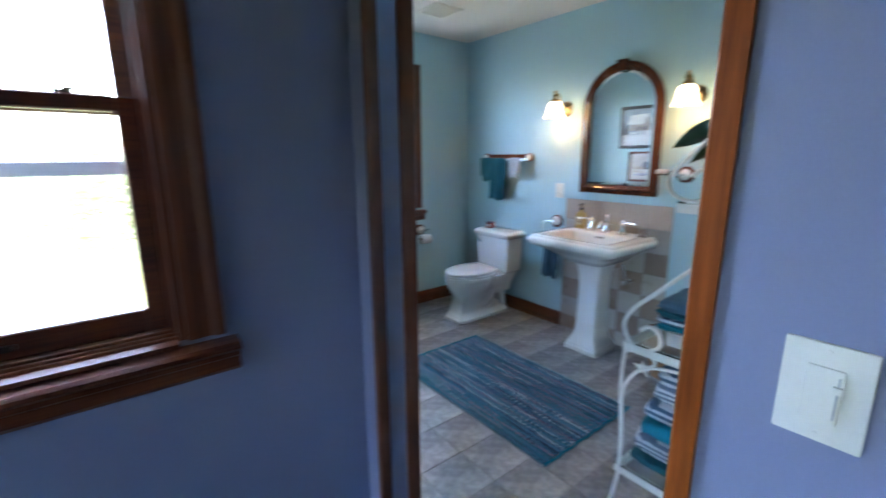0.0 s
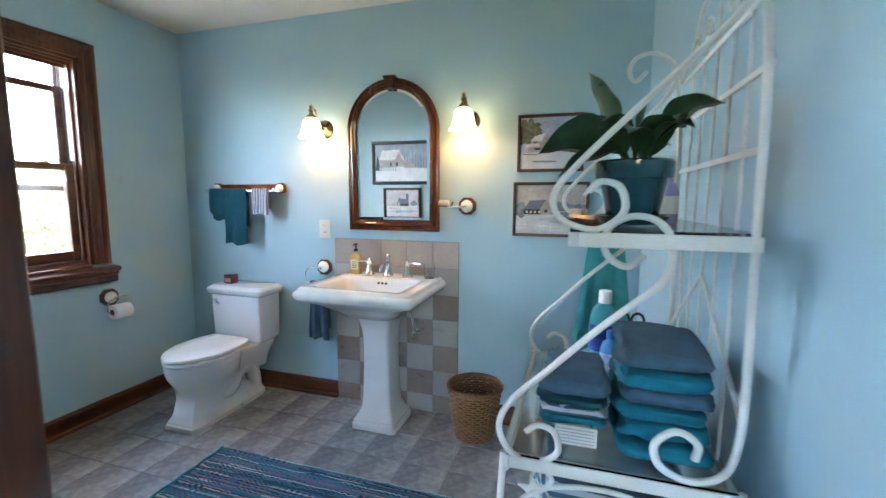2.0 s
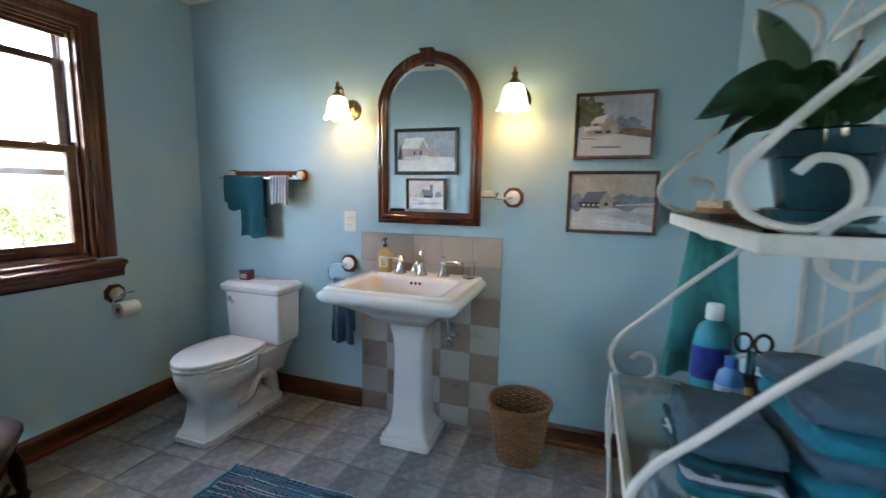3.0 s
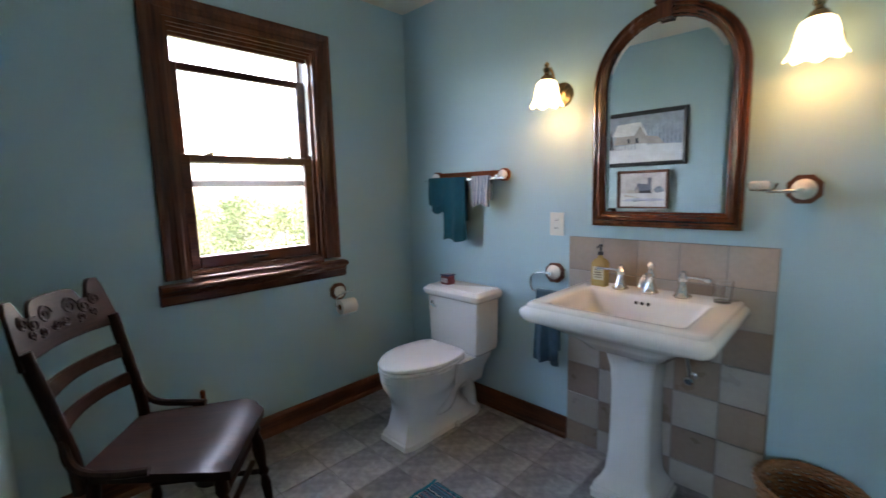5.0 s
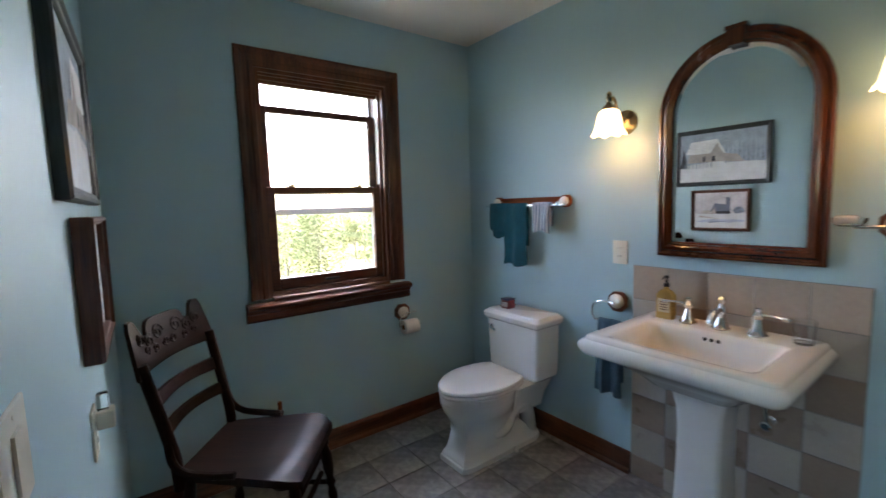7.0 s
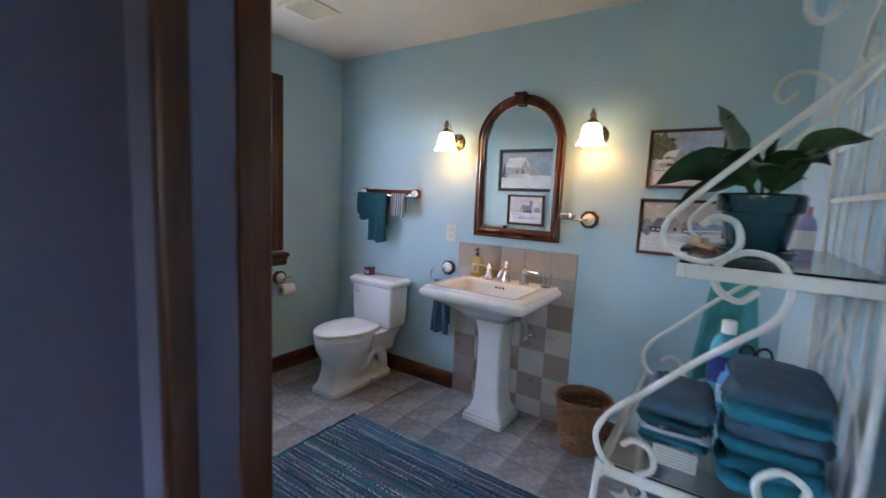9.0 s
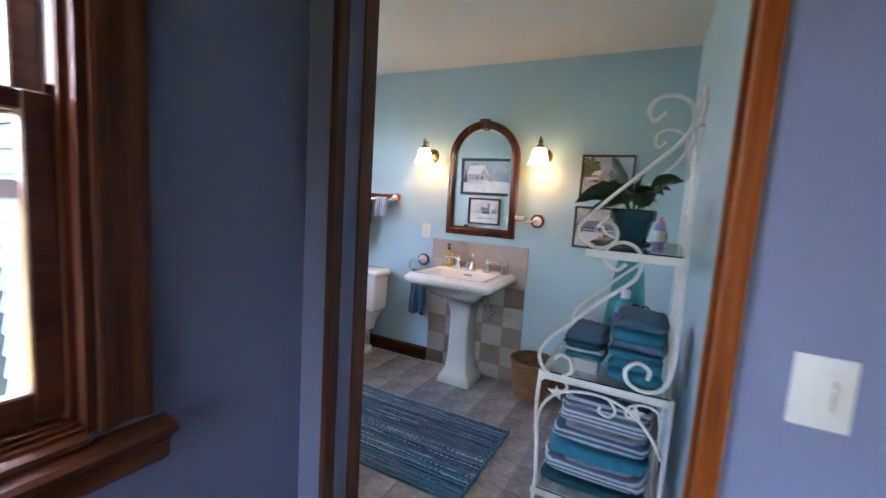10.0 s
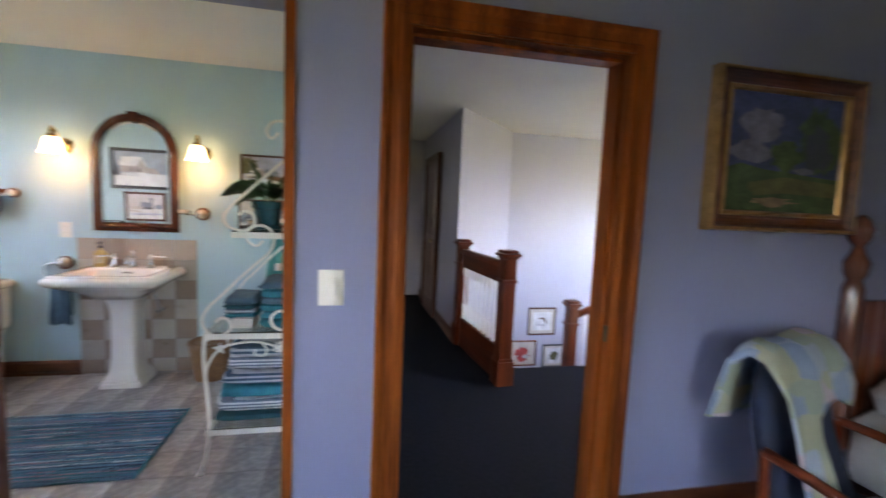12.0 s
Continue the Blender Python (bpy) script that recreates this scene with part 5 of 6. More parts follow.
def leaf(base, tip, width, droop, twist):
    """Long pointed leaf with a folded midrib and a stalk."""
    b, t = Vector(base), Vector(tip)
    bm = bmesh.new()
    n = 12
    ax = (t - b)
    side = ax.cross(Vector((0, 0, 1))).normalized()
    side = (Matrix.Rotation(twist, 3, ax.normalized()) @ side)
    up = side.cross(ax).normalized()
    rows = []
    for i in range(n + 1):
        u = i / n
        c = b + ax * u + Vector((0, 0, droop * math.sin(math.pi * u)))
        wd = width * (math.sin(math.pi * min(1, u ** 0.75)) ** 0.85) + 0.0012
        rows.append([c + side * (wd * v) + up * (abs(v) * wd * 0.35 + 0.003 * math.sin(u * 14) * v) for v in (-1, -0.5, 0, 0.5, 1)])
    lo = [[bm.verts.new(p) for p in r] for r in rows]
    hi = [[bm.verts.new(p - up * 0.0012) for p in r] for r in rows]
    for g, flip in ((lo, 0), (hi, 1)):
        for a, c in zip(g, g[1:]):
            for k in range(4):
                q = (a[k], a[k + 1], c[k + 1], c[k])
                bm.faces.new(q[::-1] if flip else q)
    for a, c, d, e in zip(lo, lo[1:], hi, hi[1:]):
        for k in (0, 4):
            bm.faces.new((a[k], c[k], e[k], d[k]))
    tube(bm, [(b.x * 0.3, b.y * 0.3, 0.135), (b.x * 0.6, b.y * 0.6, (0.135 + b.z) / 2), tuple(b)], 0.003, 6)
    bmesh.ops.recalc_face_normals(bm, faces=bm.faces)
    return bm


LEAFS = [((-0.03, 0.04, 0.19), (-0.10, 0.215, 0.165), 0.046, 0.03, 0.9), ((-0.02, 0.03, 0.18), (-0.06, 0.17, 0.115), 0.036, 0.015, 0.6), ((0.01, 0.04, 0.22), (0.03, 0.11, 0.37), 0.032, 0.0, 0.9), ((0.0, 0.05, 0.20), (0.04, 0.15, 0.24), 0.034, 0.02, -0.5),
         ((-0.02, -0.04, 0.19), (-0.05, -0.165, 0.265), 0.05, 0.03, 0.7), ((-0.03, -0.03, 0.18), (-0.10, -0.10, 0.21), 0.04, 0.03, 0.4), ((0.02, -0.05, 0.18), (0.08, -0.12, 0.24), 0.04, 0.02, -0.4), ((0.03, 0.0, 0.19), (0.15, 0.04, 0.23), 0.042, 0.03, 0.2),
         ((-0.03, 0.0, 0.17), (-0.13, 0.03, 0.2), 0.038, 0.03, -0.4), ((0.0, 0.0, 0.2), (-0.02, -0.02, 0.29), 0.02, 0.0, 0.4), ((0.02, 0.03, 0.17), (0.12, 0.13, 0.17), 0.036, 0.03, 0.1), ((0.0, -0.02, 0.17), (0.03, -0.08, 0.19), 0.03, 0.02, 0.8),
         ((-0.02, 0.02, 0.17), (-0.09, 0.08, 0.235), 0.036, 0.02, 0.7), ((0.0, 0.03, 0.17), (-0.03, 0.10, 0.26), 0.034, 0.0, 0.8), ((-0.02, -0.02, 0.16), (-0.08, -0.06, 0.24), 0.036, 0.02, -0.6), ((0.03, -0.02, 0.16), (0.10, -0.05, 0.17), 0.036, 0.03, 0.0)]
for base, tip, wd, dr, tw in LEAFS:
    part("leaf", leaf(base, tip, wd, dr, tw), LEAF, plant, "", 50)


def bottle(name, x, y, z, r, h, body, cap, label, squash=0.6, label_mat=None):
    t = thing(name, pose(x, y, z), label, "bottle")
    prof = [(0.9, 0), (1, 0.03), (1, 0.62), (0.8, 0.76), (0.42, 0.82), (0.4, 0.84)]
    rings = [[(r * k * squash * math.cos(a), r * k * math.sin(a), h * q) for a in [2 * math.pi * i / 24 for i in range(24)]] for k, q in prof]
    part("bottle", loft(bmesh.new(), rings), body, t)
    rings = [[(r * k * math.cos(a), r * k * math.sin(a), h * q) for a in [2 * math.pi * i / 18 for i in range(18)]] for k, q in [(0.46, 0.84), (0.46, 0.97), (0.42, 1.0)]]
    part("cap", loft(bmesh.new(), rings), cap, t)
    if label_mat:
        rings = [[(r * 1.02 * squash * math.cos(a), r * 1.02 * math.sin(a), h * q) for a in [2 * math.pi * i / 24 for i in range(24)]] for q in (0.2, 0.55)]
        part("label", loft(bmesh.new(), rings, cap=False), label_mat, t, "blue and white wrapped label")
    return t


WCAP = mat("white_cap", (0.75, 0.75, 0.75), 0.4, var=0.03)
bottle("mouthwash_bottle", 2.09, 0.565, 0.7585, 0.048, 0.265, mat("teal_mouthwash", (0.05, 0.38, 0.45), 0.1, bump=0, coat=0.5), WCAP, "clear bottle of teal mouthwash with a white cap", 0.6, mat("navy_label", (0.02, 0.04, 0.25), 0.4, var=0.5, scale=35))
bottle("lotion_bottle", 1.965, 0.55, 0.7585, 0.032, 0.16, mat("sky_blue_lotion", (0.12, 0.34, 0.68), 0.2, var=0.1, coat=0.3), mat("blue_cap", (0.03, 0.18, 0.55), 0.3), "small blue lotion bottle on the glass shelf", 0.7, mat("pale_blue_label", (0.35, 0.5, 0.7), 0.4, var=0.4, scale=50))
bottle("small_bottle", 1.925, 0.52, 0.7585, 0.02, 0.1, mat("brown_glass", (0.12, 0.06, 0.03), 0.15), mat("gold_cap", (0.5, 0.33, 0.1), 0.3, 0.8), "small brown bottle with a gold cap", 1.0)
bottle("spray_bottle", 1.765, 0.445, 1.2745, 0.022, 0.13, mat("clear_violet_plastic", (0.35, 0.33, 0.6), 0.15), mat("pink_cap", (0.65, 0.2, 0.3), 0.3), "small violet bottle with a pink cap beside the plant", 0.7, WCAP)
bottle("pill_bottle", 1.835, 0.44, 1.2745, 0.026, 0.11, WCAP, mat("red_cap", (0.5, 0.04, 0.06), 0.3), "white bottle with printed bars and a red cap", 0.8, mat("printed_label", (0.55, 0.5, 0.55), 0.4, var=0.8, scale=60, fine=160))
sc = thing("scissors", pose(2.02, 0.49, 0.7585), "black-handled scissors standing in a cup", "scissors")
for s in (-1, 1):
    part("finger_loop", tube(bmesh.new(), [(0.0, s * 0.022 + 0.019 * math.cos(a), 0.185 + 0.024 * math.sin(a)) for a in np.linspace(0, 2 * math.pi, 20)], 0.0045, 8), BLACK, sc)
    part("blade", B(-0.002, s * 0.006 - 0.005, 0.006, 0.002, s * 0.006 + 0.005, 0.165), CHROME, sc)
cup = part("holder_cup", lathe(bmesh.new(), [(0.0, 0.0), (0.034, 0.0), (0.038, 0.09), (0.035, 0.09), (0.031, 0.004), (0.0, 0.004)], 24, (2.02, 0.49, 0.7585), cap=False), DARKP)
tagged(cup, "dark cup holding scissors on the glass shelf", "cup")
brush = thing("hair_brush", pose(1.745, 0.65, 1.2745, 0, 0, 20), "wooden hair brush lying on the top shelf", "brush")
part("handle", loft(bmesh.new(), [rrect(-0.1, -0.012, 0.1, 0.012, 0.01, 0.0), rrect(-0.1, -0.015, 0.1, 0.015, 0.01, 0.012), rrect(-0.095, -0.01, 0.095, 0.01, 0.008, 0.02)]), OAK[0], brush)
part("bristles", B(0.0, -0.011, 0.0205, 0.09, 0.011, 0.036, 0.003), mat("pale_bristles", (0.5, 0.36, 0.25), 0.9, var=0.4, scale=80, bump=0.8), brush, "pale bristles")
comb = part("comb_case", B(1.665, 0.655, 1.306, 1.825, 0.68, 1.318, 0.004), BLACK)
comb.location = (0.0, 0.02, -0.0315)
tagged(comb, "black comb case on the top glass shelf", "comb")

# ---- rag rug ----
rug = thing("rag_rug", pose(0, 0, 0), "blue and teal woven rag rug on the tiled floor", "rug")
RUGM = mat("rag_strands", (0.1, 0.2, 0.3), 0.95, scale=20, fine=200, bump=0.9)
n, l = RUGM.node_tree.nodes, RUGM.node_tree.links
geo, crr, add, nz, tc = (n.new(k) for k in ("ShaderNodeNewGeometry", "ShaderNodeValToRGB", "ShaderNodeMath", "ShaderNodeTexNoise", "ShaderNodeTexCoord"))
cols = [(0.0, (0.012, 0.025, 0.07)), (0.12, (0.03, 0.15, 0.24)), (0.25, (0.10, 0.20, 0.30)), (0.36, (0.02, 0.17, 0.22)), (0.48, (0.03, 0.10, 0.16)), (0.58, (0.46, 0.52, 0.56)), (0.66, (0.08, 0.14, 0.22)), (0.76, (0.01, 0.09, 0.12)), (0.86, (0.30, 0.17, 0.22)), (0.92, (0.015, 0.02, 0.04)), (1.0, (0.08, 0.28, 0.32))]
for i, (p, c) in enumerate(cols):
    e = crr.color_ramp.elements[i] if i < 2 else crr.color_ramp.elements.new(p)
    e.position, e.color = p, (*c, 1)
crr.color_ramp.interpolation = "CONSTANT"
nz.inputs["Scale"].default_value = 9
stretch = n.new("ShaderNodeMapping")
stretch.inputs["Scale"].default_value = (1.0, 0.12, 1.0)
l.new(tc.outputs["Object"], stretch.inputs["Vector"])
l.new(stretch.outputs[0], nz.inputs["Vector"])
add.operation = "MULTIPLY_ADD"
add.inputs[1].default_value = 0.3
l.new(nz.outputs["Fac"], add.inputs[0])
l.new(geo.outputs["Random Per Island"], add.inputs[2])
fr = n.new("ShaderNodeMath")
fr.operation = "FRACT"
l.new(add.outputs[0], fr.inputs[0])
l.new(fr.outputs[0], crr.inputs[0])
l.new(crr.outputs[0], n["Principled BSDF"].inputs["Base Color"])
rng, bm = random.Random(21), bmesh.new()
RGX0, RGX1, RGY0, RGY1, NS = 1.476, 2.236, 1.16, 2.425, 92
for k in range(NS):
    x = RGX0 + (RGX1 - RGX0) * (k + 0.5) / NS
    w = (RGX1 - RGX0) / NS * 0.56
    cuts = sorted([RGY0, RGY1] + [rng.uniform(RGY0, RGY1) for _ in range(k % 2)])
    for ya, yb in zip(cuts, cuts[1:]):
        m = max(3, int((yb - ya) / 0.016))
        rows = []
        for i in range(m + 1):
            y = ya + (yb - ya) * i / m
            hh = 0.0085 + 0.0028 * math.sin(y * 210 + k * math.pi) + rng.uniform(-0.0012, 0.0012)
            xx = x + 0.0018 * math.sin(y * 31 + k * 0.9) + rng.uniform(-0.0008, 0.0008)
            rows.append([bm.verts.new(p) for p in ((xx - w, y, 0.003), (xx - w * 0.55, y, hh), (xx + w * 0.55, y, hh), (xx + w, y, 0.003))])
        for a, b in zip(rows, rows[1:]):
            for j in range(3):
                bm.faces.new((a[j], a[j + 1], b[j + 1], b[j]))
part("woven_field", bm, RUGM, rug, "striped rag weave", 60)["kind"] = "stuff"
part("backing", B(RGX0, RGY0, 0.001, RGX1, RGY1, 0.0035), DEEP, rug, "", None)
for y in (RGY0 - 0.012, RGY1 + 0.012):
    bm = tube(bmesh.new(), [(RGX0 + (RGX1 - RGX0) * i / 30, y + 0.003 * math.sin(i * 1.3), 0.006) for i in range(31)], 0.006, 6)
    part("hem", bm, TEAL, rug, "bright teal end hem")

# ---- pressed-back chair ----
chair = thing("rocking_chair", pose(1.335, 2.81, 0, 0, 0, -37) @ Matrix.Scale(1.07, 4), "dark stained wooden chair with a carved pressed back", "chair")
bm = bmesh.new()
rings = []
for i in range(13):
    u = i / 12
    x = -0.20 + 0.42 * u
    hw = 0.175 + 0.05 * min(1, u * 1.25) - 0.035 * max(0, (u - 0.85) / 0.15) ** 2
    z0 = 0.43 - 0.03 * max(0, (u - 0.8) / 0.2) ** 2
    dish = -0.012 * math.sin(math.pi * min(1, u * 1.1))
    ring = [(x, -hw + 2 * hw * k / 10, z0 + 0.024 + dish * math.sin(math.pi * k / 10)) for k in range(11)] + [(x, hw - 2 * hw * k / 10, z0 - 0.004) for k in range(11)]
    rings.append(ring)
part("seat", loft(bmesh.new(), rings), CHAIRW[0], chair, "scooped plank seat", 50)
LEAN = 0.215
for s in (-1, 1):
    pts = [(-0.19, s * 0.175, 0.40), (-0.195, s * 0.178, 0.5), (-0.222, s * 0.186, 0.64), (-0.265, s * 0.195, 0.83)]
    part("back_post", tube(bmesh.new(), smooth_points(pts), 0.019, 10), CHAIRW[2], chair)
    part("side_bracket", tube(bmesh.new(), smooth_points([(-0.207, s * 0.19, 0.57), (-0.19, s * 0.203, 0.51), (-0.15, s * 0.21, 0.478), (-0.07, s * 0.212, 0.466), (0.01, s * 0.205, 0.462)]), 0.013, 8), CHAIRW[0], chair, "curved hip bracket")
    for x, fx in ((-0.16, -0.2), (0.18, 0.215)):
        prof = [(0.011, 0.0), (0.015, 0.04), (0.019, 0.12), (0.013, 0.15), (0.022, 0.17), (0.014, 0.19), (0.022, 0.24), (0.023, 0.30), (0.013, 0.335), (0.02, 0.35), (0.017, 0.43)]
        bm = lathe(bmesh.new(), prof, 14)
        bmesh.ops.transform(bm, matrix=Matrix.Shear("XY", 4, ((x - fx) / 0.43, -s * 0.07)), verts=bm.verts)
        bmesh.ops.translate(bm, vec=(fx, s * 0.195, 0), verts=bm.verts)
        part("leg", bm, CHAIRW[2], chair, "turned leg")
    part("side_stretcher", tube(bmesh.new(), [(-0.18, s * 0.182, 0.17), (0.2, s * 0.182, 0.17)], 0.01, 8), CHAIRW[0], chair)
for z in (0.22, 0.3):
    part("front_stretcher", tube(bmesh.new(), [(0.17, -0.165, z), (0.17, 0.165, z)], 0.011, 8), CHAIRW[1], chair)


def back_slat(z0, z1, hw, top=None, t=0.014):
    """Curved board of the back between two heights."""
    n, rings = 44, []
    for i in range(n + 1):
        u = i / n * 2 - 1
        zt = z1 + (top(u) if top else 0)
        bow = -0.03 * (1 - u * u)
        ring = []
        for zz in (z0 + 0.01 * (1 - u * u), zt):
            x = -0.197 - (zz - 0.5) * LEAN + bow
            ring.append((x, u * hw, zz))
        lo, hi = ring
        rings.append([(lo[0] - t / 2, lo[1], lo[2]), (lo[0] + t / 2, lo[1], lo[2]), (hi[0] + t / 2, hi[1], hi[2]), (hi[0] - t / 2, hi[1], hi[2])])
    return loft(bmesh.new(), rings)


crest = part("crest_rail", back_slat(0.79, 0.905, 0.218, lambda u: 0.062 * math.exp(-((abs(u) - 0.80) / 0.17) ** 4) + 0.048 * max(0, 1 - (abs(u) / 0.5) ** 8) - 0.13 * (max(0, abs(u) - 0.86) / 0.14) ** 2), CHAIRW[1], chair, "carved crest rail with a scalloped top", 40)
bm = bmesh.new()
for s in (-1, 1):
    for k, (cy, cz, r) in enumerate([(0.05, 0.90, 0.03), (0.105, 0.885, 0.026), (0.15, 0.9, 0.022), (0.02, 0.86, 0.018), (0.08, 0.855, 0.016), (0.13, 0.86, 0.014)]):
        pts = []
        for i in range(18):
            rr_, a = r * (1 - i / 20), i * 0.6 + k
            yy, zz = s * cy + rr_ * math.cos(a), cz + rr_ * math.sin(a)
            u = yy / 0.215
            pts.append((-0.197 - (zz - 0.5) * LEAN - 0.03 * (1 - u * u) + 0.009, yy, zz))
        tube(bm, pts, 0.0034, 5)
part("carving", bm, CHAIRW[1], crest, "raised leaf and scroll carving", 60)["kind"] = "stuff"
part("back_slat", back_slat(0.675, 0.725, 0.18), CHAIRW[1], chair)
part("back_slat", back_slat(0.575, 0.62, 0.175), CHAIRW[1], chair)

pl = thing("toilet_plunger", pose(1.535, 3.24, 0), "wooden-handled plunger behind the chair", "plunger")
part("handle", tube(bmesh.new(), [(0, 0, 0.08), (-0.004, -0.01, 0.44)], 0.011, 10), OAKL[2], pl)
part("rubber_cup", lathe(bmesh.new(), [(0.07, 0.0), (0.072, 0.012), (0.055, 0.06), (0.025, 0.085), (0.018, 0.11), (0.012, 0.112)], 24), BLACK, pl, "black rubber cup")

# ---- hall railing and stairs ----


def newel(m, h, label, low=0.0):
    t = thing("newel_post", m, label, "newel post")
    part("shaft", B(-0.055, -0.055, low, 0.055, 0.055, h - 0.06, 0.006), CHERRY[2], t)
    bm = B(-0.075, -0.075, low, 0.075, 0.075, low + 0.2, 0.006)
    box(bm, -0.068, -0.068, low + 0.2, 0.068, 0.068, low + 0.225, 0.01)
    part("plinth", bm, CHERRY[2], t)
    part("collar", B(-0.066, -0.066, h - 0.27, 0.066, 0.066, h - 0.24, 0.008), CHERRY[2], t)
    bm = B(-0.066, -0.066, h - 0.075, 0.066, 0.066, h - 0.055, 0.006)
    box(bm, -0.08, -0.08, h - 0.055, 0.08, 0.08, h - 0.03, 0.008)
    box(bm, -0.066, -0.066, h - 0.03, 0.066, 0.066, h - 0.004, 0.012)
    part("cap", bm, CHERRY[2], t, "stepped square cap")
    return t


PN, PF = Vector((2.43, -1.14, 0)), Vector((3.50, -1.04, 0))
ang = math.degrees(math.atan2(PF.y - PN.y, PF.x - PN.x))
newel(pose(PN.x, PN.y, 0, 0, 0, ang), 1.12, "square cherry newel post at the head of the stairs")
newel(pose(PF.x, PF.y, 0, 0, 0, ang), 1.12, "square cherry newel post beside the angled wall")
rl = thing("stair_railing", pose(PN.x, PN.y, 0, 0, 0, ang), "cherry railing with white balusters along the hall", "railing")
L = (PF - PN).length
part("handrail", prism(bmesh.new(), [(-0.035, 0.965), (0.035, 0.965), (0.04, 0.99), (0.028, 1.015), (-0.028, 1.015), (-0.04, 0.99)], 0, 0.056, L - 0.056), CHERRY[0], rl, "", None)
part("upper_board", B(0.056, -0.016, 0.83, L - 0.056, 0.016, 0.964), CHERRY[0], rl, "", None)
bm = B(0.076, -0.02, 0.0, L - 0.076, 0.02, 0.27)
box(bm, 0.076, -0.034, 0.27, L - 0.076, 0.034, 0.295, 0.006)
box(bm, 0.076, -0.03, 0.0, L - 0.076, 0.03, 0.05, 0.006)
part("base_board", bm, CHERRY[0], rl, "deep cherry base board", None)
WPAINT = mat("white_gloss_paint", (0.74, 0.73, 0.72), 0.3, var=0.03, bump=0.03)
bm = B(-0.016, -0.016, 0.295, 0.016, 0.016, 0.44, 0.002)
lathe(bm, [(0.016, 0.44), (0.013, 0.45), (0.017, 0.46), (0.012, 0.47), (0.0105, 0.6), (0.013, 0.74), (0.016, 0.75)], 10)
box(bm, -0.016, -0.016, 0.75, 0.016, 0.016, 0.83, 0.002)
me = mesh_of("baluster", bm, WPAINT, 40)
for k in range(9):
    b = new("baluster", me)
    b.parent = rl
    b.location = (0.056 + (L - 0.112) * (k + 0.5) / 9, 0, 0)

# lower flight
LP = Vector((3.25, -2.2, 0))
newel(pose(LP.x, LP.y, -1.0), 1.52, "cherry newel post on the stair turn", 0.0)
sr = thing("stair_rail", pose(LP.x, LP.y, 0), "sloping cherry stair rail with white balusters", "railing")
A, Bp = Vector((0, -0.06, 0.36)), Vector((-0.3, -1.3, 1.0))
d = (Bp - A).normalized()
sd = Vector((d.y, -d.x, 0)).normalized()
up = sd.cross(d) * -1
up = up if up.z > 0 else -up
bm = loft(bmesh.new(), [[p + sd * u + up * v for u, v in ((-0.035, -0.03), (0.035, -0.03), (0.04, 0), (0.025, 0.03), (-0.025, 0.03), (-0.04, 0))] for p in (A, Bp)])
part("handrail", bm, CHERRY[1], sr, "", None)
bm = loft(bmesh.new(), [[p + Vector((0, 0, -0.95)) + sd * u + up * v for u, v in ((-0.02, -0.16), (0.02, -0.16), (0.02, 0.1), (-0.02, 0.1))] for p in (A, Bp)])
part("stringer", bm, CHERRY[1], sr, "", None)
bm = B(-0.016, -0.016, -0.9, 0.016, 0.016, -0.7, 0.002)
lathe(bm, [(0.016, -0.7), (0.012, -0.68), (0.0105, -0.4), (0.015, -0.1)], 10)
box(bm, -0.016, -0.016, -0.1, 0.016, 0.016, -0.02, 0.002)
me = mesh_of("baluster", bm, WPAINT, 40)
for k in range(10):
    b = new("baluster", me)
    b.parent = sr
    b.location = A + (Bp - A) * ((k + 0.7) / 10.4)
stair = thing("staircase", pose(0, 0, 0), "carpeted stair flight going down from the landing", "stairs")
for k in range(9):
    part("tread", B(2.745 + 0.02, -2.35 - 0.26 * k - 0.27, -1.02 + 0.178 * k - 0.04 - 0.18, 3.2, -2.35 - 0.26 * k, -1.02 + 0.178 * k - 0.18, 0.008), CARPET, stair)
LAND = B(2.745, -2.34, -1.25, 4.69, -1.15, -1.2)
structure("floor_stair_landing", LAND, CARPET, "charcoal carpet of the stair landing", "floor")

GOLDF = [mat("gilt_frame_" + "xyz"[a], (0.34, 0.20, 0.08), 0.33, 0.8, var=0.3, scale=20, bump=0.15) for a in range(3)]
REDP, PINKP = flat("print_red", (0.45, 0.06, 0.05), var=0.5), flat("print_cream", (0.6, 0.54, 0.46), var=0.15)
picture(pose(4.70, -2.56, -0.11), 0.42, 0.40, 0.025, 0.02, OAK, PINKP, [(WHITEP, quad(0.12, 0.12, 0.88, 0.88)), (BROWNP, [(0.3, 0.6), (0.6, 0.68), (0.72, 0.4), (0.66, 0.38), (0.55, 0.58)]), (GREYW, blob(0.5, 0.35, 0.2, 0.05))], "small print with wide white mount in a brown frame", "framed_print")
picture(pose(4.70, -2.31, -0.57), 0.38, 0.37, 0.02, 0.02, OAKL, PINKP, [(REDP, blob(0.45, 0.5, 0.3, 0.28, 20, 3, 0.5)), (TANP, blob(0.6, 0.35, 0.14, 0.1))], "red flower print in a thin oak frame", "framed_print")
picture(pose(4.70, -2.78, -0.62), 0.36, 0.34, 0.025, 0.02, DARKF, PINKP, [(WHITEP, quad(0.1, 0.1, 0.9, 0.9)), (OLIVE, blob(0.5, 0.5, 0.2, 0.25))], "small print in a black frame on the stair wall", "framed_print")


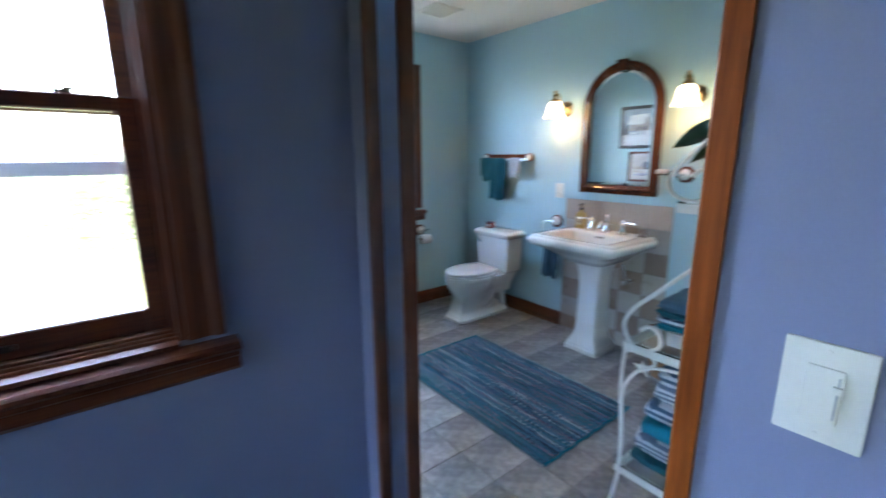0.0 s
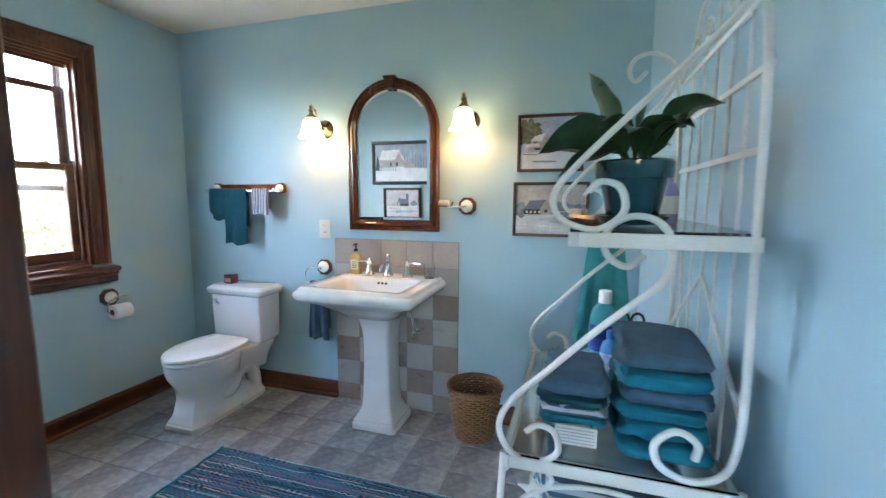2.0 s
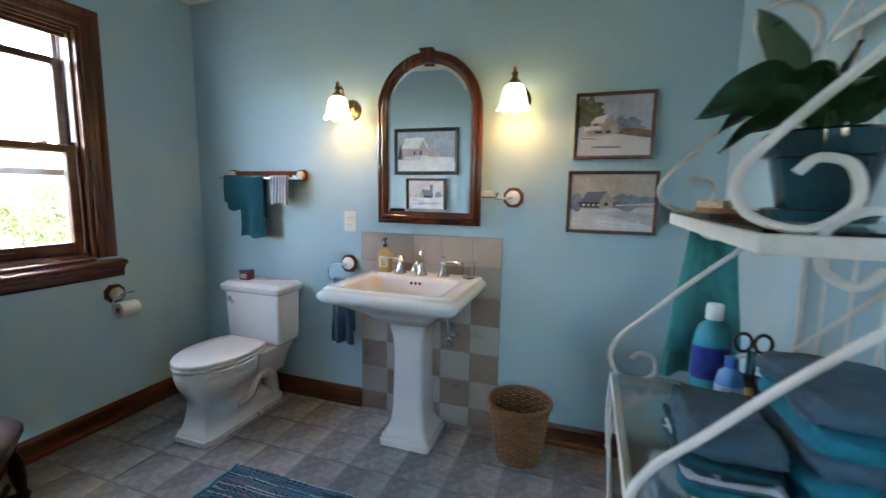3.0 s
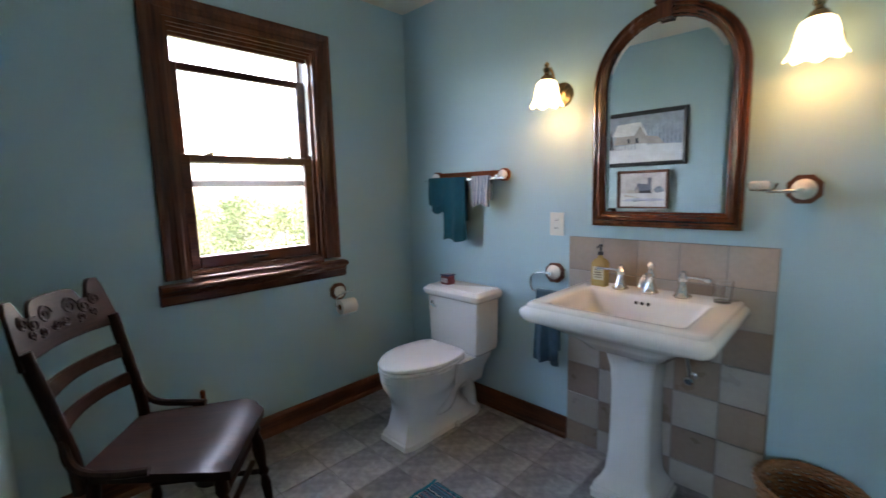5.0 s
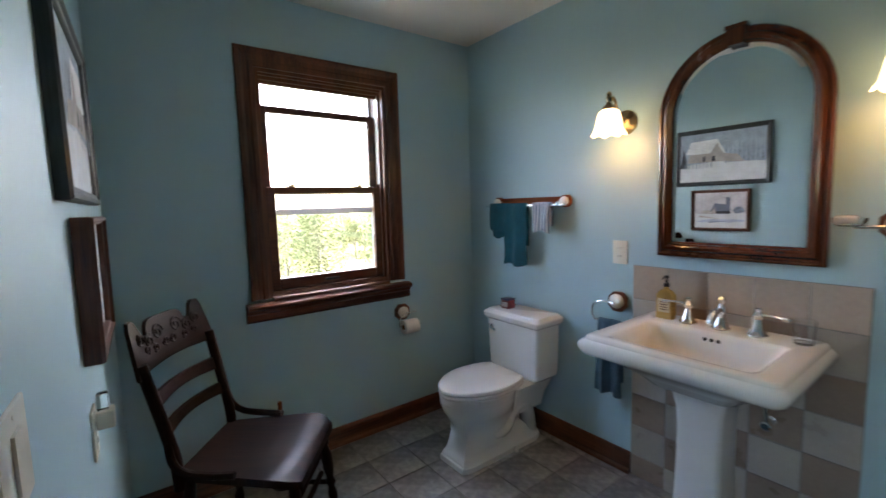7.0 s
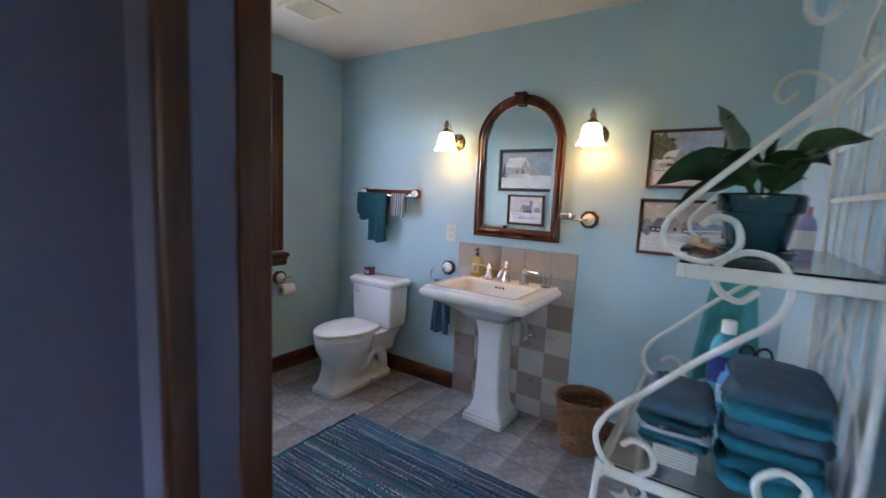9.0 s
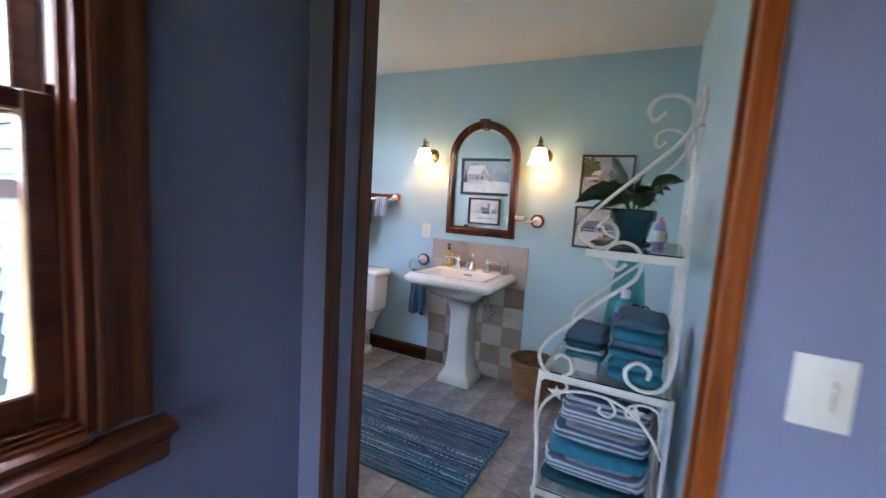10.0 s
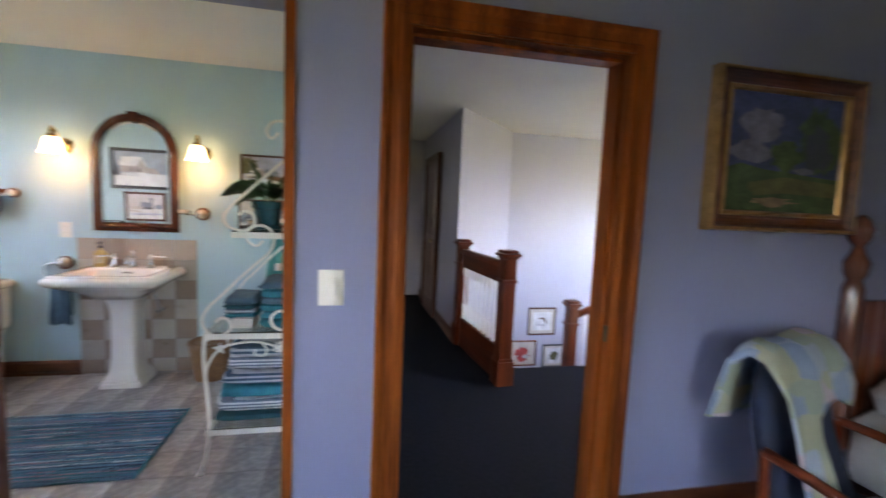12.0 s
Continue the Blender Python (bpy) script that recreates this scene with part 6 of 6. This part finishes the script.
def hall_door(m, w, h, label, name):
    t = thing(name, m, label, "door")
    t["kind"] = "structure"
    bm = bmesh.new()
    for x0, x1, z0, z1 in ((0, 0.11, 0, h), (w - 0.11, w, 0, h), (0.11, w - 0.11, 0, 0.2), (0.11, w - 0.11, h - 0.12, h), (0.11, w - 0.11, 0.95, 1.07), (w / 2 - 0.045, w / 2 + 0.045, 0.2, 0.95), (w / 2 - 0.045, w / 2 + 0.045, 1.07, h - 0.12)):
        box(bm, x0, -0.02, z0, x1, 0.02, z1)
    part("stiles_and_rails", bm, OAK[2], t, "", None)
    for x0, x1 in ((0.11, w / 2 - 0.045), (w / 2 + 0.045, w - 0.11)):
        for z0, z1 in ((0.2, 0.95), (1.07, h - 0.12)):
            part("panel", B(x0 - 0.002, -0.01, z0 - 0.002, x1 + 0.002, 0.01, z1 + 0.002), OAK[2], t, "", None)
    part("casing", frame_bars(bmesh.new(), 1, -0.02, 0.04, -0.1, w + 0.1, 0, h + 0.1, 0.098, 0.001), OAK[2], t, "", None)
    part("door_knob", lathe(bmesh.new(), [(0.028, 0.02), (0.028, 0.026), (0.01, 0.03), (0.01, 0.05), (0.027, 0.06), (0.027, 0.075), (0.012, 0.084)], 18, (0.06, 0, 1.0), "Y"), BRASS, t)


hall_door(pose(4.62, -0.965, 0), 0.76, 2.03, "closed panelled oak door in the hall", "door_2")
dw = thing("door_3", pose(6.0, 0, 0), "oak-cased doorway at the hall end", "doorway")
dw["kind"] = "structure"
part("casing", casing(bmesh.new(), 0, 0, -1, -0.64, 0.09, 0, 2.04), OAK[2], dw, "", None)
bm = B(-0.002, -0.65, 0, 0.122, -0.63, 2.05)
part("jamb", bm, OAK[2], dw, "", None)

# ---- bedroom things ----
gp = [(0, 0), (0, 0.75), (0.06, 1.0), (0.2, 1.0), (0.28, 0.8), (0.4, 0.62), (0.6, 0.5), (0.74, 0.55), (0.8, 0.7), (0.92, 0.66), (1.0, 0.45), (1.0, 0)]
shapes = [(VIOLET, blob(0.27, 0.74, 0.17, 0.14, 22, 5, 0.25)), (VIOLET, blob(0.2, 0.5, 0.16, 0.1, 20, 6, 0.3)), (GREENP, [(0, 0.36), (0.12, 0.4), (0.3, 0.36), (1, 0.3), (1, 0), (0, 0)]), (GREENP, blob(0.8, 0.62, 0.2, 0.28, 26, 7, 0.25)), (DARKP, blob(0.78, 0.55, 0.13, 0.2, 22, 8, 0.3)), (GREENP, blob(0.5, 0.48, 0.14, 0.14, 22, 9, 0.3)), (OLIVE, [(0.2, 0.24), (0.5, 0.3), (1, 0.26), (1, 0.14), (0.5, 0.16), (0.15, 0.12)]), (VIOLET, blob(0.68, 0.36, 0.09, 0.03, 12, 3)), (BROWNP, blob(0.4, 0.08, 0.2, 0.04, 16, 2, 0.4)), (GREENP, blob(0.12, 0.12, 0.14, 0.1, 16, 4, 0.4))]
picture(pose(D - 0.001, -1.645, 1.712, 0, 1.5, 0), 0.74, 0.645, 0.085, 0.055, GOLDF, BLUESKY, shapes, "oil landscape with dark trees in a gilt frame with dark cove", "framed_painting", gp, OAK[1])

NAVY = mat("navy_upholstery", (0.012, 0.02, 0.042), 0.9, var=0.25, scale=30, fine=350, bump=0.6)
ac = thing("armchair", pose(0.11, -1.64, 0, 0, 0, 196) @ Matrix.Scale(0.93, 4), "navy upholstered armchair with bent wooden arms", "armchair")
# local x: forward
rings = []
for i in range(15):
    u = i / 14
    z = 0.34 + 0.70 * u
    x = -0.18 - 0.20 * u - 0.05 * math.sin(math.pi * u)
    hw = 0.27 * (1 - 0.25 * max(0, (u - 0.6) / 0.4) ** 2.2)
    th = 0.055 * (1 - 0.6 * max(0, (u - 0.85) / 0.15) ** 2)
    rings.append([(x + th * math.cos(a) * (1.0), hw * math.copysign(abs(math.sin(a)) ** 0.5, math.sin(a)), z + 0.02 * math.cos(a)) for a in [2 * math.pi * k / 24 for k in range(24)]])
part("backrest", loft(bmesh.new(), rings), NAVY, ac, "tall padded navy back", 60)
part("seat", loft(bmesh.new(), [rrect(-0.24, -0.27, 0.32, 0.27, 0.06, 0.33), rrect(-0.26, -0.29, 0.34, 0.29, 0.08, 0.37), rrect(-0.26, -0.29, 0.34, 0.29, 0.08, 0.42), rrect(-0.22, -0.25, 0.30, 0.25, 0.08, 0.455)]), NAVY, ac, "", 50)
for s in (-1, 1):
    part("arm", tube(bmesh.new(), smooth_points([(-0.30, s * 0.30, 0.70), (-0.12, s * 0.32, 0.68), (0.12, s * 0.335, 0.64), (0.29, s * 0.33, 0.61), (0.335, s * 0.325, 0.55), (0.33, s * 0.32, 0.4), (0.32, s * 0.315, 0.0)]), 0.02, 10), CHERRY[0], ac, "bent cherry wood arm")
    part("back_leg", tube(bmesh.new(), [(-0.3, s * 0.3, 0.7), (-0.28, s * 0.3, 0.35), (-0.34, s * 0.3, 0.0)], 0.018, 10), CHERRY[2], ac)
    part("side_rail", B(-0.29, s * 0.305 - 0.012, 0.3, 0.33, s * 0.305 + 0.012, 0.36, 0.004), CHERRY[0], ac)

QUILT = mat("pastel_patchwork", (0.5, 0.55, 0.5), 0.95, scale=30, fine=200, bump=0.6)
n, l = QUILT.node_tree.nodes, QUILT.node_tree.links
tc, vor, cr2 = n.new("ShaderNodeTexCoord"), n.new("ShaderNodeTexVoronoi"), n.new("ShaderNodeValToRGB")
vor.distance, vor.inputs["Scale"].default_value, vor.inputs["Randomness"].default_value = "CHEBYCHEV", 9, 0.25
sp = n.new("ShaderNodeSeparateColor")
for i, (p, c) in enumerate([(0.0, (0.34, 0.40, 0.48)), (0.25, (0.28, 0.34, 0.27)), (0.45, (0.44, 0.36, 0.40)), (0.62, (0.22, 0.30, 0.42)), (0.8, (0.36, 0.37, 0.26)), (1.0, (0.50, 0.50, 0.50))]):
    e = cr2.color_ramp.elements[i] if i < 2 else cr2.color_ramp.elements.new(p)
    e.position, e.color = p, (*c, 1)
cr2.color_ramp.interpolation = "CONSTANT"
l.new(tc.outputs["Object"], vor.inputs["Vector"])
l.new(vor.outputs["Color"], sp.inputs[0])
l.new(sp.outputs[0], cr2.inputs[0])
l.new(cr2.outputs[0], n["Principled BSDF"].inputs["Base Color"])
bm = bmesh.new()
prof = [(-0.53, 0.72), (-0.515, 0.80), (-0.50, 0.89), (-0.485, 0.98), (-0.47, 1.04), (-0.42, 1.078), (-0.36, 1.06), (-0.31, 1.0), (-0.275, 0.9), (-0.235, 0.78), (-0.20, 0.66), (-0.165, 0.55), (-0.12, 0.476)]
nu = 15
grid = {}
for side in (0, 1):
    for j, (x, z) in enumerate(prof):
        for i in range(nu):
            u = i / (nu - 1) * 2 - 1
            ex = max(0, abs(u) - 0.72) / 0.28
            cut = (1 - 0.4 * (u + 1) / 2) if j > 6 else 1
            zz = z - (0.05 * ex * ex if 3 < j < 8 else 0)
            if j > 6 and u > -0.35:
                zz = max(zz, 0.84 + 0.02 * math.sin(u * 9))
                x2 = -0.262 + 0.01 * math.sin(u * 5) if zz > z else x
            else:
                x2 = x
            o = 0.008 if side == 0 else -0.004
            grid[side, j, i] = bm.verts.new((x2 + 0.016 + o * (1 if j > 5 else -1) + 0.012 * math.sin(u * 7 + j * 0.4), u * 0.29, zz + (o if 3 < j < 8 else 0) + 0.01 * math.sin(u * 5)))
for side in (0, 1):
    for j in range(len(prof) - 1):
        for i in range(nu - 1):
            q = (grid[side, j, i], grid[side, j, i + 1], grid[side, j + 1, i + 1], grid[side, j + 1, i])
            bm.faces.new(q if side else q[::-1])
for j in range(len(prof) - 1):
    for i in (0, nu - 1):
        bm.faces.new((grid[0, j, i], grid[0, j + 1, i], grid[1, j + 1, i], grid[1, j, i]))
for i in range(nu - 1):
    for j in (0, len(prof) - 1):
        bm.faces.new((grid[0, j, i], grid[0, j, i + 1], grid[1, j, i + 1], grid[1, j, i]))
bmesh.ops.recalc_face_normals(bm, faces=bm.faces)
q = part("quilt", bm, QUILT, None, "", 60)
q.matrix_world = ac.matrix_world.copy()
tagged(q, "pastel patchwork quilt draped over the armchair back", "quilt")
cush = part("cushion", loft(bmesh.new(), [[(0.17 * k * math.copysign(abs(math.cos(a)) ** 0.6, math.cos(a)) + 0.04, 0.17 * k * math.copysign(abs(math.sin(a)) ** 0.6, math.sin(a)), zz) for a in [2 * math.pi * i / 28 for i in range(28)]] for k, zz in ((0.4, 0.458), (0.85, 0.47), (1.0, 0.50), (0.9, 0.535), (0.5, 0.555))]), mat("pale_lace_cushion", (0.52, 0.56, 0.62), 0.95, var=0.2, scale=40, fine=200, bump=0.8), None, "", 60)
cush.matrix_world = ac.matrix_world.copy()
tagged(cush, "pale blue lace cushion on the armchair seat", "cushion")

bed = thing("bed", pose(0.64, -2.95, 0), "mahogany bed with turned posts and pale bedding", "bed")
for yy in (-0.75, 0.86):
    part("bedpost", lathe(bmesh.new(), [(0.035, 0), (0.04, 0.3), (0.045, 0.32), (0.045, 0.62), (0.03, 0.66), (0.042, 0.72), (0.042, 1.15), (0.03, 1.19), (0.045, 1.22), (0.05, 1.27), (0.03, 1.31), (0.022, 1.34), (0.045, 1.38), (0.05, 1.42), (0.03, 1.46), (0.01, 1.48)], 20, (0, yy, 0)), MAHOG, bed)
part("headboard", B(-0.018, -0.71, 0.4, 0.018, 0.82, 1.1, 0.01), MAHOG, bed)
part("mattress", loft(bmesh.new(), [rrect(-2.0, -0.74, -0.03, 0.84, 0.06, 0.3), rrect(-2.02, -0.76, -0.03, 0.86, 0.08, 0.36), rrect(-2.02, -0.76, -0.03, 0.86, 0.08, 0.56), rrect(-1.96, -0.7, -0.06, 0.8, 0.1, 0.62)]), mat("pale_bedspread", (0.6, 0.6, 0.58), 0.95, var=0.1, scale=10, bump=0.6), bed, "pale bedspread")
for yy in (-0.64, 0.74):
    part("foot_leg", B(-1.95, yy - 0.04, 0.0, -1.87, yy + 0.04, 0.3), MAHOG, bed)
pil = part("pillow", loft(bmesh.new(), [rrect(-0.4, 0.22, -0.06, 0.8, 0.1, 0.625), rrect(-0.42, 0.18, -0.04, 0.83, 0.12, 0.70), rrect(-0.38, 0.24, -0.08, 0.77, 0.12, 0.78)]), WHITET, None, "", 60)
pil.matrix_world = bed.matrix_world.copy()
tagged(pil, "plump white pillow against the headboard", "pillow")

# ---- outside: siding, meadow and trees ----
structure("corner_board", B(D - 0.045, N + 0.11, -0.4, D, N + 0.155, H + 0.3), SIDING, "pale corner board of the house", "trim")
GRASS = mat("spring_meadow", (0.085, 0.09, 0.04), 1.0, var=0.4, scale=0.12, fine=6, bump=0.4, spec=0.0)
structure("ground", B(-400, -400, -3.4, 400, 900, -3.2), GRASS, "pale green meadow below the windows", "ground")
BARK = mat("grey_bark", (0.13, 0.11, 0.09), 0.95, var=0.4, scale=8, bump=0.8)
LEAVES = mat("spring_leaves", (0.115, 0.125, 0.055), 0.8, var=0.3, scale=2.5, fine=30, spec=0.1)
LEAVES.node_tree.nodes["Principled BSDF"].inputs["Subsurface Weight"].default_value = 0.0


def tree(seed, h):
    rng = random.Random(seed)
    t = thing("tree", pose(0, 0, 0), "young leafy tree in the meadow", "tree", "trees beyond the window")
    bm = tube(bmesh.new(), [(0, 0, -0.1), (0.05, 0.02, h * 0.3), (-0.04, 0.05, h * 0.6), (0.02, 0.0, h * 0.9)], 0.11, 8, [1, 0.8, 0.5, 0.2])
    ends = []
    for k in range(11):
        z = h * rng.uniform(0.22, 0.8)
        a = rng.uniform(0, 6.28)
        ln = h * rng.uniform(0.16, 0.32) * (1.15 - z / h)
        e = (ln * math.cos(a), ln * math.sin(a), z + ln * rng.uniform(0.5, 1.0))
        tube(bm, [(0, 0, z), (e[0] * 0.5, e[1] * 0.5, z + (e[2] - z) * 0.4), e], 0.035, 5, [1, 0.7, 0.3])
        ends.append(e)
    part("trunk", bm, BARK, t, "", 60)
    vs, fs = [], []
    for e in ends + [(0, 0, h * 0.92), (0.2, 0.1, h * 0.8)]:
        for _ in range(5):
            c = Vector(e) + Vector((rng.gauss(0, 0.35), rng.gauss(0, 0.35), rng.gauss(0, 0.35)))
            for _ in range(26):
                p = c + Vector((rng.gauss(0, 0.22), rng.gauss(0, 0.22), rng.gauss(0, 0.18)))
                u = Vector((rng.gauss(0, 1), rng.gauss(0, 1), rng.gauss(0, 1))).normalized()
                v = u.orthogonal().normalized()
                s = rng.uniform(0.05, 0.1)
                b = len(vs)
                vs += [p - u * s, p + v * s * 0.6, p + u * s, p - v * s * 0.6]
                fs.append((b, b + 1, b + 2, b + 3))
    me = bpy.data.meshes.new("crown")
    me.from_pydata([tuple(q) for q in vs], [], fs)
    me.materials.append(LEAVES)
    ob = new("crown", me)
    ob.parent = t
    return t


rng = random.Random(77)
kinds = [tree(k, 4.2 + 0.5 * k) for k in range(3)]
spots = []
while len(spots) < 200:
    y = rng.uniform(18, 62)
    x = rng.uniform(-0.75 * y, 0.95 * y)
    if all((x - a) ** 2 + (y - b) ** 2 > 1.6 for a, b in spots):
        spots.append((x, y))
for i, (x, y) in enumerate(spots):
    m = pose(x, y, -3.2, 0, 0, rng.uniform(0, 360)) @ Matrix.Scale(rng.uniform(0.75, 1.05), 4)
    if i < 3:
        kinds[i].matrix_world = m
    else:
        ob = copy_thing(kinds[i % 3], m)
        ob.matrix_world = m

# ---- pieces: siding boards, wall tiles, floor tiles ----
wall_ext = bpy.data.objects["wall_bath_west"]
prof = [(0.0, 0.0), (-0.024, 0.0), (-0.024, 0.008), (-0.006, 0.124), (0.0, 0.124)]
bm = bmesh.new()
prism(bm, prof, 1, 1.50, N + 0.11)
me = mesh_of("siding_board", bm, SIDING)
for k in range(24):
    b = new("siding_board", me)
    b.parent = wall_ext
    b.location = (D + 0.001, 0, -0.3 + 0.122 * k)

panel = tagged(part("tile_panel", B(W - 0.006, 1.333, 0, W - 0.0005, 2.172, 1.083), GROUT, None, "", None), "checkered taupe and grey wall tile panel behind the sink", "wall tile", kind="structure")
ys = [2.1715, 2.003, 1.838, 1.668, 1.495, 1.3335]
zs = [1.0825, 0.919, 0.755, 0.598, 0.434, 0.27, 0.112, 0.0]
rng = random.Random(5)
for r in range(7):
    for c in range(5):
        a = (r + c) % 2 == 0 if r > 0 else c == 1
        bm = B(W - 0.0105, ys[c + 1] + 0.0016, zs[r + 1] + 0.0016, W - 0.0055, ys[c] - 0.0016, zs[r] - 0.0016, 0.0018, seg=1)
        part("wall_tile", bm, TILE_C if r == 0 else TILE_A if a else TILE_B, panel, "", None)

P, g = 0.2375, 0.0016
bm = B(-P / 2 + g, -P / 2 + g, -0.0045, P / 2 - g, P / 2 - g, 0.0, 0.0014, seg=1)
tile_mesh = mesh_of("floor_tile", bm, SLATE)
nx0, ny0 = 2.66 + P / 2, 1.23 + P / 2
for i in range(-9, 3):
    for j in range(-6, 12):
        x, y = nx0 + i * P, ny0 + j * P
        if x - P / 2 > W or x + P / 2 < DB - 0.05 or y - P / 2 > N or y + P / 2 < 0.28:
            continue
        o = new("floor_tile", tile_mesh)
        o.parent = bath_floor
        o.location = (x, y, rng.uniform(-0.0006, 0.0004))
